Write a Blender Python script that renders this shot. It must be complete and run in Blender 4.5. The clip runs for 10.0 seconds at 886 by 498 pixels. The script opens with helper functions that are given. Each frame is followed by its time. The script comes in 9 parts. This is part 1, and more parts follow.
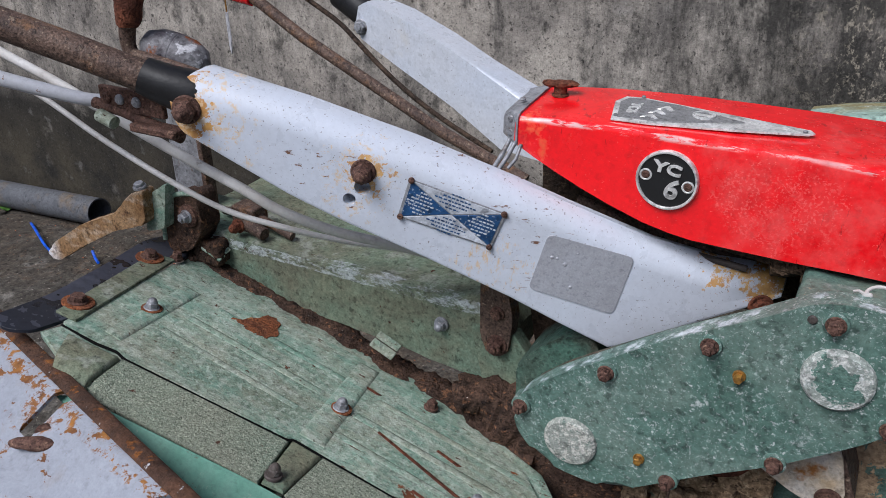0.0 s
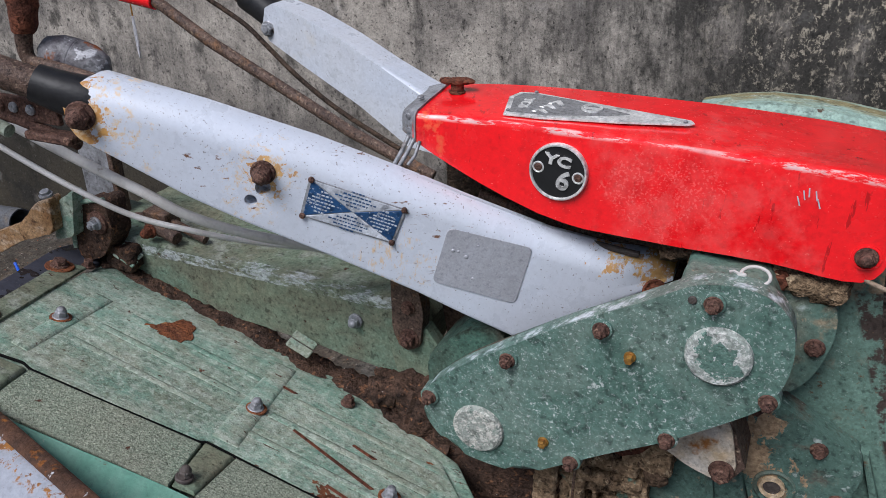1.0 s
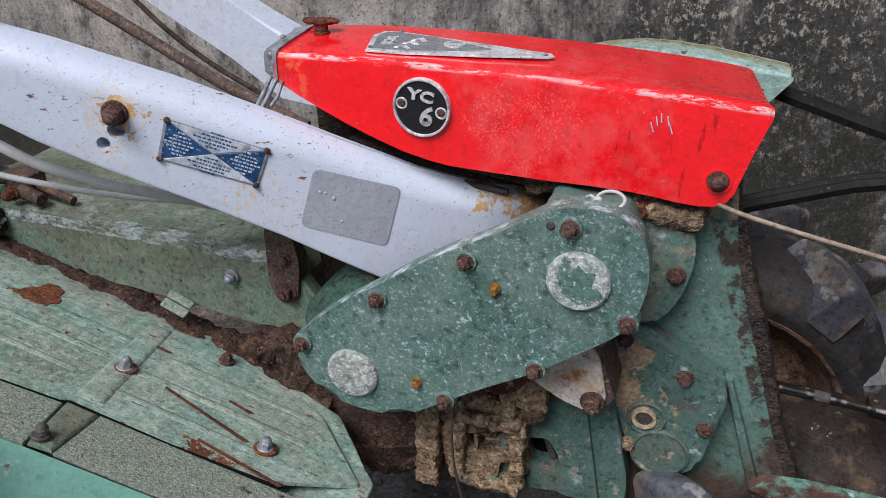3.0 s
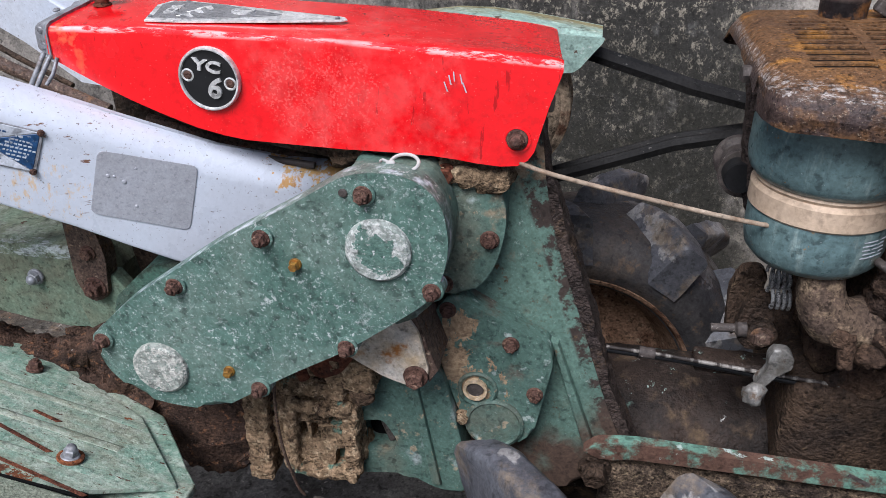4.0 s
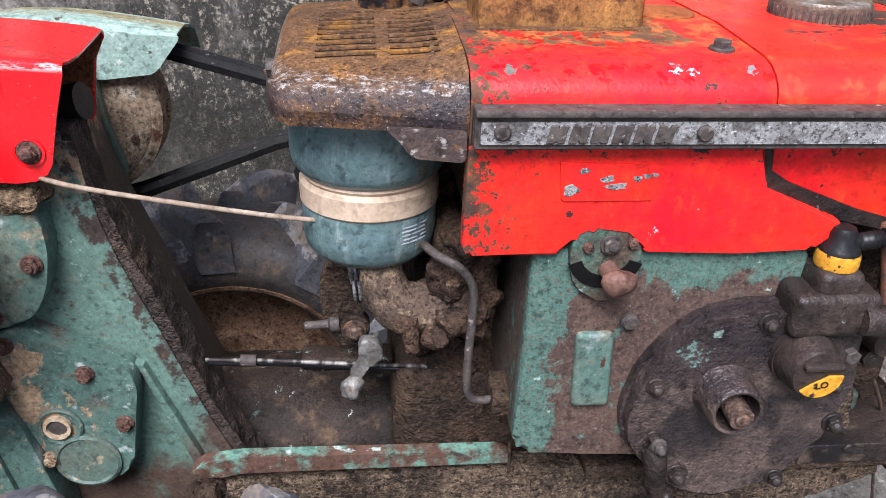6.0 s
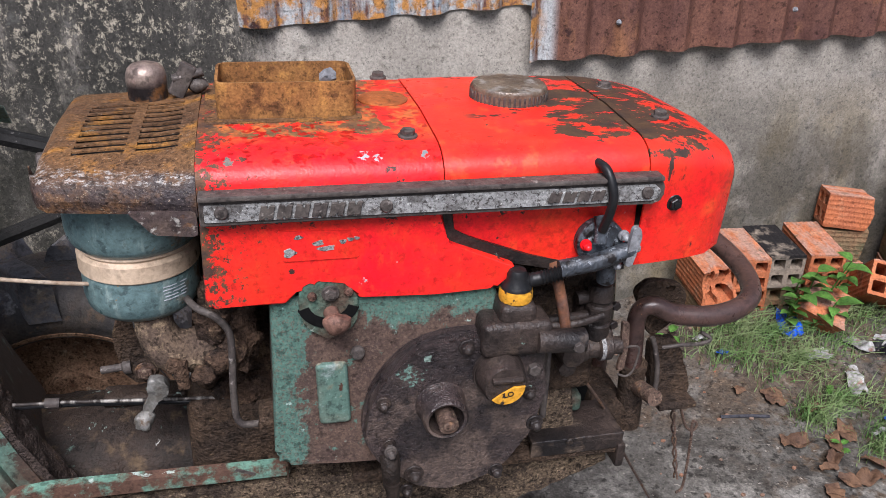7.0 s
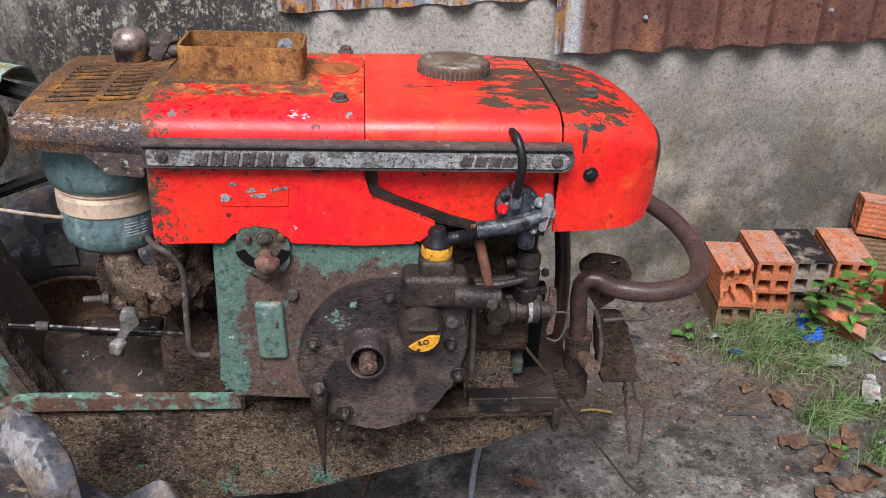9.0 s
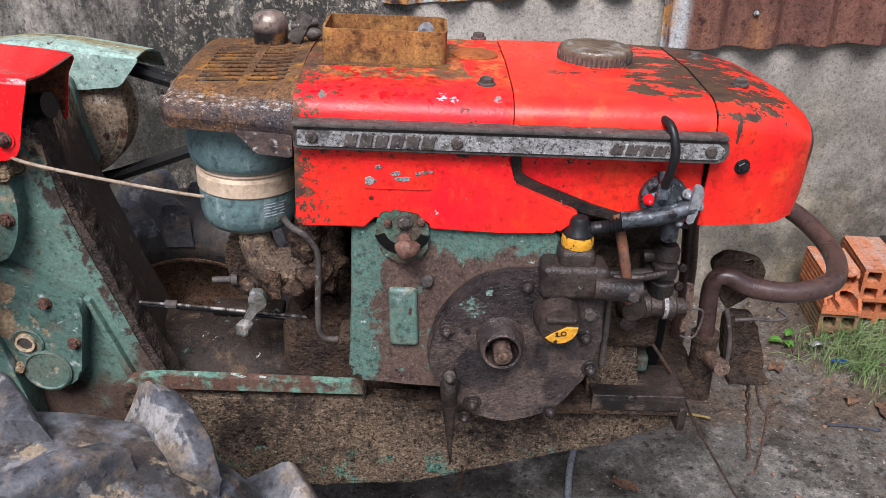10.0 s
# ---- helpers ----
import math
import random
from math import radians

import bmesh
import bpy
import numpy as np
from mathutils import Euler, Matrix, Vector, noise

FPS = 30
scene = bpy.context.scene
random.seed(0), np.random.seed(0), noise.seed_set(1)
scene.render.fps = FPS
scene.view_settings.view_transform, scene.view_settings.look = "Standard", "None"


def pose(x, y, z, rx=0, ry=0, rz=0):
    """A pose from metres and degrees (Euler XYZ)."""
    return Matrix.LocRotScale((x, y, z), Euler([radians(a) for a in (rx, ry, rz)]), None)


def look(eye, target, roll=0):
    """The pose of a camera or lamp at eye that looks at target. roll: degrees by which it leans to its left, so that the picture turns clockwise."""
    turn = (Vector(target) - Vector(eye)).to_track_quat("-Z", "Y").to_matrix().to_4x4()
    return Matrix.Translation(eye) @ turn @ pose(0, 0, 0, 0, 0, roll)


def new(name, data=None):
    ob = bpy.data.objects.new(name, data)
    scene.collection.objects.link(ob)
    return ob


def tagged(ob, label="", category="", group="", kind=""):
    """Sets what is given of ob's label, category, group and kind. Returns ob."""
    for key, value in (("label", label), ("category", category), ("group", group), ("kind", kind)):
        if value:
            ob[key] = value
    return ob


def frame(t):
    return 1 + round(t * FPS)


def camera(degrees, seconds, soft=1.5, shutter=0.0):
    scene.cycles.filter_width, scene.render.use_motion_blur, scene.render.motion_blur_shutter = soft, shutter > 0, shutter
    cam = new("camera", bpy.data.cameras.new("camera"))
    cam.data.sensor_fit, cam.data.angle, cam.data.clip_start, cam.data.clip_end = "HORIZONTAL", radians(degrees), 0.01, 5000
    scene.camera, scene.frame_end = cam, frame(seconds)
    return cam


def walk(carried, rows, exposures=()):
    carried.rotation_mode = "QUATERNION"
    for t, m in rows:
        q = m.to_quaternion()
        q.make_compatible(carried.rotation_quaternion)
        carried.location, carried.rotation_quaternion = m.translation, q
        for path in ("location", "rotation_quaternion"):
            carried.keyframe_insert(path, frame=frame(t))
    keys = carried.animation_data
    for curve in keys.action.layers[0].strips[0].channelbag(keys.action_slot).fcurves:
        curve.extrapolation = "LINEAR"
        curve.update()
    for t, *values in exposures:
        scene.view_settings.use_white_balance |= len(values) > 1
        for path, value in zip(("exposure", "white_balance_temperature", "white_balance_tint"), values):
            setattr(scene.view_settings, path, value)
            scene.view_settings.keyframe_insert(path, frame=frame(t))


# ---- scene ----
cam = camera(56.9, 10.0, soft=0.6)
PATH = [
    (0, (0.087, 0.007, 1.193), (-0.857, 1.538, 0.318), -3.1),
    (0.5, (0.121, 0.021, 1.188), (-0.777, 1.577, 0.309), -3.1),
    (1, (0.131, 0.012, 1.196), (-0.693, 1.605, 0.31), -3.3),
    (1.5, (0.121, 0.005, 1.189), (-0.654, 1.618, 0.296), -3.1),
    (2, (0.123, -0.005, 1.178), (-0.625, 1.618, 0.281), -3.0),
    (2.2, (0.134, -0.002, 1.177), (-0.604, 1.625, 0.279), -2.9),
    (3.3, (0.202, 0.029, 1.13), (-0.39, 1.705, 0.214), -2.3),
    (3.5, (0.217, 0.037, 1.123), (-0.332, 1.726, 0.205), -2.4),
    (4, (0.26, 0.061, 1.107), (-0.159, 1.782, 0.179), -2.6),
    (4.5, (0.303, 0.078, 1.095), (0.022, 1.824, 0.161), -2.1),
    (5, (0.336, 0.089, 1.089), (0.173, 1.848, 0.152), -1.6),
    (5.5, (0.402, 0.097, 1.093), (0.357, 1.863, 0.156), -1.2),
    (6, (0.452, 0.106, 1.091), (0.558, 1.867, 0.149), -0.8),
    (6.2, (0.477, 0.107, 1.104), (0.642, 1.868, 0.171), -0.6),
    (7.3, (0.632, -0.097, 1.207), (0.975, 1.65, 0.295), -0.2),
    (7.5, (0.647, -0.117, 1.202), (0.959, 1.635, 0.289), -0.2),
    (8, (0.71, -0.147, 1.188), (0.927, 1.619, 0.273), -0.1),
    (8.5, (0.751, -0.156, 1.192), (0.92, 1.616, 0.28), 0.0),
    (9, (0.767, -0.15, 1.187), (0.872, 1.628, 0.276), 0.0),
    (9.5, (0.727, -0.146, 1.176), (0.752, 1.635, 0.266), -0.0),
    (10, (0.675, -0.14, 1.168), (0.642, 1.64, 0.258), -0.2),
]
walk(cam, [(t, look(eye, target, roll)) for t, eye, target, roll in PATH], [(0.0, 0.34, 5950, 13), (2.0, 0.39, 5950, 13), (3.5, 0.46, 5900, 14), (4.0, 0.68, 5900, 14), (5.0, 1.18, 5900, 16), (6.0, 1.28, 5900, 16), (7.5, 0.82, 6100, 15), (10.0, 1.0, 6050, 15)])

# ---- sky and sun: bright overcast yard, open towards the camera side ----
world = bpy.data.worlds.new("sky")
scene.world = world
world.use_nodes = True
wn = world.node_tree.nodes
sky = wn.new("ShaderNodeTexSky")
sky.sky_type, sky.sun_disc = "NISHITA", False
sky.sun_elevation, sky.sun_rotation = radians(58), radians(195)
sky.air_density, sky.dust_density, sky.ozone_density = 1.0, 4.0, 1.0
wn["Background"].inputs[1].default_value = 0.062
world.node_tree.links.new(sky.outputs[0], wn["Background"].inputs[0])
sun = new("sun", bpy.data.lights.new("sun", "SUN"))
sun.data.energy, sun.data.angle, sun.data.color = 2.85, radians(32), (1.0, 0.98, 0.95)
sun.matrix_world = look((-0.4, -2.0, 4.2), (0.2, 0.7, 0.5))

# ---- materials ----
def material(name, base, rough=0.5, metal=0.0, layers=(), bump=0.15, bscale=220, vary=0.25, vscale=9, second=None, coat=0.0, coarse=0.0, cscale=25, speck=0.35):
    """A node material: base colour with two scales of variation, then stains, chips, rust or painted glints laid over
    it by masks.
    """
    m = bpy.data.materials.new(name)
    m.use_nodes = True
    nt = m.node_tree
    N, link = nt.nodes, nt.links.new
    bsdf = N["Principled BSDF"]
    tc = N.new("ShaderNodeTexCoord")
    info = N.new("ShaderNodeObjectInfo")
    shift = N.new("ShaderNodeVectorMath")
    shift.operation = "ADD"
    link(tc.outputs["Object"], shift.inputs[0])
    scat = N.new("ShaderNodeVectorMath")
    scat.operation = "SCALE"
    scat.inputs[0].default_value = (3.1, 1.7, 2.3)
    link(info.outputs["Random"], scat.inputs["Scale"])
    link(scat.outputs[0], shift.inputs[1])
    sep = N.new("ShaderNodeSeparateXYZ")
    link(tc.outputs["Object"], sep.inputs[0])

    def tex(scale, detail=5, rg=0.6, dist=0.0, stretch=None, off=0.0):
        n = N.new("ShaderNodeTexNoise")
        n.inputs["Scale"].default_value, n.inputs["Detail"].default_value = scale, detail
        n.inputs["Roughness"].default_value, n.inputs["Distortion"].default_value = rg, dist
        mp = N.new("ShaderNodeMapping")
        mp.inputs["Location"].default_value = (off, off * 0.7, off * 1.3)
        mp.inputs["Scale"].default_value = stretch or (1, 1, 1)
        link(shift.outputs[0], mp.inputs[0])
        link(mp.outputs[0], n.inputs["Vector"])
        return n.outputs["Fac"]

    def ranged(value, a, b, lo=0.0, hi=1.0):
        r = N.new("ShaderNodeMapRange")
        r.inputs[1].default_value, r.inputs[2].default_value = a, b
        r.inputs[3].default_value, r.inputs[4].default_value = lo, hi
        link(value, r.inputs[0])
        return r.outputs[0]

    def math_(op, a, b):
        n = N.new("ShaderNodeMath")
        n.operation = op
        for i, v in enumerate((a, b)):
            if isinstance(v, (int, float)):
                n.inputs[i].default_value = v
            else:
                link(v, n.inputs[i])
        return n.outputs[0]

    def mix(f, a, b):
        n = N.new("ShaderNodeMix")
        n.data_type = "RGBA"
        link(f, n.inputs[0])
        for i, v in ((6, a), (7, b)):
            if isinstance(v, tuple):
                n.inputs[i].default_value = (*v, 1)
            else:
                link(v, n.inputs[i])
        return n.outputs[2]

    second = second or tuple(c * (1 - vary) for c in base)
    col = mix(ranged(tex(vscale, 4), 0.35, 0.68), tuple(base), second)
    grain = math_("MULTIPLY", ranged(tex(bscale * 0.7, 3, 0.7), 0.3, 0.7, 1 - vary * 1.0, 1 + vary * 0.7), ranged(tex(bscale * 0.22, 5, 0.7, 0, None, 5.5), 0.3, 0.7, 1 - vary * 0.9, 1 + vary * 0.6))
    grain = math_("MULTIPLY", grain, ranged(tex(bscale * 0.42, 3, 0.6, 0, None, 12.5), 0.57, 0.66, 1.0, max(0.25, 1 - vary * 1.8)))
    rgh = ranged(tex(vscale * 3, 4), 0.3, 0.7, max(0.03, rough - 0.1), min(1, rough + 0.1))
    fine = max(190, min(400, bscale * 1.25))
    height = math_("ADD", tex(bscale * 0.8, 2), math_("MULTIPLY", tex(fine * 1.2, 2, 0.6, 0, None, 2.2), 0.8))
    for i, l in enumerate(layers):
        raw = None
        if l.get("crisp"):
            raw = tex(l["s"], l.get("d", 9), l.get("rg", 0.64), l.get("dist", 0.0), l.get("st"), l.get("off", i * 3.3 + 1))
            f = None
        elif l.get("s"):
            f = ranged(tex(l["s"], l.get("d", 6), l.get("rg", 0.62), l.get("dist", 0.0), l.get("st"), l.get("off", i * 3.3 + 1)), l["lo"], l["hi"])
        else:
            f = None
        for ax, a, b in l.get("at", ()):
            g = ranged(sep.outputs["XYZ".index(ax)], a, b)
            if l.get("ragged"):
                jag = ranged(tex(l["ragged"], 7, 0.65), 0.3, 0.7, (a - b) * l.get("ra", 1), (b - a) * l.get("ra", 1))
                g = ranged(math_("ADD", sep.outputs["XYZ".index(ax)], jag), a, b)
            f = g if f is None else math_("MULTIPLY", f, g)
        if l.get("pt"):
            x, y, z, r = l["pt"]
            dist = N.new("ShaderNodeVectorMath")
            dist.operation = "DISTANCE"
            link(tc.outputs["Object"], dist.inputs[0])
            dist.inputs[1].default_value = (x, y, z)
            jag = ranged(tex(l.get("js", 1.1 / r), 6, 0.65, 0.3, None, r * 99), 0.3, 0.7, -r * 0.75, r * 0.75)
            g = ranged(math_("ADD", dist.outputs["Value"], jag), r, r * 0.75)
            f = g if f is None else math_("MULTIPLY", f, g)
        for (ax, ay, az), a, b in l.get("lins", ()) or ((l["lin"],) if l.get("lin") else ()):
            dot = N.new("ShaderNodeVectorMath")
            dot.operation = "DOT_PRODUCT"
            link(tc.outputs["Object"], dot.inputs[0])
            dot.inputs[1].default_value = (ax, ay, az)
            g = math_("MULTIPLY", ranged(dot.outputs["Value"], a - 0.0015, a + 0.0015), ranged(dot.outputs["Value"], b + 0.001, b - 0.001))
            f = g if f is None else math_("MULTIPLY", f, g)
        if raw is not None:
            f = ranged(math_("ADD", raw, math_("MULTIPLY", math_("SUBTRACT", f, 1.0), 0.4)), l["lo"], l["hi"])
        if l.get("k", 1) != 1:
            f = math_("MULTIPLY", f, l["k"])
        c = l["c"]
        if l.get("c2"):
            c = mix(ranged(tex(l.get("cs", 60), 4, 0.6, 0, None, 7.7), 0.35, 0.65), tuple(c), tuple(l["c2"]))
        col = mix(f, col, c)
        rr = N.new("ShaderNodeMix")
        link(f, rr.inputs[0])
        link(rgh, rr.inputs[2])
        rr.inputs[3].default_value = l.get("r", 0.85)
        rgh = rr.outputs[0]
        if l.get("h"):
            height = math_("ADD", height, math_("MULTIPLY", f, l["h"] * 0.45))
    specks = math_("MULTIPLY", ranged(tex(fine, 2, 0.6, 0, None, 21.0), 0.34, 0.66, max(0.1, 1 - vary * 1.35 * speck), 1 + vary * 1.25 * speck), ranged(tex(fine * 0.6, 3, 0.65, 0, None, 27.0), 0.59, 0.63, 1.0, max(0.15, 1 - vary * 2.4 * speck)))
    hsv = N.new("ShaderNodeHueSaturation")
    link(col, hsv.inputs["Color"])
    link(math_("MULTIPLY", grain, specks), hsv.inputs["Value"])
    col = hsv.outputs[0]
    if coarse:
        height = math_("ADD", height, math_("MULTIPLY", tex(cscale, 5, 0.65), coarse))
    bp = N.new("ShaderNodeBump")
    bp.inputs["Strength"].default_value, bp.inputs["Distance"].default_value = min(1.0, bump * 1.8), 0.0034 if bump >= 0.55 else 0.0020
    link(height, bp.inputs["Height"])
    link(bp.outputs[0], bsdf.inputs["Normal"])
    link(col, bsdf.inputs["Base Color"])
    link(rgh, bsdf.inputs["Roughness"])
    bsdf.inputs["Metallic"].default_value = metal
    bsdf.inputs["Specular IOR Level"].default_value = 0.5 if rough < 0.35 else 0.32 if rough < 0.5 else 0.16
    bsdf.inputs["Coat Weight"].default_value = coat
    bsdf.inputs["Coat Roughness"].default_value = 0.12
    return m


RUST, RUST_D, MUD, MUD_D, DUST = (0.22, 0.075, 0.03), (0.075, 0.032, 0.02), (0.17, 0.11, 0.065), (0.06, 0.036, 0.024), (0.30, 0.22, 0.14)
GREEN, PALE, BLACKOIL = (0.098, 0.168, 0.138), (0.40, 0.50, 0.44), (0.022, 0.018, 0.016)
red = material("red_paint", (0.86, 0.008, 0.012), 0.22, layers=(
    dict(c=(0.55, 0.005, 0.008), s=14, lo=0.52, hi=0.62, r=0.3, st=(1, 1, 0.5), k=0.5),
    dict(c=(0.80, 0.35, 0.26), s=330, lo=0.65, hi=0.70, r=0.6, k=0.4),
    dict(c=(0.36, 0.002, 0.004), s=60, lo=0.64, hi=0.66, r=0.25, st=(1.9, 1, 0.28), k=0.8, off=15),
    dict(c=(0.12, 0.02, 0.02), s=45, lo=0.72, hi=0.74, r=0.8),
    dict(c=(0.80, 0.62, 0.60), c2=(0.55, 0.52, 0.50), s=120, lo=0.49, hi=0.54, r=0.5, st=(0.22, 1, 1), k=0.75, d=11, rg=0.75, lins=(((-0.026, 1, 0), 0.7155, 0.7228), ((0, 0, 1), 0.9325, 0.96)), at=(("X", 0.03, 0.0),)),
    dict(c=(0.80, 0.62, 0.60), c2=(0.55, 0.52, 0.50), s=120, lo=0.49, hi=0.54, r=0.5, st=(0.22, 1, 1), k=0.75, d=11, rg=0.75, lins=(((-0.026, 1, 0), 0.7155, 0.7228), ((0.062, 0, 1), 0.9325, 0.96)), at=(("X", 0.0, 0.03),)),
    dict(c=(0.84, 0.30, 0.26), s=420, lo=0.52, hi=0.60, r=0.6, js=14, pt=(-0.01, 0.715, 0.882, 0.055), k=0.2),
    dict(c=(0.84, 0.14, 0.13), s=40, lo=0.44, hi=0.62, r=0.3, d=9, js=9, pt=(0.03, 0.715, 0.890, 0.10), k=0.30),
    dict(c=(0.80, 0.12, 0.04), s=60, lo=0.5, hi=0.6, r=0.6, pt=(-0.235, 0.712, 0.91, 0.03), k=0.8),
), bump=0.02, vary=0.06, coat=0.5)
red_engine = material("worn_red_engine_paint", (0.82, 0.008, 0.018), 0.40, second=(0.78, 0.028, 0.012), vscale=8, layers=(
    dict(c=(0.82, 0.09, 0.02), s=60, lo=0.56, hi=0.66, r=0.5, k=0.35, d=10, rg=0.72, st=(1, 1, 0.5)),
    dict(c=(0.20, 0.10, 0.035), c2=(0.10, 0.052, 0.028), r=0.8, s=40, lo=0.42, hi=0.44, d=9, crisp=1, at=(("Y", 0.685, 0.725), ("Z", 0.936, 0.940), ("X", 0.70, 0.672))),
    dict(c=(0.72, 0.14, 0.03), c2=(0.36, 0.14, 0.04), s=60, lo=0.48, hi=0.58, r=0.6, d=8, k=0.85, at=(("Y", 0.690, 0.735), ("Z", 0.934, 0.940))),
    dict(c=(0.36, 0.002, 0.004), s=95, lo=0.575, hi=0.60, r=0.3, k=0.9, d=2, at=(("Z", 0.925, 0.934),)),
    dict(c=(0.85, 0.07, 0.01), s=24, lo=0.52, hi=0.66, r=0.4, k=0.3, d=11, rg=0.75),
    dict(c=(0.34, 0.35, 0.36), s=90, lo=0.38, hi=0.40, r=0.6, h=-0.6, crisp=1, st=(0.4, 1, 1), pt=(0.650, 0.672, 0.938, 0.006)),
    dict(c=(0.34, 0.35, 0.36), s=90, lo=0.38, hi=0.40, r=0.6, h=-0.6, crisp=1, pt=(0.663, 0.672, 0.936, 0.006)),
    dict(c=(0.20, 0.205, 0.21), s=90, lo=0.40, hi=0.42, r=0.6, h=-0.6, crisp=1, pt=(0.708, 0.672, 0.938, 0.005)),
    dict(c=(0.15, 0.14, 0.12), s=90, lo=0.40, hi=0.42, r=0.6, h=-0.6, crisp=1, pt=(0.527, 0.672, 0.937, 0.006)),
    dict(c=(0.05, 0.03, 0.022), c2=(0.14, 0.06, 0.03), s=130, lo=0.50, hi=0.515, r=0.7, d=8, rg=0.72, h=-0.5, crisp=1, at=(("X", 0.66, 0.50),)),
    dict(c=(0.05, 0.03, 0.022), s=110, lo=0.50, hi=0.52, r=0.7, d=8, rg=0.72, h=-0.5, crisp=1, at=(("Z", 0.83, 0.89), ("Z", 0.893, 0.89))),
    dict(c=(0.045, 0.03, 0.025), c2=(0.16, 0.07, 0.03), s=46, lo=0.45, hi=0.47, r=0.7, d=11, rg=0.7, h=-0.5, crisp=1, at=(("X", 0.57, 0.495), ("Z", 0.79, 0.83))),
    dict(c=(0.04, 0.03, 0.03), s=42, lo=0.46, hi=0.48, r=0.7, d=11, rg=0.7, h=-0.5, crisp=1, at=(("Z", 0.862, 0.888), ("Z", 0.893, 0.89))),
    dict(c=(0.05, 0.022, 0.018), s=40, lo=0.675, hi=0.69, r=0.55, d=8, h=-0.6),
    dict(c=(0.42, 0.44, 0.45), s=24, lo=0.70, hi=0.715, r=0.4, off=9.1, h=-0.6),
    dict(c=(0.05, 0.03, 0.02), s=60, lo=0.45, hi=0.6, r=0.8, at=(("Z", 0.885, 0.888), ("Z", 0.893, 0.89))),
), bump=0.09, vary=0.15, coat=0.04)
red_top = material("red_paint_flaked_to_black", (0.80, 0.012, 0.012), 0.34, second=(0.80, 0.035, 0.012), vscale=10, layers=(
    dict(c=(0.82, 0.10, 0.02), s=40, lo=0.56, hi=0.66, r=0.5, k=0.5),
    dict(c=(0.035, 0.020, 0.014), c2=(0.085, 0.045, 0.02), s=42, lo=0.458, hi=0.468, r=0.6, d=12, rg=0.72, st=(0.5, 1, 1), h=-0.6, crisp=1, at=(("Z", 0.940, 0.946), ("X", 0.76, 0.87))),
    dict(c=(0.035, 0.020, 0.014), c2=(0.085, 0.045, 0.02), s=44, lo=0.475, hi=0.485, r=0.6, d=12, rg=0.72, st=(0.7, 1, 1), h=-0.6, crisp=1, at=(("Z", 0.915, 0.930), ("X", 0.934, 0.936), ("X", 1.08, 1.02))),
    dict(c=(0.035, 0.020, 0.014), s=40, lo=0.61, hi=0.625, r=0.6, d=10, st=(0.6, 1, 1), h=-0.6, at=(("Z", 0.9455, 0.947), ("X", 0.76, 0.78))),
    dict(c=(0.05, 0.025, 0.018), s=70, lo=0.57, hi=0.60, r=0.6, st=(1, 1, 0.35), h=-0.6, crisp=1, at=(("X", 0.93, 0.955), ("X", 1.07, 1.03), ("Z", 0.87, 0.905))),
    dict(c=(0.05, 0.025, 0.018), s=60, lo=0.67, hi=0.69, r=0.6, off=4.0, h=-0.6),
    dict(c=(0.02, 0.018, 0.018), s=30, lo=0.30, hi=0.45, r=0.5, at=(("X", 1.056, 1.061), ("Z", 0.868, 0.876), ("Y", 0.74, 0.73))),
), bump=0.06, vary=0.15, coat=0.12)
rust_top = material("rusted_bare_steel", speck=1.0, base=(0.165, 0.085, 0.038), rough=0.55, second=(0.095, 0.052, 0.03), vscale=18, layers=(
    dict(c=(0.36, 0.16, 0.03), s=30, lo=0.52, hi=0.66, r=0.8, k=0.7),
    dict(c=(0.045, 0.034, 0.034), s=26, lo=0.38, hi=0.50, r=0.45, d=9, at=(("Z", 0.932, 0.918),), k=0.88),
    dict(c=(0.035, 0.028, 0.03), s=20, lo=0.36, hi=0.50, r=0.4, d=8, at=(("Z", 0.934, 0.928), ("X", 0.44, 0.462)), k=0.92),
    dict(c=(0.42, 0.40, 0.38), s=230, lo=0.50, hi=0.58, r=0.3, d=9, rg=0.85, st=(0.5, 1, 0.8), k=0.75, crisp=1, at=(("Z", 0.912, 0.922), ("Z", 0.938, 0.930))),
    dict(c=(0.45, 0.36, 0.26), s=420, lo=0.62, hi=0.68, r=0.5, k=0.6, off=3),
), bump=0.25, bscale=300, coarse=0.5, cscale=120)
ochre = material("ochre_rusted_tray", speck=0.6, base=(0.31, 0.15, 0.05), rough=0.6, second=(0.19, 0.085, 0.032), vscale=25, layers=(
    dict(c=(0.13, 0.06, 0.025), s=45, lo=0.52, hi=0.62, r=0.8), dict(c=(0.42, 0.21, 0.06), s=32, lo=0.56, hi=0.70, r=0.6, off=8),), bump=0.12, bscale=350)
green = material("green_paint_weathered", GREEN, 0.45, second=(0.085, 0.145, 0.118), layers=(
    # fine pale specks: glints on gritty paint, put into the colour
    dict(c=(0.36, 0.42, 0.38), s=380, lo=0.64, hi=0.69, r=0.7, k=0.5, d=3),
    dict(c=(0.16, 0.15, 0.11), s=12, lo=0.48, hi=0.64, r=0.8, k=0.6, d=9, off=27),
    dict(c=(0.42, 0.47, 0.46), s=26, lo=0.60, hi=0.72, r=0.7, d=8, k=0.8),
    dict(c=DUST, s=18, lo=0.60, hi=0.68, r=0.95, off=5, d=8, k=0.7, h=0.3),
    dict(c=(0.42, 0.33, 0.22), s=70, lo=0.62, hi=0.68, r=0.95, off=25, d=8, k=0.8, h=0.3),
    dict(c=RUST_D, s=60, lo=0.68, hi=0.71, r=0.9),
), bump=0.12, bscale=260)
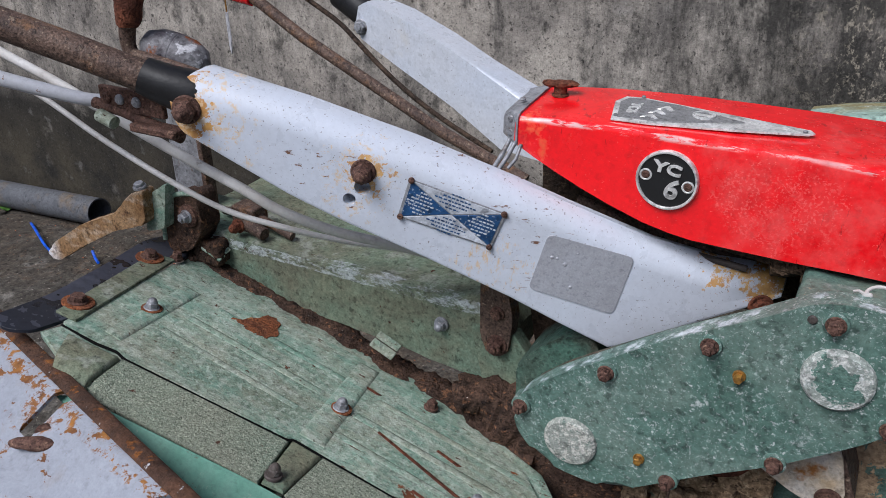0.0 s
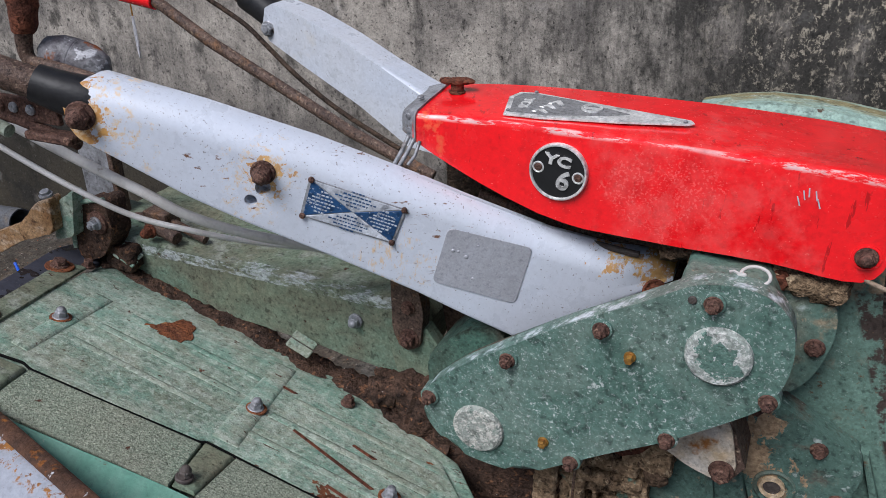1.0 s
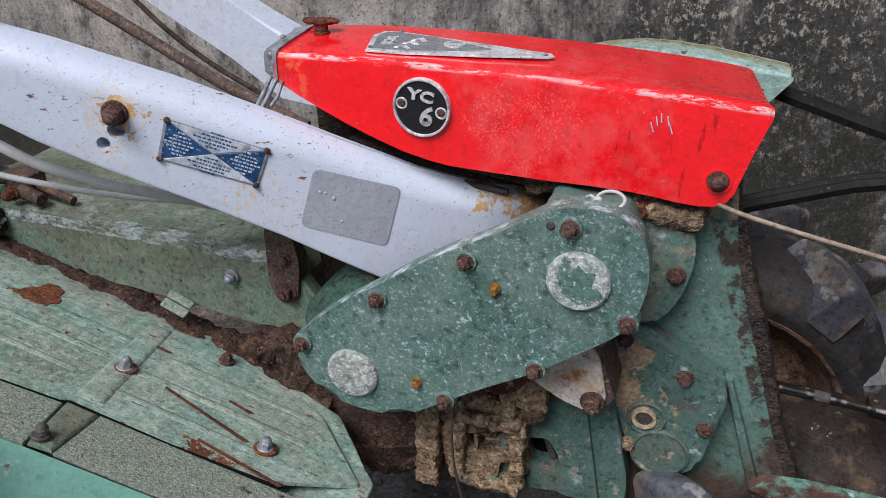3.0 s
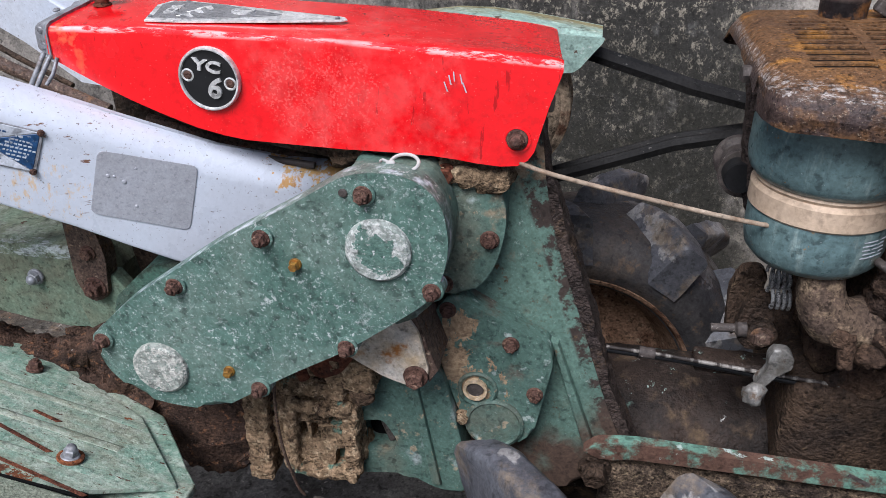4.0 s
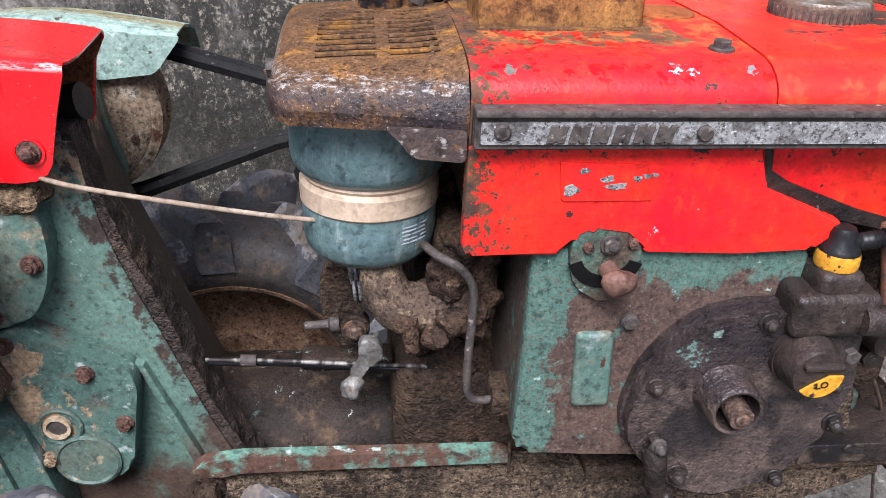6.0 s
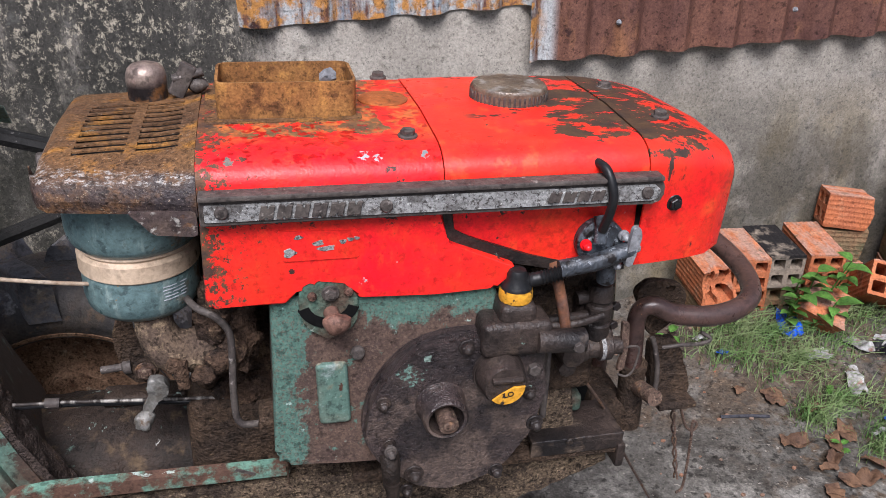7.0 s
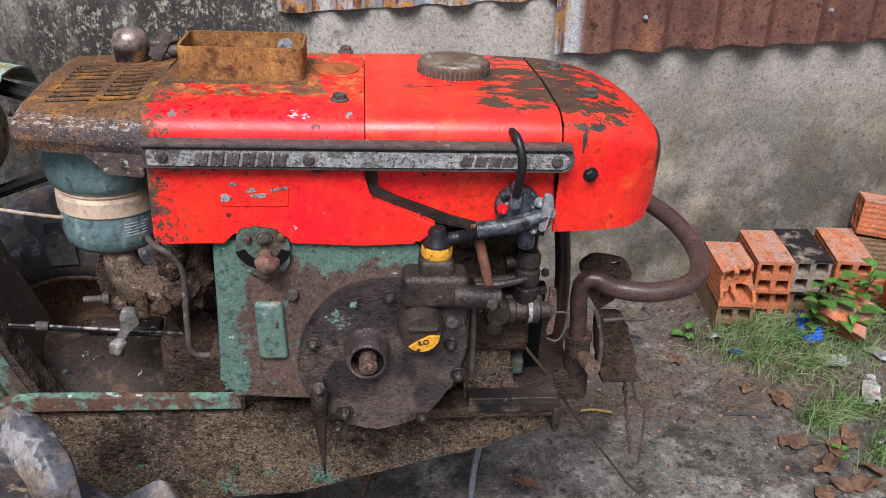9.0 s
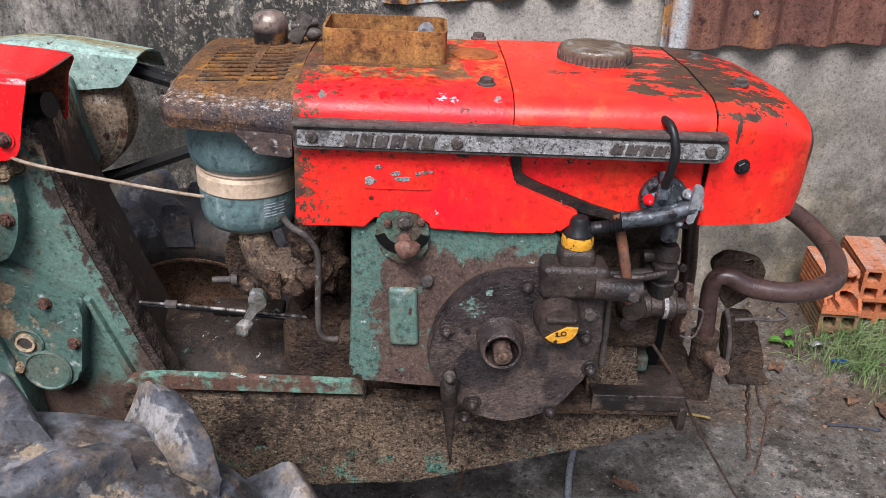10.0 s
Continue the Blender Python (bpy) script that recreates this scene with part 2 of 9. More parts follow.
SPLASH = dict(c=(0.46, 0.33, 0.20), c2=(0.27, 0.18, 0.11), cs=150, s=90, lo=0.39, hi=0.41, r=0.95, d=9, rg=0.68, st=(1, 1, 0.4), crisp=1, h=1.2)
cover_clay = material("green_paint_with_clay_splashes", GREEN, 0.45, second=(0.085, 0.145, 0.118), layers=(
    # pale specks again colour in the glints of grit
    dict(c=(0.36, 0.42, 0.38), s=380, lo=0.64, hi=0.69, r=0.7, k=0.5, d=3),
    dict(c=(0.13, 0.10, 0.075), s=16, lo=0.54, hi=0.62, r=0.8, k=0.8, d=10, rg=0.7, off=27),
    dict(c=(0.40, 0.46, 0.43), s=60, lo=0.62, hi=0.66, r=0.7, d=8, k=0.8),
    dict(SPLASH, pt=(0.114, 0.733, 0.652, 0.021)), dict(SPLASH, pt=(0.095, 0.733, 0.630, 0.018)), dict(SPLASH, pt=(0.110, 0.733, 0.612, 0.024)), dict(SPLASH, pt=(0.122, 0.733, 0.588, 0.019)),
    dict(SPLASH, pt=(0.108, 0.733, 0.545, 0.012)), dict(SPLASH, lo=0.56, hi=0.58, pt=(0.135, 0.733, 0.56, 0.05)),
), bump=0.14, bscale=260)
green_case = material("green_chain_case_paint", (0.078, 0.145, 0.118), 0.42, second=(0.10, 0.175, 0.145), layers=(
    # tiny pale specks painted as glints on the grainy case
    dict(c=(0.40, 0.46, 0.43), s=420, lo=0.63, hi=0.68, r=0.7, k=0.8, d=3),
    dict(c=(0.16, 0.22, 0.185), s=14, lo=0.46, hi=0.62, r=0.7, k=0.6, d=8, off=44),
    dict(c=(0.48, 0.54, 0.56), s=60, lo=0.50, hi=0.60, r=0.6, d=8, at=(("Y", 0.629, 0.6315), ("Y", 0.65, 0.64))),
    dict(c=(0.46, 0.50, 0.48), s=95, lo=0.635, hi=0.65, r=0.75, d=10, rg=0.72, k=0.85), dict(c=(0.44, 0.49, 0.47), s=16, lo=0.575, hi=0.60, r=0.7, d=13, rg=0.92, k=0.75),
    dict(c=(0.50, 0.53, 0.52), s=210, lo=0.635, hi=0.655, r=0.7, d=5, k=0.8, off=13), dict(c=(0.050, 0.095, 0.078), s=16, lo=0.56, hi=0.70, r=0.35, d=8, k=0.4, off=9),
    dict(c=(0.03, 0.025, 0.02), s=300, lo=0.70, hi=0.73, r=0.8), dict(c=(0.40, 0.47, 0.44), s=330, lo=0.60, hi=0.64, r=0.6, d=3, k=0.55, off=77),
), bump=0.14, bscale=240)
bare = material("paint_worn_to_pale_primer", (0.30, 0.32, 0.285), 0.7, second=(0.24, 0.27, 0.24), vscale=120, bump=0.35, bscale=300, layers=(dict(c=(0.52, 0.51, 0.46), s=160, lo=0.50, hi=0.55, r=0.8, d=8, rg=0.8), dict(c=(0.10, 0.16, 0.13), s=150, lo=0.58, hi=0.61, r=0.5, d=8, rg=0.8, off=15)))
bare_ring = material("green_boss_worn_pale_at_its_rim", (0.30, 0.33, 0.30), 0.6, second=(0.24, 0.28, 0.25), vscale=120, bump=0.3, bscale=300, layers=(
    dict(c=(0.52, 0.53, 0.50), s=160, lo=0.50, hi=0.55, r=0.8, d=8, rg=0.8),
    dict(c=(0.095, 0.17, 0.14), c2=(0.13, 0.21, 0.175), s=120, lo=0.40, hi=0.43, r=0.45, d=10, rg=0.8, crisp=1, pt=(0.0645, 0.622, 0.788, 0.023)),
    dict(c=(0.50, 0.53, 0.51), s=220, lo=0.62, hi=0.64, r=0.7, d=4, off=9)))
cover_green = material("faded_green_cover_paint", (0.19, 0.31, 0.24), 0.6, second=(0.15, 0.25, 0.19), vscale=8, layers=(
    dict(c=(0.30, 0.30, 0.23), s=10, lo=0.44, hi=0.58, r=0.95, k=0.75, d=12, rg=0.76, st=(0.55, 1.5, 1), off=33),
    dict(c=(0.42, 0.45, 0.38), s=30, lo=0.49, hi=0.58, r=0.9, k=0.6, d=12, rg=0.86, st=(0.3, 1.2, 1)),
    dict(c=(0.14, 0.11, 0.065), s=30, lo=0.57, hi=0.63, r=0.95, k=0.55, d=12, rg=0.84, st=(0.4, 1.2, 1)),
    dict(c=(0.14, 0.12, 0.08), s=6, lo=0.52, hi=0.70, r=0.95, k=0.4, d=6, off=17),
    dict(c=(0.42, 0.47, 0.40), s=110, lo=0.53, hi=0.58, r=0.9, k=0.45, d=8, off=71),
    dict(c=(0.09, 0.09, 0.055), s=120, lo=0.58, hi=0.62, r=0.9, k=0.5, d=8, rg=0.72, off=51),
    dict(c=RUST, c2=RUST_D, s=17, lo=0.685, hi=0.695, r=0.9, d=7, off=11.3),
    dict(c=RUST, c2=RUST_D, s=46, lo=0.56, hi=0.58, r=0.9, d=11, rg=0.76, crisp=1, off=18, at=(("X", -0.24, -0.13),)),
    dict(c=RUST, c2=RUST_D, s=60, lo=0.40, hi=0.43, r=0.9, d=10, rg=0.76, crisp=1, js=40, pt=(-0.268, 0.520, 0.588, 0.032)),
    dict(c=RUST_D, s=85, lo=0.645, hi=0.67, r=0.9, st=(0.4, 1.6, 1)),
    dict(c=(0.05, 0.05, 0.035), s=300, lo=0.64, hi=0.67, r=0.9, k=0.8),
    dict(c=(0.45, 0.52, 0.45), s=300, lo=0.62, hi=0.66, r=0.8, k=0.7, off=6),
), bump=0.2, bscale=300, vary=0.2)
grit = material("gritty_dirty_green_strip", speck=1.0, base=(0.21, 0.225, 0.17), rough=0.9, second=(0.19, 0.235, 0.175), vary=0.15, layers=(
    dict(c=(0.34, 0.36, 0.28), s=420, lo=0.50, hi=0.60, r=0.95, k=0.8), dict(c=(0.07, 0.072, 0.05), s=360, lo=0.57, hi=0.64, r=0.95, k=0.7), dict(c=RUST_D, s=40, lo=0.66, hi=0.7, r=0.9)), bump=0.4, bscale=420)
clean_green = material("clean_green_cover_edge", (0.12, 0.27, 0.205), 0.5, second=(0.10, 0.225, 0.17), vary=0.1, layers=(dict(c=(0.30, 0.36, 0.30), s=40, lo=0.60, hi=0.66, r=0.9, d=9, rg=0.74, k=0.6), dict(c=(0.10, 0.07, 0.045), s=60, lo=0.64, hi=0.68, r=0.9, d=9)), bump=0.08)
beam_green = material("dusty_green_beam_paint", (0.16, 0.235, 0.17), 0.7, second=(0.19, 0.195, 0.13), layers=(
    dict(c=(0.15, 0.135, 0.095), s=12, lo=0.44, hi=0.60, r=0.95, k=0.6, d=11, rg=0.72),
    dict(c=(0.34, 0.36, 0.31), s=30, lo=0.52, hi=0.62, r=0.9, k=0.6, d=10, off=31, at=(("Z", 0.676, 0.690),)),
    dict(c=(0.52, 0.56, 0.57), s=90, lo=0.47, hi=0.53, r=0.7, d=12, rg=0.85, crisp=1, k=0.75, st=(0.4, 1, 1), lins=(((0, 0, 1), 0.674, 0.691), ((0, 1, 0), 0.74, 0.765))),
    dict(c=RUST_D, s=60, lo=0.67, hi=0.7, r=0.9),
    dict(c=(0.06, 0.06, 0.04), s=260, lo=0.60, hi=0.68, r=0.9, k=0.8),
), bump=0.18, bscale=260)
green_muddy = material("oily_green_casting", speck=0.6, base=(0.075, 0.15, 0.115), rough=0.55, second=(0.07, 0.09, 0.07), layers=(
    dict(c=(0.085, 0.055, 0.04), s=10, lo=0.42, hi=0.56, r=0.7, d=8, k=0.92, h=0.4),
    dict(c=(0.34, 0.42, 0.37), s=30, lo=0.66, hi=0.70, r=0.6, d=8),
    dict(c=(0.30, 0.28, 0.24), s=420, lo=0.62, hi=0.68, r=0.9, k=0.6),
), bump=0.3, bscale=220, coarse=0.4, cscale=60)
engine_green = material("engine_side_green_with_grime", (0.080, 0.155, 0.127), 0.5, second=(0.098, 0.175, 0.142), layers=(
    dict(c=(0.115, 0.075, 0.058), c2=(0.075, 0.05, 0.042), s=16, lo=0.36, hi=0.40, r=0.75, d=12, rg=0.74, h=0.4, st=(1.3, 1, 0.9), crisp=1, at=(("Z", 0.80, 0.745), ("X", 0.545, 0.60))),
    dict(c=(0.15, 0.105, 0.08), s=330, lo=0.54, hi=0.60, r=0.85, d=3, k=0.55, at=(("Z", 0.81, 0.77),)),
    dict(c=(0.035, 0.025, 0.022), s=380, lo=0.57, hi=0.64, r=0.6, d=2, k=0.5),
    dict(c=(0.085, 0.055, 0.042), s=30, lo=0.30, hi=0.42, r=0.8, d=9, k=0.9, at=(("Y", 0.668, 0.68),)),
    dict(c=(0.36, 0.48, 0.43), s=60, lo=0.66, hi=0.70, r=0.6),
    dict(c=(0.085, 0.16, 0.13), s=40, lo=0.60, hi=0.62, r=0.6, d=11, rg=0.74, off=33),
), bump=0.2, bscale=320)
oily = material("black_oily_cast_iron", speck=0.6, base=(0.013, 0.011, 0.011), rough=0.42, second=(0.05, 0.036, 0.03), vscale=12, layers=(
    dict(c=(0.12, 0.085, 0.06), s=14, lo=0.56, hi=0.66, r=0.85, d=8, k=0.8),
    dict(c=(0.16, 0.23, 0.19), s=30, lo=0.675, hi=0.69, r=0.6, d=7),
), bump=0.3, bscale=300, coarse=0.45, cscale=110)
grease_case = material("cracked_black_grease_on_casting", speck=0.6, base=(0.020, 0.016, 0.017), rough=0.30, second=(0.052, 0.038, 0.036), vscale=16, layers=(
    dict(c=(0.12, 0.085, 0.068), s=24, lo=0.44, hi=0.60, r=0.5, d=8, rg=0.66, k=0.8, at=(("Z", 0.73, 0.67),)),
    dict(c=(0.010, 0.008, 0.009), s=130, lo=0.57, hi=0.66, r=0.3, d=4, k=0.6, h=-0.4),
    dict(c=(0.16, 0.12, 0.085), s=60, lo=0.50, hi=0.55, r=0.85, d=9, k=0.8, crisp=1, at=(("Z", 0.62, 0.55),)),
    dict(c=(0.20, 0.28, 0.24), s=110, lo=0.40, hi=0.42, r=0.6, d=8, crisp=1, pt=(0.711, 0.640, 0.727, 0.005)),
    dict(c=(0.12, 0.20, 0.165), s=130, lo=0.50, hi=0.52, r=0.6, d=8, crisp=1, pt=(0.694, 0.640, 0.705, 0.016)),
    dict(c=(0.24, 0.21, 0.19), s=420, lo=0.66, hi=0.70, r=0.4, k=0.7),
), bump=0.42, bscale=300, coarse=0.6, cscale=120)
tar = material("black_tar_and_grease", speck=1.0, base=(0.034, 0.026, 0.024), rough=0.6, second=(0.075, 0.055, 0.046), vscale=18, layers=(
    dict(c=(0.11, 0.075, 0.05), s=30, lo=0.56, hi=0.62, r=0.9, d=10, rg=0.72, k=0.85), dict(c=(0.20, 0.17, 0.14), s=380, lo=0.64, hi=0.68, r=0.6, k=0.7)), bump=0.7, bscale=260, coarse=1.4, cscale=110)
cast_mud = material("mud_caked_casting", speck=1.0, base=(0.036, 0.025, 0.019), rough=0.7, second=(0.085, 0.055, 0.036), vscale=14, layers=(
    dict(c=(0.26, 0.18, 0.11), s=34, lo=0.60, hi=0.68, r=0.95, d=10, rg=0.75, k=0.7, h=0.4), dict(c=(0.03, 0.022, 0.018), s=20, lo=0.56, hi=0.68, r=0.6, off=6),), bump=0.6, bscale=200, coarse=1.0, cscale=70)
sand_mud = material("sandy_dried_mud", speck=0.8, base=(0.165, 0.118, 0.078), rough=0.9, second=(0.085, 0.062, 0.046), vscale=13, layers=(
    dict(c=(0.085, 0.18, 0.14), s=16, lo=0.56, hi=0.58, r=0.6, d=10, rg=0.75, at=(("Z", 0.43, 0.40),), off=63),
    dict(c=(0.26, 0.195, 0.125), s=260, lo=0.54, hi=0.60, r=0.95, k=0.7), dict(c=(0.035, 0.025, 0.02), s=12, lo=0.50, hi=0.58, r=0.7, k=0.88, d=11, rg=0.8), dict(c=(0.05, 0.035, 0.026), s=190, lo=0.58, hi=0.61, r=0.9, off=17), dict(c=(0.09, 0.17, 0.13), s=22, lo=0.60, hi=0.63, r=0.6, d=11, rg=0.78, off=12, at=(("Z", 0.455, 0.435),))), bump=0.7, bscale=260, coarse=0.7, cscale=120, vary=0.35)
tan_mud = material("tan_dried_clay", speck=1.0, base=(0.31, 0.215, 0.13), rough=0.95, second=(0.18, 0.12, 0.072), vscale=26, layers=(
    dict(c=(0.40, 0.30, 0.19), s=110, lo=0.54, hi=0.60, r=0.95, d=8, rg=0.75), dict(c=(0.065, 0.042, 0.028), s=75, lo=0.57, hi=0.63, r=0.9, d=9, rg=0.75, off=16),
    dict(c=(0.12, 0.20, 0.15), s=24, lo=0.63, hi=0.67, r=0.6, d=7), dict(c=(0.06, 0.036, 0.025), s=30, lo=0.60, hi=0.70, r=0.9, off=6)), bump=0.7, bscale=180, coarse=0.8, cscale=70)
white = material("pale_grey_white_paint", (0.55, 0.59, 0.665), 0.32, second=(0.53, 0.56, 0.615), vary=0.03, layers=(
    dict(c=(0.06, 0.04, 0.03), s=210, lo=0.70, hi=0.715, r=0.7, h=-0.5),
    dict(c=(0.10, 0.07, 0.06), s=360, lo=0.655, hi=0.68, r=0.7, d=3, k=0.85, off=61),
    dict(c=(0.06, 0.035, 0.03), s=90, lo=0.715, hi=0.735, r=0.7, st=(0.6, 0.6, 2.2), h=-0.5),
    dict(c=(0.62, 0.36, 0.14), s=26, lo=0.67, hi=0.78, r=0.7, k=0.7),
    dict(c=(0.60, 0.33, 0.09), c2=(0.36, 0.16, 0.05), s=70, lo=0.36, hi=0.44, r=0.8, d=11, rg=0.75, crisp=1, js=60, pt=(-0.526, 0.540, 0.950, 0.036)),
    dict(c=(0.62, 0.46, 0.28), s=120, lo=0.52, hi=0.58, r=0.8, d=9, rg=0.75, k=0.8, pt=(-0.50, 0.55, 0.945, 0.05)),
    dict(c=(0.60, 0.37, 0.13), c2=(0.34, 0.16, 0.06), s=80, lo=0.42, hi=0.47, r=0.8, d=11, rg=0.8, crisp=1, js=60, pt=(-0.004, 0.757, 0.800, 0.036)),
    dict(c=(0.62, 0.40, 0.15), c2=(0.40, 0.2, 0.08), s=80, lo=0.44, hi=0.49, r=0.8, d=11, rg=0.8, crisp=1, js=60, pt=(-0.050, 0.738, 0.812, 0.026)),
    dict(c=(0.12, 0.07, 0.05), s=150, lo=0.64, hi=0.655, r=0.8, d=10, rg=0.75, st=(0.35, 0.35, 1.8), h=-0.4, crisp=1, lins=(((0.40, 0, 1), 0.770, 0.7905),)),
    dict(c=(0.16, 0.08, 0.05), s=130, lo=0.63, hi=0.65, r=0.8, d=9, st=(0.4, 0.4, 1.6), h=-0.4, pt=(-0.27, 0.66, 0.895, 0.09)),
    dict(c=(0.16, 0.08, 0.05), s=150, lo=0.63, hi=0.65, r=0.8, d=9, st=(0.5, 0.5, 1.4), h=-0.4, pt=(-0.395, 0.60, 0.885, 0.05)),
    dict(c=(0.62, 0.38, 0.14), c2=(0.44, 0.24, 0.1), s=110, lo=0.40, hi=0.48, r=0.8, d=10, rg=0.8, crisp=1, js=90, pt=(-0.362, 0.607, 0.895, 0.020)),
    dict(c=(0.60, 0.44, 0.26), s=140, lo=0.53, hi=0.58, r=0.8, d=9, rg=0.8, js=60, pt=(-0.37, 0.604, 0.885, 0.038), k=0.8),
    dict(c=(0.62, 0.44, 0.25), s=130, lo=0.52, hi=0.57, r=0.8, d=9, rg=0.8, js=60, st=(1.4, 1, 0.5), pt=(-0.25, 0.655, 0.80, 0.032), k=0.8),
), bump=0.035, bscale=300, coat=0.2)
white_rust = material("white_paint_rusting_through", (0.29, 0.31, 0.35), 0.45, second=(0.25, 0.265, 0.30), vary=0.08, layers=(
    dict(c=(0.26, 0.20, 0.14), s=14, lo=0.54, hi=0.66, r=0.8, k=0.35),
    dict(c=(0.24, 0.10, 0.025), c2=(0.09, 0.038, 0.018), s=60, lo=0.605, hi=0.62, r=0.9, d=10, rg=0.7, st=(0.5, 1.0, 1), h=0.3),
    dict(c=(0.30, 0.13, 0.03), c2=(0.12, 0.05, 0.02), s=60, lo=0.525, hi=0.545, r=0.9, d=10, rg=0.74, h=0.3, lin=((0.267, 0.964, 0), 0.215, 0.26)),
    dict(c=(0.26, 0.11, 0.03), c2=(0.11, 0.045, 0.02), s=60, lo=0.49, hi=0.51, r=0.9, d=10, rg=0.74, js=60, pt=(-0.60, 0.385, 0.665, 0.035))), bump=0.1, bscale=260)
cream_rust = material("cream_paint_stained_by_rust", (0.56, 0.52, 0.46), 0.6, second=(0.50, 0.38, 0.24), vscale=30, layers=(dict(c=(0.30, 0.13, 0.04), s=40, lo=0.56, hi=0.68, r=0.85),), bump=0.12)
rust = material("rusted_steel", speck=1.0, base=(0.085, 0.046, 0.036), rough=0.7, second=(0.14, 0.078, 0.058), vscale=60, layers=(dict(c=(0.30, 0.19, 0.13), s=140, lo=0.58, hi=0.68, r=0.9, k=0.7),), bump=0.45, bscale=420)
brown_paint = material("dark_brown_painted_tube", (0.055, 0.032, 0.028), 0.33, second=(0.085, 0.045, 0.035), vscale=20, layers=(dict(c=(0.24, 0.13, 0.06), s=80, lo=0.66, hi=0.70, r=0.8),), bump=0.08)
rust_tube = material("brown_rusted_tube", speck=1.0, base=(0.125, 0.082, 0.062), rough=0.5, second=(0.075, 0.05, 0.041), vscale=30, layers=(
    dict(c=(0.30, 0.23, 0.165), s=190, lo=0.58, hi=0.66, r=0.8, k=0.7), dict(c=(0.17, 0.095, 0.055), s=40, lo=0.55, hi=0.65, r=0.8)), bump=0.3, bscale=380)
rust_scar_mat = material("orange_brown_rust", speck=1.0, base=(0.24, 0.085, 0.035), rough=0.85, second=(0.13, 0.05, 0.028), vscale=50, layers=(dict(c=(0.42, 0.22, 0.10), s=90, lo=0.60, hi=0.68, r=0.9),), bump=0.5, bscale=300)
rim_mat = material("dusty_rusted_rim", speck=1.0, base=(0.27, 0.17, 0.11), rough=0.85, second=(0.16, 0.09, 0.055), vscale=12, layers=(dict(c=(0.10, 0.05, 0.03), s=20, lo=0.54, hi=0.64, r=0.9, d=8), dict(c=(0.34, 0.25, 0.17), s=40, lo=0.58, hi=0.66, r=0.9)), bump=0.3)
rust_red = material("red_brown_rust_flakes", speck=1.0, base=(0.16, 0.055, 0.03), rough=0.85, second=(0.08, 0.032, 0.022), vscale=40, bump=0.5, bscale=260, coarse=0.6, cscale=90)
steel = material("dull_bare_steel", (0.42, 0.42, 0.41), 0.38, metal=0.85, second=(0.28, 0.27, 0.26), vscale=90, layers=(dict(c=RUST_D, s=120, lo=0.60, hi=0.68, r=0.9),), bump=0.1)
linkage = material("worn_linkage_steel", (0.34, 0.32, 0.29), 0.45, metal=0.2, second=(0.20, 0.18, 0.16), vscale=40, layers=(dict(c=(0.035, 0.028, 0.025), s=34, lo=0.46, hi=0.52, r=0.6, d=8, st=(1, 0.2, 0.2)),), bump=0.15)
greased_steel = material("pale_greased_steel", (0.26, 0.255, 0.24), 0.45, metal=0.2, second=(0.12, 0.11, 0.095), vscale=60, layers=(dict(c=(0.12, 0.085, 0.06), s=50, lo=0.56, hi=0.62, r=0.7, d=9, rg=0.75),), bump=0.3)
zinc = material("weathered_zinc_steel", (0.33, 0.34, 0.36), 0.5, metal=0.3, second=(0.22, 0.22, 0.23), vscale=50, layers=(dict(c=(0.14, 0.09, 0.06), s=50, lo=0.58, hi=0.70, r=0.9),), bump=0.15)
alu = material("worn_aluminium_rail", (0.40, 0.40, 0.39), 0.5, metal=0.3, second=(0.26, 0.255, 0.25), vscale=40, layers=(dict(c=(0.05, 0.04, 0.036), s=230, lo=0.53, hi=0.57, r=0.7, d=7, rg=0.8, k=0.85), dict(c=(0.07, 0.06, 0.055), s=30, lo=0.54, hi=0.62, r=0.6, d=9, k=0.7, off=9), dict(c=(0.62, 0.62, 0.60), s=260, lo=0.62, hi=0.66, r=0.4)), bump=0.25, bscale=500)
dark_rail = material("grimy_dark_metal", (0.06, 0.05, 0.047), 0.5, second=(0.10, 0.085, 0.075), vscale=50, layers=(dict(c=(0.25, 0.22, 0.2), s=120, lo=0.62, hi=0.68, r=0.5),), bump=0.2)
chrome = material("tarnished_chrome", (0.82, 0.82, 0.80), 0.36, metal=0.4, second=(0.58, 0.57, 0.55), vscale=60, bump=0.08)
badge_black = material("black_enamel", (0.012, 0.012, 0.013), 0.3, vary=0.1, layers=(dict(c=(0.25, 0.25, 0.25), s=330, lo=0.68, hi=0.72, r=0.7, k=0.6),), bump=0.02)
plate_grey = material("stamped_grey_aluminium", (0.26, 0.26, 0.26), 0.5, metal=0.2, second=(0.21, 0.21, 0.21), vscale=60, bump=0.3, bscale=500)
sticker = material("grey_worn_foil_sticker", (0.41, 0.42, 0.455), 0.5, metal=0.2, vary=0.1, second=(0.36, 0.365, 0.39), vscale=30, layers=(dict(c=(0.5, 0.5, 0.5), s=300, lo=0.6, hi=0.68, r=0.4, k=0.5),), bump=0.06, bscale=600)
blue_plate = material("blue_printed_plate", (0.02, 0.075, 0.19), 0.45, layers=(dict(c=(0.5, 0.53, 0.58), s=260, lo=0.60, hi=0.66, r=0.6, k=0.7),), bump=0.06)
white_plate = material("white_printed_plate", (0.52, 0.55, 0.60), 0.45, layers=(dict(c=(0.2, 0.2, 0.22), s=200, lo=0.66, hi=0.72, r=0.6, k=0.6),), bump=0.06)
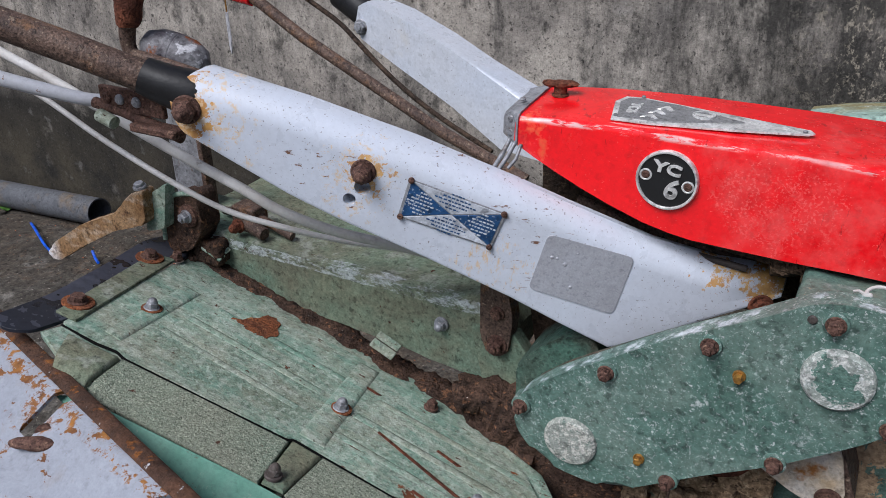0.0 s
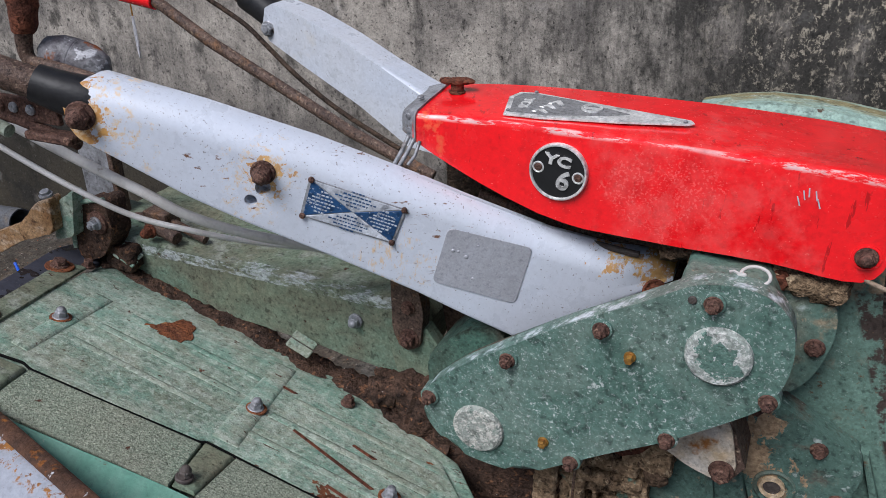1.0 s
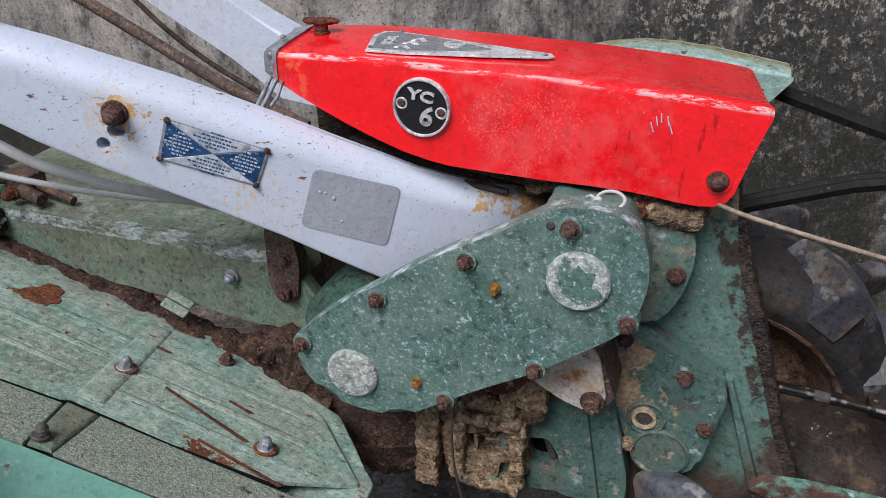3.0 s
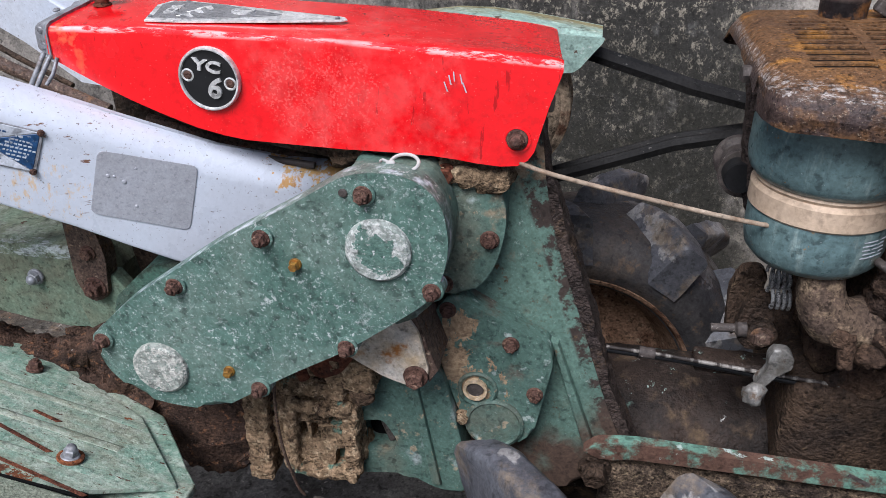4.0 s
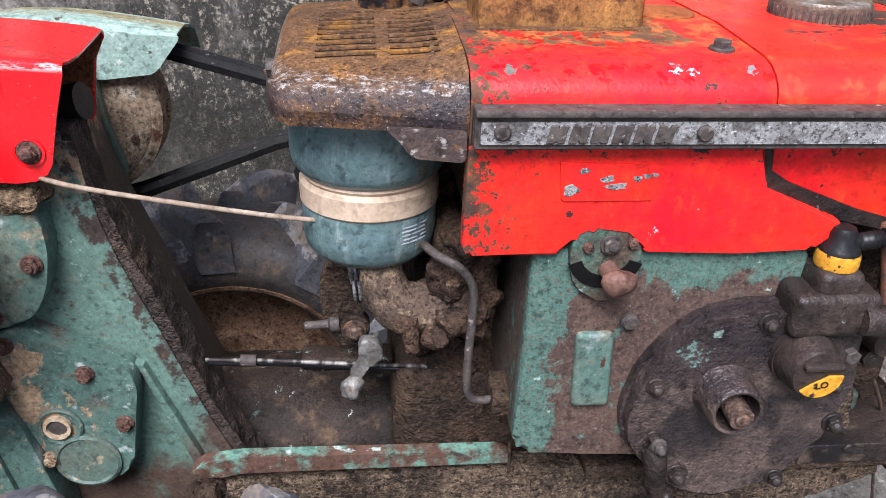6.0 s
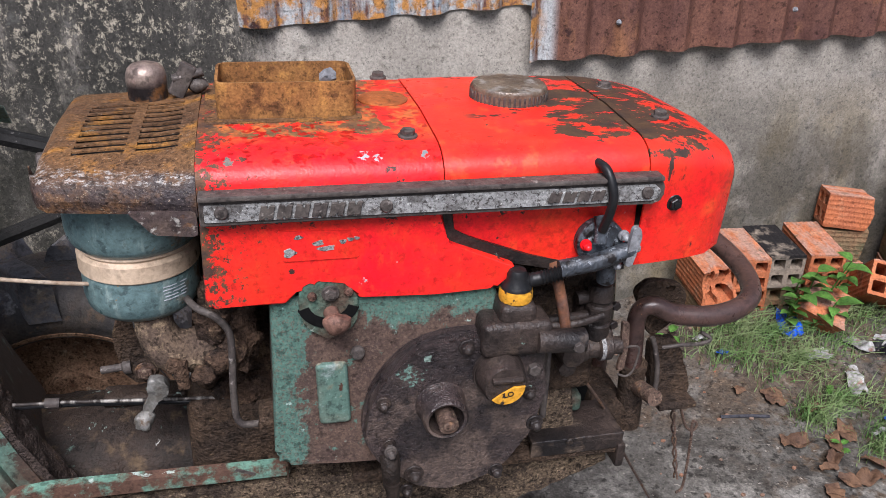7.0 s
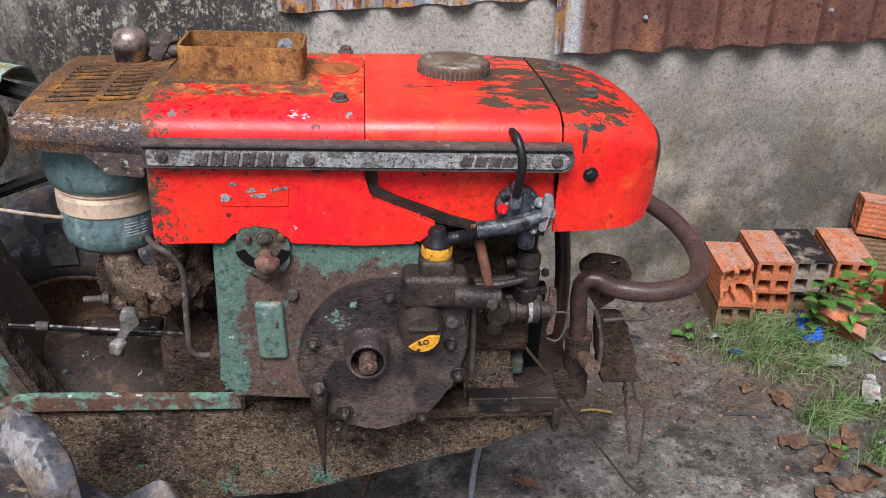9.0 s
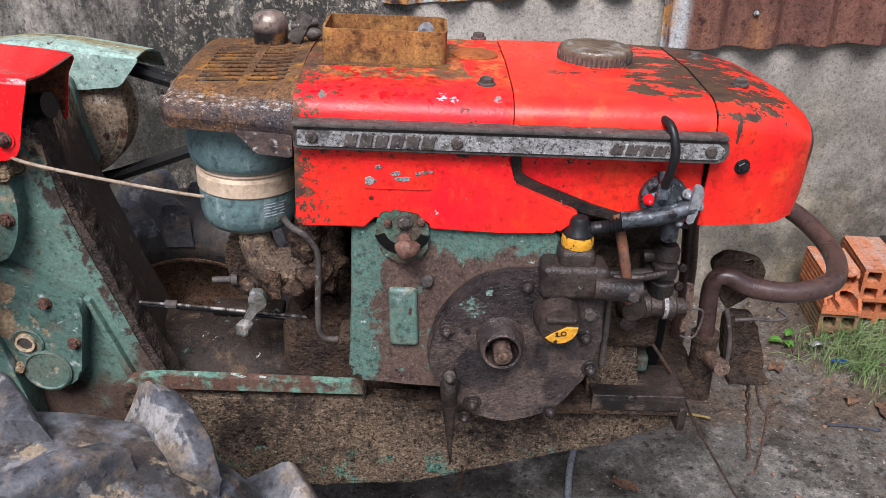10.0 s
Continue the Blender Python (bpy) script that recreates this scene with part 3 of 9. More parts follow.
rubber = material("worn_black_rubber", (0.040, 0.039, 0.041), 0.38, second=(0.060, 0.056, 0.054), vscale=14, layers=(
    dict(c=(0.22, 0.215, 0.21), s=11, lo=0.60, hi=0.62, r=0.5, off=43, d=7, rg=0.55, k=0.85), dict(c=(0.16, 0.11, 0.07), s=60, lo=0.58, hi=0.66, r=0.95, off=37, d=8, k=0.7),
    dict(c=(0.014, 0.013, 0.014), s=14, lo=0.54, hi=0.66, r=0.3, off=19, d=6, k=0.6),
    # last two patches on the near tyre only, painting the far one shade-dark
    dict(c=(0.12, 0.088, 0.062), s=12, lo=0.48, hi=0.64, r=0.95, d=9, rg=0.7, k=0.45, h=0.2), dict(c=(0.21, 0.22, 0.245), s=16, lo=0.46, hi=0.60, r=0.45, off=7, k=0.8, d=9, at=(("Y", 0.95, 0.85),)), dict(c=(0.30, 0.23, 0.15), s=26, lo=0.56, hi=0.60, r=0.9, k=0.8, d=10, rg=0.7, at=(("Y", 0.95, 0.85),), off=13)), bump=0.2, bscale=200)
belt_rubber = material("black_belt_rubber", (0.009, 0.009, 0.009), 0.7, second=(0.018, 0.017, 0.016), layers=(dict(c=(0.16, 0.15, 0.14), s=160, lo=0.66, hi=0.70, r=0.8, k=0.6),), bump=0.2)
# flat black that stands for deep shade in gaps and openings
shade_black = material("flat_black_for_shade", (0.004, 0.004, 0.004), 0.9, bump=0.0)
knob_pink = material("pinkish_grey_plastic", (0.21, 0.115, 0.085), 0.6, second=(0.12, 0.065, 0.05), vscale=50, layers=(dict(c=(0.10, 0.06, 0.05), s=90, lo=0.6, hi=0.68, r=0.8),), bump=0.15)
black = material("black_plastic", (0.014, 0.014, 0.015), 0.4, bump=0.05)
exhaust_mat = material("heat_stained_steel", (0.30, 0.23, 0.19), 0.42, metal=0.4, second=(0.13, 0.09, 0.085), vscale=30, layers=(dict(c=(0.02, 0.016, 0.016), s=30, lo=0.3, hi=0.5, r=0.5, at=(("Z", 0.966, 0.956),)), dict(c=(0.24, 0.11, 0.04), s=40, lo=0.56, hi=0.66, r=0.7)), bump=0.12)
cable_brown = material("dirty_cable", (0.36, 0.29, 0.22), 0.6, second=(0.22, 0.15, 0.10), vscale=60, bump=0.1)
cable_white = material("grimy_white_cable_sheath", (0.55, 0.54, 0.52), 0.5, second=(0.47, 0.45, 0.42), vscale=40, vary=0.06, layers=(dict(c=(0.24, 0.20, 0.16), s=70, lo=0.64, hi=0.72, r=0.8, k=0.6),), bump=0.04)
pale_lever = material("chipped_pale_grey_lever_paint", (0.42, 0.43, 0.46), 0.4, second=(0.36, 0.365, 0.39), vary=0.07, layers=(dict(c=(0.16, 0.08, 0.04), s=70, lo=0.64, hi=0.66, r=0.9, d=8),), bump=0.05)
teal = material("blue_green_enamel", (0.098, 0.155, 0.158), 0.35, second=(0.115, 0.175, 0.172), vscale=16, layers=(
    dict(c=(0.24, 0.31, 0.29), s=90, lo=0.56, hi=0.66, r=0.7, k=0.6, st=(1, 1, 0.2)), dict(c=(0.20, 0.15, 0.09), s=140, lo=0.66, hi=0.69, r=0.7, d=6), dict(c=(0.14, 0.095, 0.06), s=40, lo=0.55, hi=0.66, r=0.8, at=(("X", 0.44, 0.48),)), dict(c=(0.5, 0.55, 0.55), s=240, lo=0.68, hi=0.72, r=0.6)), bump=0.1, coat=0.15)
cream = material("cream_band", (0.52, 0.40, 0.29), 0.55, vary=0.12, second=(0.44, 0.33, 0.23), vscale=22, layers=(dict(c=(0.12, 0.08, 0.055), s=40, lo=0.52, hi=0.64, r=0.9, at=(("X", 0.43, 0.47),)),), bump=0.06)
pulley_mat = material("dusty_pulley_iron", speck=1.0, base=(0.33, 0.25, 0.17), rough=0.95, second=(0.23, 0.17, 0.115), vscale=16, layers=(dict(c=(0.10, 0.05, 0.03), s=30, lo=0.56, hi=0.64, r=0.8, d=8), dict(c=(0.42, 0.36, 0.28), s=50, lo=0.58, hi=0.66, r=0.9, d=8)), bump=0.3)
clay_splat = material("pale_tan_splashed_clay", speck=1.0, base=(0.62, 0.47, 0.30), rough=0.95, second=(0.48, 0.35, 0.21), vscale=40, layers=(dict(c=(0.62, 0.50, 0.35), s=200, lo=0.54, hi=0.62, r=0.95),), bump=0.25, bscale=200, coarse=0.6, cscale=90, vary=0.15)
edge_rust = material("orange_rust_on_dark_steel", (0.05, 0.03, 0.022), 0.75, second=(0.10, 0.05, 0.03), vscale=30, layers=(dict(c=(0.26, 0.10, 0.025), c2=(0.14, 0.055, 0.02), s=60, lo=0.58, hi=0.64, r=0.9, d=9), dict(c=(0.5, 0.5, 0.52), s=50, lo=0.66, hi=0.69, r=0.6)), bump=0.4)
rust_mud = material("rust_brown_crumbly_mud", speck=1.0, base=(0.095, 0.056, 0.038), rough=0.85, second=(0.042, 0.027, 0.021), vscale=26, layers=(dict(c=(0.20, 0.10, 0.055), s=110, lo=0.58, hi=0.64, r=0.95, d=8), dict(c=(0.02, 0.014, 0.012), s=60, lo=0.58, hi=0.66, r=0.9, off=6), dict(c=(0.5, 0.45, 0.4), s=260, lo=0.69, hi=0.72, r=0.6)), bump=0.9, bscale=260, coarse=1.2, cscale=120)
flap_rubber = material("blue_black_rubber", (0.055, 0.058, 0.075), 0.55, second=(0.042, 0.044, 0.058), vscale=20, vary=0.1, layers=(dict(c=(0.014, 0.014, 0.018), s=28, lo=0.60, hi=0.61, r=0.12, d=2, h=0.6), dict(c=(0.022, 0.024, 0.032), s=60, lo=0.40, hi=0.42, r=0.2, d=2, js=20, pt=(-0.705, 0.455, 0.713, 0.050)), dict(c=(0.16, 0.15, 0.14), s=200, lo=0.67, hi=0.7, r=0.7)), bump=0.05)
yellow = material("yellow_plastic", (0.75, 0.36, 0.03), 0.45, layers=(dict(c=(0.03, 0.02, 0.016), s=110, lo=0.60, hi=0.62, r=0.6, d=8),), bump=0.05)
brass = material("dull_brass", (0.45, 0.24, 0.05), 0.45, metal=0.6, second=(0.25, 0.12, 0.04), vscale=200, bump=0.1)
bronze = material("bronze_brown_lever", speck=0.8, base=(0.20, 0.105, 0.045), rough=0.55, second=(0.30, 0.19, 0.10), vscale=25, layers=(dict(c=(0.10, 0.05, 0.028), s=60, lo=0.56, hi=0.64, r=0.7, d=8, k=0.7), dict(c=(0.42, 0.33, 0.24), s=60, lo=0.50, hi=0.60, r=0.6, d=9, k=0.7, st=(0.5, 1, 1)), dict(c=(0.62, 0.60, 0.60), s=60, lo=0.35, hi=0.5, r=0.4, at=(("X", -0.960, -0.985),)),), bump=0.2)
white_far = material("pale_grey_white_paint_clean", (0.50, 0.54, 0.61), 0.34, second=(0.52, 0.54, 0.58), vary=0.08, layers=(
    dict(c=(0.05, 0.03, 0.025), s=150, lo=0.695, hi=0.715, r=0.7, h=-0.5), dict(c=(0.10, 0.07, 0.06), s=340, lo=0.675, hi=0.70, r=0.7, d=3, k=0.85), dict(c=(0.5, 0.45, 0.36), s=14, lo=0.62, hi=0.75, r=0.7, k=0.5)), bump=0.04, bscale=300, coat=0.15)
oily_green = material("black_grease_over_green", (0.018, 0.014, 0.012), 0.55, second=(0.045, 0.031, 0.024), vscale=14, layers=(
    dict(c=(0.22, 0.33, 0.28), c2=(0.34, 0.42, 0.38), s=50, lo=0.62, hi=0.64, r=0.5, d=10, rg=0.75, crisp=1, at=(("Z", 0.480, 0.505), ("X", 0.50, 0.45))),
    dict(c=(0.10, 0.16, 0.13), s=16, lo=0.66, hi=0.69, r=0.5, d=9), dict(c=(0.45, 0.45, 0.42), s=60, lo=0.69, hi=0.72, r=0.5), dict(c=(0.10, 0.07, 0.045), s=30, lo=0.56, hi=0.66, r=0.9, off=5)), bump=0.5, bscale=220, coarse=1.0, cscale=70)
green_housing = material("green_housing_paint", (0.125, 0.205, 0.165), 0.42, second=(0.105, 0.175, 0.142), layers=(
    # first layer paints glints of grit as pale specks
    dict(c=(0.36, 0.42, 0.38), s=380, lo=0.64, hi=0.69, r=0.7, k=0.5, d=3), dict(c=(0.16, 0.14, 0.10), s=22, lo=0.56, hi=0.64, r=0.8, k=0.6, d=11, rg=0.78, off=27),
    dict(c=(0.42, 0.48, 0.44), s=40, lo=0.63, hi=0.65, r=0.6, d=11, rg=0.8, off=33),
    dict(c=(0.05, 0.036, 0.03), s=40, lo=0.46, hi=0.52, r=0.75, d=10, rg=0.7, h=0.3, lin=((0.94, 0, 0.34), 0.428, 0.9)),
    dict(c=(0.085, 0.055, 0.04), s=8, lo=0.40, hi=0.52, r=0.8, d=9, h=0.3, at=(("Z", 0.60, 0.52),)),
    dict(c=(0.045, 0.033, 0.027), s=30, lo=0.26, hi=0.40, r=0.6, d=9, at=(("Y", 0.778, 0.79),)),
    dict(c=(0.13, 0.085, 0.05), s=60, lo=0.60, hi=0.64, r=0.9, d=10, rg=0.78), dict(c=(0.36, 0.25, 0.16), s=60, lo=0.46, hi=0.54, r=0.95, d=9, h=0.3, at=(("Z", 0.79, 0.82),))), bump=0.14, bscale=240)
cock_grey = material("oily_blue_grey_metal", (0.095, 0.11, 0.13), 0.4, metal=0.3, second=(0.03, 0.03, 0.032), vscale=50, layers=(dict(c=(0.30, 0.33, 0.36), s=120, lo=0.58, hi=0.64, r=0.5), dict(c=(0.012, 0.01, 0.01), s=60, lo=0.55, hi=0.60, r=0.4, d=8)), bump=0.25)
burnt = material("burnt_dark_steel", (0.075, 0.055, 0.055), 0.45, metal=0.3, second=(0.12, 0.085, 0.07), vscale=40, layers=(dict(c=(0.45, 0.42, 0.38), s=130, lo=0.60, hi=0.68, r=0.35), dict(c=(0.22, 0.10, 0.03), s=30, lo=0.56, hi=0.66, r=0.8)), bump=0.25, bscale=300)
guard_green = material("pale_green_guard_paint", (0.30, 0.42, 0.36), 0.55, second=(0.25, 0.36, 0.31), vscale=14, layers=(dict(c=(0.24, 0.21, 0.11), s=30, lo=0.44, hi=0.56, r=0.95, d=9, st=(0.25, 1, 1), at=(("Y", 0.992, 1.02),)), dict(c=(0.55, 0.60, 0.55), s=120, lo=0.6, hi=0.68, r=0.8, k=0.7), dict(c=(0.10, 0.07, 0.05), s=40, lo=0.67, hi=0.70)), bump=0.2)
dirt = material("brown_road_dirt", speck=1.0, base=(0.16, 0.105, 0.066), rough=0.92, second=(0.085, 0.056, 0.038), vscale=20, layers=(dict(c=(0.30, 0.21, 0.13), s=34, lo=0.56, hi=0.68, r=0.95, d=9), dict(c=(0.03, 0.024, 0.02), s=24, lo=0.56, hi=0.66, r=0.6, off=4, d=8)), bump=0.6, bscale=200, coarse=1.0, cscale=80)

elbow_dirt = material("dark_fuzzy_road_dirt", (0.085, 0.052, 0.034), 0.9, second=(0.035, 0.023, 0.018), vscale=20, speck=1.0, layers=(dict(c=(0.24, 0.16, 0.10), s=26, lo=0.55, hi=0.66, r=0.95, d=10, rg=0.75, k=0.8), dict(c=(0.02, 0.015, 0.013), s=30, lo=0.56, hi=0.64, r=0.5, off=4, d=9, k=0.8)), bump=0.7, bscale=220, coarse=1.0, cscale=90)
neck_dirt = material("tan_dust_on_cast_iron", (0.125, 0.088, 0.062), 0.9, second=(0.06, 0.042, 0.034), vscale=22, speck=1.0, layers=(dict(c=(0.34, 0.25, 0.16), s=34, lo=0.52, hi=0.62, r=0.95, d=10, rg=0.75, k=0.85), dict(c=(0.03, 0.022, 0.019), s=36, lo=0.57, hi=0.64, r=0.5, off=4, d=9, k=0.8)), bump=0.35, bscale=240, coarse=0.25, cscale=90)

clay_dirt = material("tan_crumbled_dirt", (0.25, 0.175, 0.105), 0.95, second=(0.12, 0.08, 0.05), vscale=26, speck=1.0, layers=(dict(c=(0.40, 0.30, 0.19), s=60, lo=0.56, hi=0.64, r=0.95, d=9), dict(c=(0.04, 0.028, 0.022), s=50, lo=0.58, hi=0.64, r=0.9, off=4, d=9)), bump=0.6, bscale=260, coarse=0.9, cscale=110)
lug_rubber = material("worn_blue_grey_lug_rubber", (0.105, 0.108, 0.12), 0.42, second=(0.06, 0.06, 0.066), vscale=16, layers=(
    dict(c=(0.26, 0.25, 0.24), s=13, lo=0.575, hi=0.59, r=0.6, off=43, d=7, rg=0.55, k=0.9), dict(c=(0.22, 0.165, 0.11), s=12, lo=0.52, hi=0.62, r=0.95, off=7, d=9, rg=0.72, k=0.7),
    dict(c=(0.02, 0.019, 0.02), s=18, lo=0.58, hi=0.66, r=0.3, off=19, d=6, k=0.6)), bump=0.15, bscale=200)

# ---- shape helpers ----
def merge(*bms):
    out = bmesh.new()
    for b in bms:
        me = bpy.data.meshes.new("t")
        b.to_mesh(me)
        out.from_mesh(me)
        bpy.data.meshes.remove(me)
        b.free()
    return out


def mesh_of(name, bm, angle=38):
    bmesh.ops.recalc_face_normals(bm, faces=bm.faces)
    me = bpy.data.meshes.new(name)
    bm.to_mesh(me)
    bm.free()
    me.shade_smooth()
    me.set_sharp_from_angle(angle=radians(angle))
    return me


def even(ob):
    """Keeps flat faces flat beside rounded edges."""
    if len(ob.data.polygons) < 3000:
        md = ob.modifiers.new("normals", "WEIGHTED_NORMAL")
        md.keep_sharp = True


def part(name, bm, mat, parent, label="", angle=38):
    me = mesh_of(name, bm, angle)
    for m in (mat if isinstance(mat, (list, tuple)) else [mat]):
        me.materials.append(m)
    ob = new(name, me)
    ob.parent = parent
    even(ob)
    if label:
        ob["label"] = label
    return ob


def thing(name, bm, mat, label, category, group="", kind="", m=None, angle=38):
    ob = part(name, bm, mat, None, "", angle)
    if m is not None:
        ob.matrix_world = m
    return tagged(ob, label, category, group, kind)


def clone(src, name, parent, m):
    ob = new(name, src)
    ob.parent = parent
    ob.matrix_local = m
    return ob


def fillet(pts, r=0.01, n=4):
    """Rounds the corners of a closed outline."""
    out = []
    k = len(pts)
    for i in range(k):
        p, a, b = (Vector(pts[j % k]) for j in (i, i - 1, i + 1))
        u, v = a - p, b - p
        d = min(r, u.length * 0.45, v.length * 0.45)
        s, e = p + u.normalized() * d, p + v.normalized() * d
        for j in range(n + 1):
            t = j / n
            q = s * (1 - t) ** 2 + p * 2 * t * (1 - t) + e * t * t
            out.append((q[0], q[1]))
    return out


def bev(bm, edges, off, seg=2):
    if off > 0:
        bmesh.ops.bevel(bm, geom=list(edges), offset=off, segments=seg, affect="EDGES", profile=0.5, clamp_overlap=True)


def prism(pts, y0, y1, off=0.003, seg=2, both=False):
    """A plate: the outline in x, z, from y0 (towards the camera) to y1."""
    bm = bmesh.new()
    a = [bm.verts.new((x, y0, z)) for x, z in pts]
    b = [bm.verts.new((x, y1, z)) for x, z in pts]
    n = len(pts)
    f0, f1 = bm.faces.new(a), bm.faces.new(b[::-1])
    for i in range(n):
        bm.faces.new((a[i], b[i], b[(i + 1) % n], a[(i + 1) % n]))
    bev(bm, set(f0.edges) | (set(f1.edges) if both else set()), off, seg)
    return bm


def turned(bm, m):
    bmesh.ops.transform(bm, matrix=m, verts=bm.verts)
    return bm


XY = Matrix(((1, 0, 0, 0), (0, 0, 1, 0), (0, -1, 0, 0), (0, 0, 0, 1)))  # lays a prism flat: its outline in x, y; its front up


def slab(pts, z0, z1, off=0.003, seg=2):
    return turned(prism([(x, y) for x, y in pts], -z1, -z0, off, seg), XY)


def box(x0, x1, y0, y1, z0, z1, off=0.004, seg=2):
    bm = bmesh.new()
    bmesh.ops.create_cube(bm, size=1)
    for v in bm.verts:
        v.co = (x0 + (v.co.x + 0.5) * (x1 - x0), y0 + (v.co.y + 0.5) * (y1 - y0), z0 + (v.co.z + 0.5) * (z1 - z0))
    bev(bm, bm.edges[:], off, seg)
    return bm


def loft(rings, closed=True, caps=True):
    bm = bmesh.new()
    vs = [[bm.verts.new(p) for p in r] for r in rings]
    n = len(rings[0])
    for a, b in zip(vs, vs[1:]):
        for i in range(n if closed else n - 1):
            j = (i + 1) % n
            bm.faces.new((a[i], a[j], b[j], b[i]))
    if caps and closed:
        bm.faces.new(vs[0][::-1])
        bm.faces.new(vs[-1])
    return bm


def spline(pts, n=6):
    P = [Vector(p) for p in pts]
    P = [P[0] * 2 - P[1]] + P + [P[-1] * 2 - P[-2]]
    out = []
    for a, b, c, d in zip(P, P[1:], P[2:], P[3:]):
        for i in range(n):
            t = i / n
            out.append(0.5 * ((2 * b) + (c - a) * t + (2 * a - 5 * b + 4 * c - d) * t * t + (3 * b - a - 3 * c + d) * t ** 3))
    return out + [P[-2]]


def tube(pts, r, seg=14, n=0, caps=True):
    P = spline(pts, n) if n else [Vector(p) for p in pts]
    rr = r if callable(r) else (lambda t: r)
    up = None
    rings = []
    for i, p in enumerate(P):
        d = (P[min(i + 1, len(P) - 1)] - P[max(i - 1, 0)]).normalized()
        if up is None:
            up = d.orthogonal().normalized()
        up = (up - d * up.dot(d)).normalized()
        side = d.cross(up)
        q = rr(i / max(1, len(P) - 1))
        rings.append([p + (up * math.cos(a) + side * math.sin(a)) * q for a in (2 * math.pi * k / seg for k in range(seg))])
    return loft(rings, True, caps)


def lathe(prof, o=(0, 0, 0), axis="y", seg=32, caps=True):
    """Turned shape: (radius, place along the axis)."""
    rings = []
    for r, h in prof:
        ring = []
        for k in range(seg):
            a = 2 * math.pi * k / seg
            u, v = r * math.cos(a), r * math.sin(a)
            q = {"y": (u, h, v), "z": (u, v, h), "x": (h, u, v)}[axis]
            ring.append(Vector(o) + Vector(q))
        rings.append(ring)
    return loft(rings, True, caps)


def dense(bm, size):
    for _ in range(7):
        es = [e for e in bm.edges if e.calc_length() > size]
        if not es:
            break
        bmesh.ops.subdivide_edges(bm, edges=es, cuts=1, use_grid_fill=True)
    bmesh.ops.triangulate(bm, faces=[f for f in bm.faces if len(f.verts) > 4])
    return bm


def lumpy(bm, amp, scale, seed=0.0, flat=None):
    bm.normal_update()
    off = Vector((seed, seed * 1.7, seed * 0.6))
    for v in bm.verts:
        k = noise.fractal(v.co * scale + off, 0.9, 2.1, 4) * amp
        v.co += v.normal * k
    return bm


def blob(o, size, amp=0.15, scale=30, sub=3, seed=0.0):
    bm = bmesh.new()
    bmesh.ops.create_icosphere(bm, subdivisions=sub, radius=1)
    for v in bm.verts:
        q = Vector((v.co.x * size[0], v.co.y * size[1], v.co.z * size[2])) + Vector(o)
        v.co = q + v.co * noise.fractal(q * scale + Vector((seed, 0, seed)), 0.9, 2.0, 4) * amp * min(size)
    return bm


def baked(ob):
    """Bakes an object's modifiers into its mesh."""
    dg = bpy.context.evaluated_depsgraph_get()
    me = bpy.data.meshes.new_from_object(ob.evaluated_get(dg))
    ob.modifiers.clear()
    ob.data = me
    me.shade_smooth()
    me.set_sharp_from_angle(angle=radians(36))
    even(ob)
    return ob


def carve(ob, bm):
    bpy.context.view_layer.update()
    cut = new("cut", mesh_of("cut", bm))
    md = ob.modifiers.new("b", "BOOLEAN")
    md.operation, md.object, md.solver = "DIFFERENCE", cut, "EXACT"
    cut.matrix_world = ob.matrix_world
    baked(ob)
    bpy.data.objects.remove(cut)
    return ob


def letters(text, size, depth, fat=0.012):
    cu = bpy.data.curves.new("text", "FONT")
    cu.body, cu.size, cu.extrude, cu.align_x, cu.align_y = text, size, depth, "CENTER", "CENTER"
    cu.offset = size * fat
    ob = new("text", cu)
    me = bpy.data.meshes.new_from_object(ob.evaluated_get(bpy.context.evaluated_depsgraph_get()))
    bpy.data.objects.remove(ob)
    bm = bmesh.new()
    bm.from_mesh(me)
    return turned(bm, Matrix.Rotation(radians(90), 4, "X"))


def hex_bolt(r=0.0075, h=0.006, washer=True, dome=False, socket=False):
    """A bolt head that faces -y, its seat at y = 0."""
    prof = []
    bms = []
    if washer:
        bms.append(lathe([(r * 1.32, 0.001), (r * 1.32, -0.0014), (r * 1.22, -0.0022), (r * 0.5, -0.0022)], seg=20))
    k = 6
    w = -0.002 if washer else 0.0005
    rings = []
    for rad, y in ((r, w), (r, w - h * 0.85), (r * 0.86, w - h)):
        rings.append([(rad * math.cos(2 * math.pi * (i + 0.25) / k), y, rad * math.sin(2 * math.pi * (i + 0.25) / k)) for i in range(k)])
    bms.append(loft(rings))
    if dome:
        bms.append(lathe([(r * 0.86, w - h * 0.9)] + [(r * 0.80 * math.cos(a), w - h * 0.95 - r * 0.80 * math.sin(a)) for a in (0.0, 0.3, 0.6, 0.9, 1.2, 1.5)], seg=20))
    if socket:
        bms.append(lathe([(r * 0.45, w - h * 0.9), (r * 0.45, w - h * 1.35), (r * 0.3, w - h * 1.4)], seg=12))
    return merge(*bms)


BOLTS = {}


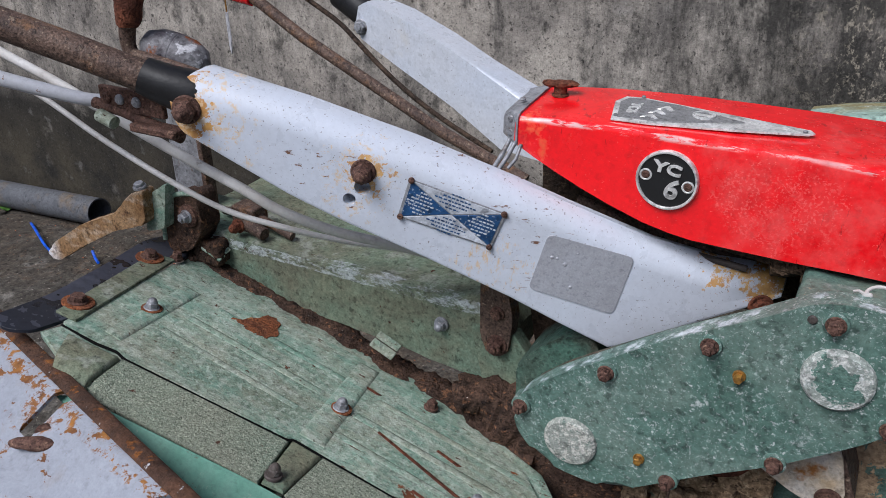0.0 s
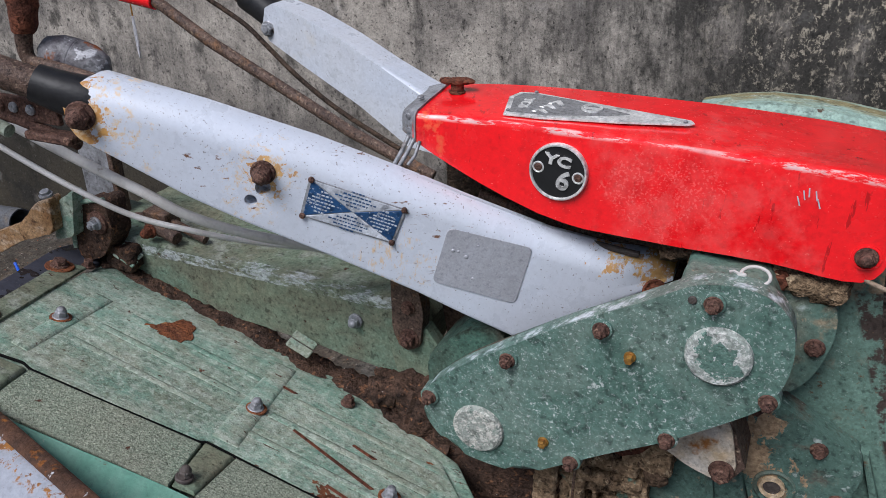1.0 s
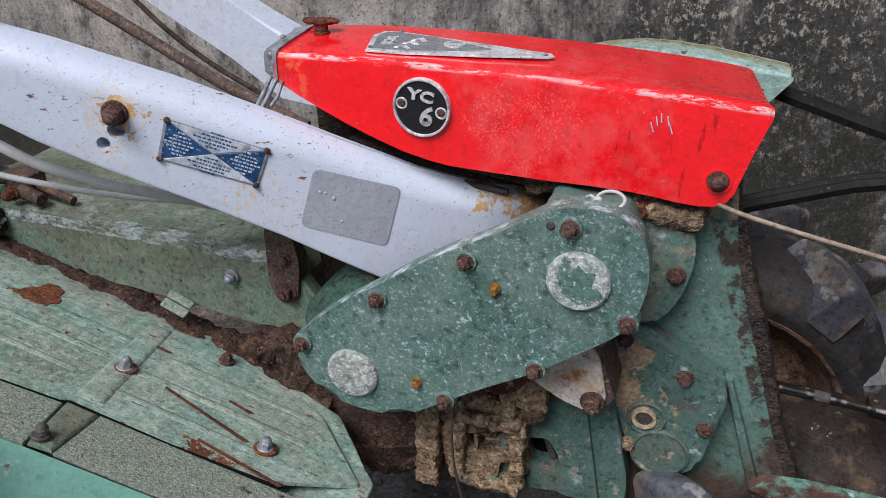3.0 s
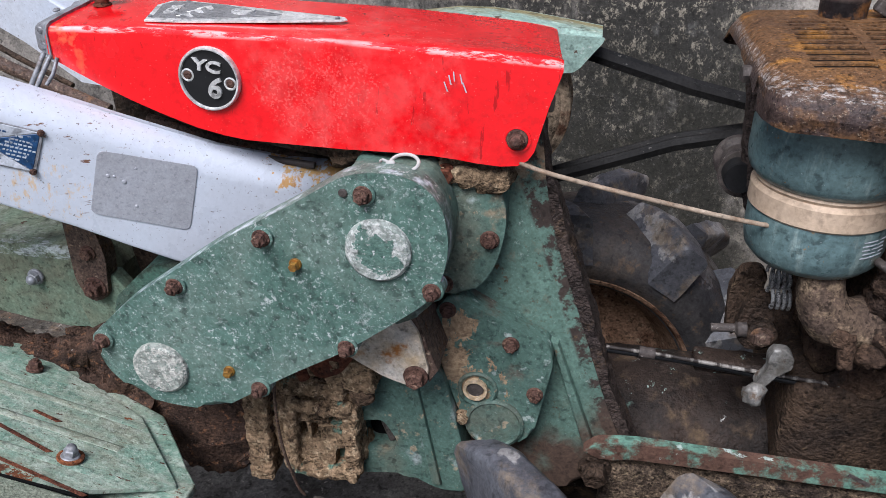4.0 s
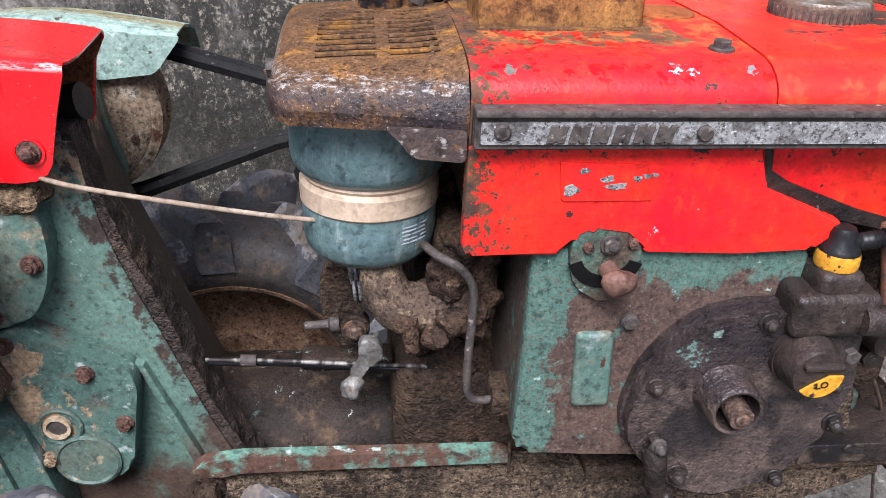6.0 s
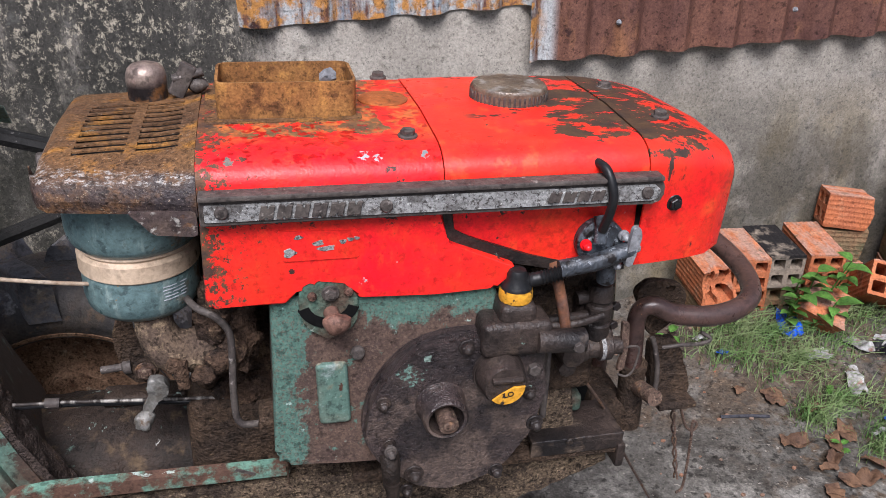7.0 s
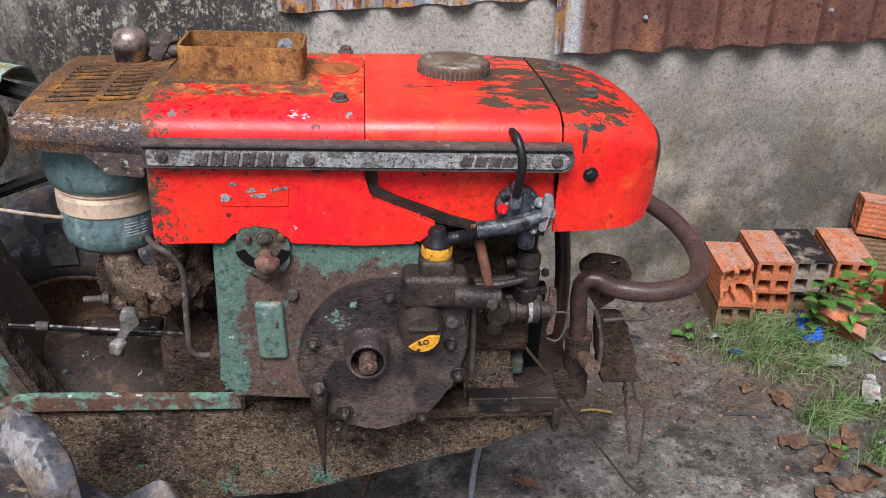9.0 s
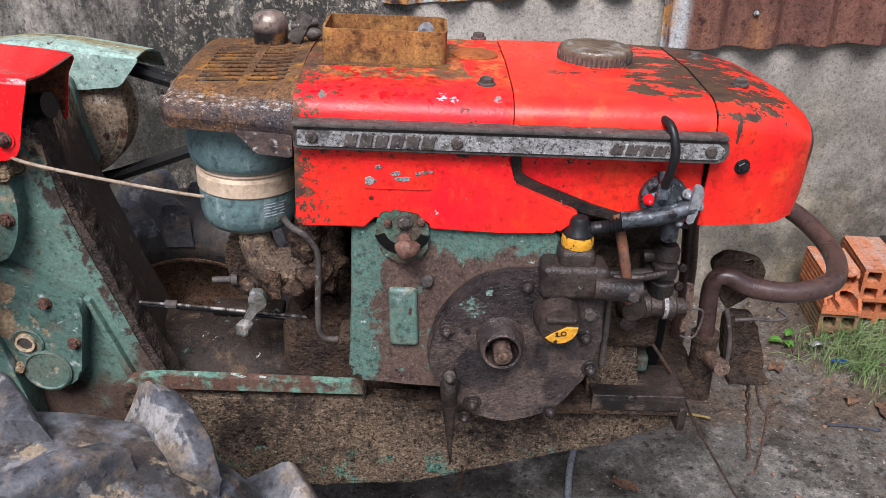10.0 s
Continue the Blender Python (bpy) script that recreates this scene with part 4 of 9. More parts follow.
def bolt(parent, x, y, z, mat=None, r=0.0075, h=0.006, kind="plain", face=(0, -1, 0), label="", name="bolt", spin=None):
    mat = mat or rust
    r, h = r * 0.84, h * 0.9
    key = (mat.name, r, h, kind)
    if key not in BOLTS:
        if kind == "screw":
            b = merge(lathe([(r, 0.0005), (r, -h * 0.5), (r * 0.75, -h), (r * 0.2, -h * 1.05)], seg=18), box(-r * 0.6, r * 0.6, -h * 1.12, -h * 0.9, -r * 0.1, r * 0.1, 0, 1), box(-r * 0.1, r * 0.1, -h * 1.13, -h * 0.9, -r * 0.6, r * 0.6, 0, 1))
        else:
            b = hex_bolt(r, h, kind != "bare", kind == "acorn", kind == "stud")
        BOLTS[key] = mesh_of(name, b, 30)
        BOLTS[key].materials.append(mat)
    q = Vector((0, -1, 0)).rotation_difference(Vector(face).normalized()).to_matrix().to_4x4()
    s = random.uniform(0, 60) if spin is None else spin
    ob = clone(BOLTS[key], name, parent, Matrix.Translation((x, y, z)) @ q @ Matrix.Rotation(radians(s), 4, "Y"))
    if label:
        ob["label"] = label
    return ob

# ---- the yard: wall, ground ----
wall_mat = material("stained_cement_render", speck=0.6, base=(0.42, 0.385, 0.335), rough=0.9, second=(0.30, 0.272, 0.235), vscale=3.5, layers=(
    dict(c=(0.17, 0.155, 0.14), s=5.5, lo=0.44, hi=0.60, r=0.95, d=10, rg=0.7, k=0.8, at=(("X", 0.75, 0.45),)),
    dict(c=(0.045, 0.042, 0.038), s=11, lo=0.52, hi=0.62, r=0.95, d=10, rg=0.72, k=0.8, st=(1, 1, 0.7), at=(("X", 0.75, 0.5),)),
    dict(c=(0.034, 0.033, 0.034), s=3.4, lo=0.50, hi=0.62, r=0.95, d=9, rg=0.7, k=0.5, st=(2.2, 1, 0.22), at=(("X", 0.55, 0.35),), off=31),
    dict(c=(0.034, 0.033, 0.030), s=9, lo=0.27, hi=0.46, r=0.95, d=11, rg=0.80, k=0.93, st=(1.3, 1, 0.5), crisp=1, at=(("X", -0.95, 0.05), ("X", 0.62, 0.46)), off=14),
    dict(c=(0.42, 0.375, 0.295), s=60, lo=0.535, hi=0.575, r=0.95, d=12, rg=0.82, k=0.85, st=(1.1, 1, 0.8), at=(("X", -0.20, 0.0), ("X", 0.62, 0.50)), off=3),
    dict(c=(0.030, 0.028, 0.026), s=85, lo=0.60, hi=0.66, r=0.95, d=4, k=0.8, at=(("X", 0.75, 0.5),)),
    # darker towards the foot, nearly black at the left end
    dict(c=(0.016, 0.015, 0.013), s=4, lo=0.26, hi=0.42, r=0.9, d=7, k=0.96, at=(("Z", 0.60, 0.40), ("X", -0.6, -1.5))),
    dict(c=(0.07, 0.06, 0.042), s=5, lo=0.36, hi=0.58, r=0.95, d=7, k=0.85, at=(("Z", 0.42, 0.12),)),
    dict(c=(0.20, 0.15, 0.07), s=3.4, lo=0.42, hi=0.60, r=0.95, d=8, k=0.75, st=(1.5, 1, 0.6), at=(("Z", 0.62, 0.42), ("X", 0.9, 1.2))),
    dict(c=(0.15, 0.145, 0.14), s=11, lo=0.60, hi=0.70, r=0.95, d=8, k=0.6, at=(("X", 0.5, 0.7),), off=8),
    dict(c=(0.11, 0.105, 0.10), s=60, lo=0.67, hi=0.71, r=0.95, k=0.7, at=(("X", 0.5, 0.7),), off=2),
    # darker low on the right and behind the tractor
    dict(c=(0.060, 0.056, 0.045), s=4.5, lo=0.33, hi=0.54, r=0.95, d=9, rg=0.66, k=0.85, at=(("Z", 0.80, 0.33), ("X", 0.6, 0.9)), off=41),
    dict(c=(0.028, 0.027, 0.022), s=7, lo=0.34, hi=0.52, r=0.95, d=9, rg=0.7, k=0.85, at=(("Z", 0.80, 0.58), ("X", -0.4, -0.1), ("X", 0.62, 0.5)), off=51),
    dict(c=(0.10, 0.094, 0.085), s=8, lo=0.42, hi=0.58, r=0.95, k=0.55, d=10, rg=0.72, at=(("X", -0.25, -0.05), ("X", 0.50, 0.32), ("Z", 0.92, 1.10)), off=27),
    dict(c=(0.46, 0.45, 0.43), s=14, lo=0.62, hi=0.76, r=0.9, k=0.25, d=9, off=21),
    dict(c=(0.10, 0.095, 0.085), s=140, lo=0.64, hi=0.67, r=0.95, d=3, k=0.7, off=61),
), bump=0.26, bscale=190, coarse=0.5, cscale=34, vary=0.18)
wb = bmesh.new()
bmesh.ops.create_grid(wb, x_segments=120, y_segments=40, size=0.5)
wb = turned(wb, Matrix.Translation((-0.5, 1.84, 1.15)) @ Matrix.Rotation(radians(90), 4, "X") @ Matrix.Diagonal((14, 2.7, 1, 1)))
for v in wb.verts:
    v.co.y += noise.noise(v.co * 1.7) * 0.007 + noise.noise(v.co * 6) * 0.002
wb = merge(wb, box(-7.5, 6.5, 1.86, 2.02, -0.2, 2.5, 0.004, 1))
thing("wall_yard", wb, wall_mat, "cement-rendered yard wall with black mould streaks, darker low down and behind the tractor", "wall", kind="structure")

ground_mat = material("damp_concrete_and_earth", speck=0.45, base=(0.155, 0.146, 0.130), rough=0.5, second=(0.085, 0.078, 0.068), vscale=3, layers=(
    dict(c=(0.24, 0.225, 0.20), s=11, lo=0.52, hi=0.62, r=0.8, d=10, rg=0.72, k=0.85),
    dict(c=(0.03, 0.027, 0.024), s=6, lo=0.50, hi=0.62, r=0.3, d=9, rg=0.68, k=0.9, off=8),
    dict(c=(0.085, 0.066, 0.05), s=7, lo=0.38, hi=0.56, r=0.9, d=10, rg=0.7, at=(("Y", 1.26, 1.31), ), ragged=9),
    dict(c=(0.12, 0.085, 0.058), s=24, lo=0.52, hi=0.64, r=0.95, d=9, at=(("Y", 1.26, 1.34),)),
    dict(c=(0.09, 0.065, 0.045), s=30, lo=0.50, hi=0.62, r=0.95, d=8, at=(("X", 1.42, 1.62),)),
    dict(c=(0.035, 0.031, 0.026), c2=(0.07, 0.062, 0.05), s=14, lo=0.38, hi=0.52, r=0.9, d=10, rg=0.72, k=0.85, at=(("X", -0.6, -1.0),), off=22),
    dict(c=(0.33, 0.30, 0.26), s=75, lo=0.645, hi=0.67, r=0.9, k=0.8),
    dict(c=(0.33, 0.10, 0.04), s=55, lo=0.67, hi=0.68, r=0.9, at=(("Y", 1.30, 1.5),)),
), bump=0.35, bscale=150, coarse=0.8, cscale=30, vary=0.35)


def ground_z(x, y):
    """The earth rises a little towards the bricks."""
    k = max(0.0, min(1.0, (x - 1.42) / 0.25)) * max(0.0, min(1.0, (y - 1.32) / 0.22))
    e = max(0.0, min(1.0, (x - 1.35 + (y - 1.3) * 0.4) * 4)) + max(0.0, min(1.0, (-0.7 - x) * 3))
    p = Vector((x, y, 0))
    return 0.05 * k * k * (3 - 2 * k) + noise.fractal(p * 2.2, 1, 2, 3) * 0.008 * e + noise.noise(p * 9) * 0.005 * e + noise.noise(p * 4) * 0.002 - 0.002


gb = bmesh.new()
bmesh.ops.create_grid(gb, x_segments=300, y_segments=180, size=0.5)
for v in gb.verts:
    v.co.x, v.co.y = 0.2 + v.co.x * 8.4, 0.2 + v.co.y * 4.0
    v.co.z = ground_z(v.co.x, v.co.y)
far = 60
for x0, x1, y0, y1 in ((-far, -4.0, -far, far), (4.4, far, -far, far), (-4.0, 4.4, -far, -1.8), (-4.0, 4.4, 2.2, far)):
    vs = [gb.verts.new(p) for p in ((x0, y0, -0.004), (x1, y0, -0.004), (x1, y1, -0.004), (x0, y1, -0.004))]
    gb.faces.new(vs)
thing("ground", gb, ground_mat, "damp patchy concrete running into muddy earth", "ground", kind="structure")

# ---- the two-wheel tractor: everything below is in its own frame, nose slightly down ----
tractor = tagged(new("walking_tractor"), "old red and green two-wheel tractor parked beside the stained wall", "tractor")
FRAME = pose(0.3, 0.66, 0.7) @ pose(0, 0, 0, 0, 0, 1.8) @ pose(0, 0, 0, 0, 2.6, 0) @ pose(-0.3, -0.66, -0.7)
tractor.matrix_world = FRAME


# -- red belt hood --
def hood_section(xb, zb, xr, zr, yn, yf=0.805):
    r = 0.007
    s = min(1.0, max(0.0, (xr + 0.258) / 0.467))
    yf, zt = yf + 0.095 * s, zr + 0.007 - 0.020 * s ** 2
    pts = [(xb, yn, zb), (xb * 0.5 + xr * 0.5, yn, zb * 0.5 + zr * 0.5), (xr, yn, zr - r), (xr, yn + r * 0.3, zr - r * 0.3), (xr, yn + r, zr)]
    pts += [(xr, yn + 0.03, zr + (zt - zr) * 0.35), (xr, yn + 0.06, zr + (zt - zr) * 0.65), (xr, yf - r, zt), (xr, yf - r * 0.3, zt - r * 0.3), (xr, yf, zt - r), (xb * 0.5 + xr * 0.5, yf, zb * 0.4 + zt * 0.6), (xb, yf, zb + (0.2 - 0.4 * s) * (zr - zb))]
    back = 0.10 * min(1.0, max(0.0, (xr - 0.06) / 0.15))
    return [(x - back * (y - yn), y, z) for x, y, z in pts]


HOOD = [(-0.258, 0.909, -0.257, 0.936), (-0.237, 0.897, -0.236, 0.937), (-0.215, 0.886, -0.214, 0.938), (-0.187, 0.873, -0.187, 0.939), (-0.160, 0.862, -0.160, 0.939), (-0.126, 0.850, -0.126, 0.939),
        (-0.100, 0.844, -0.100, 0.9385), (-0.080, 0.841, -0.080, 0.938), (-0.040, 0.8395, -0.040, 0.937), (0.010, 0.838, 0.010, 0.936), (0.055, 0.838, 0.055, 0.9345), (0.090, 0.837, 0.090, 0.933),
        (0.112, 0.835, 0.115, 0.932), (0.130, 0.8325, 0.140, 0.931), (0.150, 0.831, 0.165, 0.9295), (0.165, 0.8325, 0.184, 0.928), (0.174, 0.838, 0.194, 0.9265), (0.179, 0.846, 0.199, 0.925)]
hood = part("belt_hood", loft([hood_section(xb, zb, xr, zr, 0.712 + 0.012 * (xr + 0.26) / 0.46) for xb, zb, xr, zr in HOOD], False), red, tractor, "bright red painted sheet-metal belt hood, scratched along its ridge", 50)
md = hood.modifiers.new("thick", "SOLIDIFY")
md.thickness, md.offset = 0.0025, -1
baked(hood)
# dark filler inside the hood, giving its underside the colour of shade
part("hood_liner", loft([hood_section(xb, zb + 0.006, xr, zr - 0.004, 0.716 + 0.012 * (xr + 0.26) / 0.46, 0.80) for xb, zb, xr, zr in HOOD[:-7]], True), cast_mud, hood, "dark filler standing for the shade under the hood")
part("hood_inside", loft([hood_section(xb - 0.002, zb + 0.003, xr - 0.002, zr - 0.004, 0.7165 + 0.012 * (xr + 0.26) / 0.46, 0.800) for xb, zb, xr, zr in HOOD[-9:]], False), rust_scar_mat, hood, "rust-coated inner face of the hood")
part("rubber_hose", tube([(0.06, 0.82, 0.845), (0.13, 0.81, 0.862), (0.186, 0.80, 0.874)], 0.016, 18, 5), black, tractor, "black rubber hose end under the hood")
rear = [hood_section(-0.274, 0.913, -0.274, 0.934, 0.722, 0.795), hood_section(-0.254, 0.906, -0.254, 0.9385, 0.7105, 0.8065)]
clip = part("end_plate", merge(loft(rear, True, True)), zinc, hood, "bent grey steel end plate with rivets")
for x, y, z, f in ((-0.263, 0.7155, 0.917, (0, -1, 0)), (-0.263, 0.7155, 0.931, (0, -1, 0)), (-0.264, 0.745, 0.9425, (0, -0.2, 1))):
    bolt(clip, x, y, z, zinc, 0.004, 0.0015, "screw", f, name="rivet")
wing = merge(lathe([(0.0085, 0), (0.0085, 0.0015), (0.0065, 0.002), (0.0068, 0.009), (0.0085, 0.0105), (0.0085, 0.014), (0.003, 0.0155)], (-0.236, 0.775, 0.942), "z", 18), blob((-0.244, 0.772, 0.954), (0.010, 0.007, 0.0035), 0.4, 80, 2), blob((-0.228, 0.778, 0.954), (0.010, 0.007, 0.0035), 0.4, 80, 2))
part("wing_screw", wing, rust_red, hood, "rusty pink-brown wing screw")
bolt(hood, 0.164, 0.7235, 0.857, rust, 0.0085, 0.006, "acorn", label="rusty domed bolt")
ringb = lathe([(0.012, 0.0), (0.012, -0.0012), (0.010, -0.0014), (0.010, 0.0)], (0.164, 0.7232, 0.857), "y", 24)
part("bolt_washer", ringb, red, hood)
# round badge
bx, by, bz = -0.107, 0.7155, 0.8965
badge = part("round_badge", lathe([(0.0262, 0.001), (0.0262, -0.0022), (0.010, -0.0026), (0.0005, -0.0026)], (bx, by, bz), "y", 48), badge_black, hood, "round black enamel badge with chrome rim and raised model letters")
part("rim", lathe([(0.0285, 0.001), (0.0285, -0.0028), (0.0275, -0.0042), (0.0262, -0.0042), (0.0255, -0.0028), (0.0255, 0.0005)], (bx, by, bz), "y", 56), chrome, badge)
part("letters", turned(letters("YC", 0.0160, 0.0014, 0.035), Matrix.Translation((bx + 0.000, by - 0.0032, bz + 0.0115)) @ Matrix.Rotation(radians(8), 4, "Y") @ Matrix.Diagonal((1.22, 1, 0.86, 1))), chrome, badge, "raised silver letters")
part("numeral", turned(letters("6", 0.0265, 0.0014, 0.022), Matrix.Translation((bx + 0.0055, by - 0.0032, bz - 0.0080)) @ Matrix.Rotation(radians(16), 4, "Y")), chrome, badge, "raised silver numeral")
for dx in (-0.0195, 0.0195):
    part("screw_seat", lathe([(0.0058, 0.0), (0.0058, -0.0030), (0.0046, -0.0034), (0.0038, -0.0026)], (bx + dx, by, bz - dx * 0.15), "y", 20), chrome, badge)
    bolt(badge, bx + dx, by - 0.002, bz - dx * 0.15, rust, 0.0046, 0.0022, "screw", name="screw")
# arrow-shaped name plate on top
def on_top(x, y):
    return 0.9375 - 0.02 * max(0, x + 0.10) * 0.6 + (0.0055 - 0.013 * min(1.0, max(0.0, (x + 0.258) / 0.467)) ** 2) * (y - 0.715) / 0.06 + 0.001


def top_plate(pts, lift, thick):
    bm = slab(pts, 0, thick, 0.0006, 1)
    for v in bm.verts:
        v.co.z += on_top(v.co.x, min(v.co.y, 0.775)) + lift
    return bm


PL = [(-0.168, 0.727), (-0.1775, 0.770), (-0.172, 0.788), (-0.155, 0.792), (0.0, 0.776), (0.004, 0.770), (-0.001, 0.764), (-0.060, 0.744), (-0.132, 0.729)]
plate = part("name_plate", top_plate(PL, 0.001, 0.0018), chrome, hood, "arrow-shaped stamped aluminium name plate")
cx, cy = -0.10, 0.762
part("inlay", top_plate([(-0.164, 0.732), (-0.1725, 0.770), (-0.168, 0.784), (-0.155, 0.787), (-0.118, 0.783), (-0.055, 0.766), (-0.112, 0.7395), (-0.132, 0.734)], 0.0022, 0.0010), plate_grey, plate)
for i, (x, y, w) in enumerate(((-0.137, 0.744, 0.0045), (-0.133, 0.757, 0.005), (-0.128, 0.769, 0.006))):
    part("embossed_mark", top_plate([(x - 0.007, y - w), (x - 0.003, y - w), (x - 0.001, y - 0.001), (x + 0.007, y - w), (x + 0.009, y - w + 0.002), (x + 0.002, y + w), (x - 0.002, y + w * 0.4)], 0.0026, 0.0014), chrome, plate)
ON_PLATE = Matrix(((0, 0, 1, 0), (-1, 0, 0, 0), (0, -1, 0, 0), (0, 0, 0, 1)))
part("letters", turned(letters("YC6", 0.0135, 0.0006, 0.03), Matrix.Translation((-0.1555, 0.757, 0.9455)) @ Matrix.Rotation(radians(5), 4, "X") @ ON_PLATE), chrome, plate, "raised silver letters")
em = lathe([(0.0105, 0), (0.0105, 0.0022), (0.0088, 0.0022), (0.0088, 0)], (-0.092, 0.766, 0.9435), "z", 32)
part("emblem", merge(em, box(-0.1, -0.084, 0.7645, 0.7675, 0.944, 0.9457, 0, 1)), chrome, plate, "raised oval mark on the plate")
for x, y in ((-0.166, 0.735), (-0.155, 0.788), (-0.004, 0.767)):
    bolt(plate, x, y, on_top(x, y) + 0.0035, zinc, 0.0025, 0.0012, "screw", (0, 0, 1), name="rivet")
part("scratch_mark", merge(*[tube([(x, 0.7185, z), (x + dx, 0.7183, z - 0.008)], 0.0006, 6) for x, z, dx in ((0.105, 0.911, 0.002), (0.109, 0.914, 0.001), (0.101, 0.905, 0.003), (0.1145, 0.912, 0.002), (0.117, 0.905, 0.003))]), white_plate, hood, "white scribbled scratches in the red paint")

# -- green guard over the pulley, pulley and belts --
def guard_section(x, zt):
    return [(x, 0.988, zt - 0.008), (x, 0.992, zt - 0.001), (x, 1.01, zt), (x, 1.04, zt - 0.001), (x, 1.07, zt - 0.007), (x, 1.10, zt - 0.017), (x, 1.12, zt - 0.045)]


guard = part("belt_guard", loft([guard_section(x, z) for x, z in ((-0.02, 0.886), (0.02, 0.896), (0.06, 0.902), (0.10, 0.902), (0.14, 0.899), (0.19, 0.892), (0.229, 0.886))], False), guard_green, tractor, "pale green belt guard with mossy edge", 30)
md = guard.modifiers.new("thick", "SOLIDIFY")
md.thickness = 0.003
baked(guard)
flank = part("guard_flank", prism(fillet([(-0.02, 0.879), (0.02, 0.889), (0.06, 0.895), (0.10, 0.895), (0.14, 0.892), (0.19, 0.886), (0.232, 0.884), (0.231, 0.880), (0.207, 0.849), (0.200, 0.844), (0.15, 0.838), (-0.02, 0.836)], 0.002), 0.984, 0.988, 0.001), guard_green, guard)
PC = (0.102, 0.0, 0.792)
pulley = part("pulley", lathe([(0.02, 0.985), (0.040, 0.985), (0.044, 0.993), (0.082, 0.998), (0.087, 1.003), (0.091, 1.003), (0.098, 1.007), (0.099, 1.014), (0.094, 1.020), (0.097, 1.027), (0.097, 1.032), (0.094, 1.038), (0.099, 1.044), (0.099, 1.052), (0.03, 1.056)], PC, "y", 64), pulley_mat, tractor, "dusty tan iron clutch pulley")
for a in (-20, 100, 220):
    bolt(pulley, PC[0] + 0.072 * math.cos(radians(a)), 0.997, PC[2] + 0.072 * math.sin(radians(a)), rust, 0.006, 0.004, "bare")
for y in (1.020, 1.038):
    part("drive_belt", merge(tube([(0.130, y, 0.883), (0.206, y, 0.860), (0.335, y, 0.823), (0.40, y, 0.809), (0.55, y, 0.80)], 0.0085, 6), tube([(0.130, y, 0.682), (0.165, y, 0.692), (0.324, y, 0.753), (0.40, y, 0.771), (0.55, y, 0.785)], 0.0085, 6)), belt_rubber, tractor, "black rubber drive belt with frayed edges")
part("idler", lathe([(0.012, 0.88), (0.026, 0.882), (0.026, 0.888), (0.020, 0.893), (0.020, 0.918), (0.026, 0.923), (0.026, 0.93), (0.01, 0.932)], (0.384, 0, 0.777), "y", 32), dark_rail, tractor, "dark steel belt idler")

# -- light grey-white handle arms --
def arm_bm(face, thick, off, shear):
    bm = prism(face, 0.0, thick, 0)
    front = [e for e in bm.edges if all(abs(v.co.y) < 1e-6 for v in e.verts)]
    top = [e for e in front if sum(f.normal.z for f in e.link_faces) > 0.5 or sum((v.co.z for v in e.verts)) / 2 > 0.797 - 0.345 * sum(v.co.x for v in e.verts) / 2 - 0.012]
    bev(bm, top, off, 5)
    for v in bm.verts:
        v.co.y += shear(v.co.x)
    return bm


near_y = lambda x: 0.761 + 0.425 * x
ARM_B = [(-0.520, 0.930), (-0.476, 0.899), (-0.433, 0.870), (-0.389, 0.845), (-0.313, 0.807), (-0.236, 0.766), (-0.190, 0.738), (-0.143, 0.711), (-0.125, 0.716), (-0.060, 0.748), (0.004, 0.778)]
ARM_T = [(-0.514, 0.985), (-0.470, 0.970), (-0.431, 0.957), (-0.385, 0.939), (-0.336, 0.920), (-0.245, 0.882), (-0.196, 0.862), (-0.148, 0.840), (-0.120, 0.827), (-0.060, 0.808), (0.004, 0.798)]


def arm_section(b, t, thick, r, bow=0.0):
    """Across a folded sheet-steel arm: flat face, soft rounded upper edge, flat top."""
    ring = []
    h = t[1] - b[1]
    r = min(r, h * 0.6)
    stops = [(0.0, 0.002), (0.004, 0.0), (h * 0.3, 0.0), (h * 0.6, 0.0)] if h * 0.6 < h - r else [(0.0, 0.001), (h * 0.1, 0.0), (h * 0.2, 0.0), (h * 0.3, 0.0)]
    stops += [(h - r + r * math.sin(a), r - r * math.cos(a)) for a in (math.pi / 2 * k / 7 for k in range(8))]
    stops += [(h + 0.001, thick * 0.7), (h, thick - 0.003), (h - 0.003, thick), (0.0, thick)]
    for dz, dy in stops:
        f = dz / h
        x = b[0] + (t[0] - b[0]) * f - bow * math.sin(math.pi * min(1, max(0, f)))
        ring.append((x, near_y(x) + dy, b[1] + dz))
    return ring


arm = part("handle_arm", loft([arm_section(b, t, 0.046 if i < 5 else 0.040 if i < 6 else 0.033, 0.024, 0.011 if i == 0 else 0.0) for i, (b, t) in enumerate(zip(ARM_B, ARM_T))]), white, tractor, "pale grey-white painted handle arm with rust round its bolts", 40)
N_ARM = (0.391, -0.920, 0)


def on_arm(x, z, out=0.0):
    return (x + N_ARM[0] * out, near_y(x) + N_ARM[1] * out, z)


A_FACE = Matrix(((0.920, -0.391, 0, 0), (0.391, 0.920, 0, 0), (0, 0, 1, 0), (0, 0, 0, 1)))
carve(arm, merge(*[turned(lathe([(r, -0.03), (r, 0.02)], seg=20), Matrix.Translation(on_arm(x, z)) @ A_FACE) for x, z, r in ((-0.3785, 0.8675, 0.0062), (-0.366, 0.880, 0.008))]))
bolt(arm, *on_arm(-0.514, 0.953, 0.0), rust, 0.0125, 0.012, "acorn", N_ARM, "big rusty domed bolt")
bolt(arm, *on_arm(-0.3645, 0.8965, 0.0), rust, 0.011, 0.013, "acorn", N_ARM, "big rusty domed bolt")
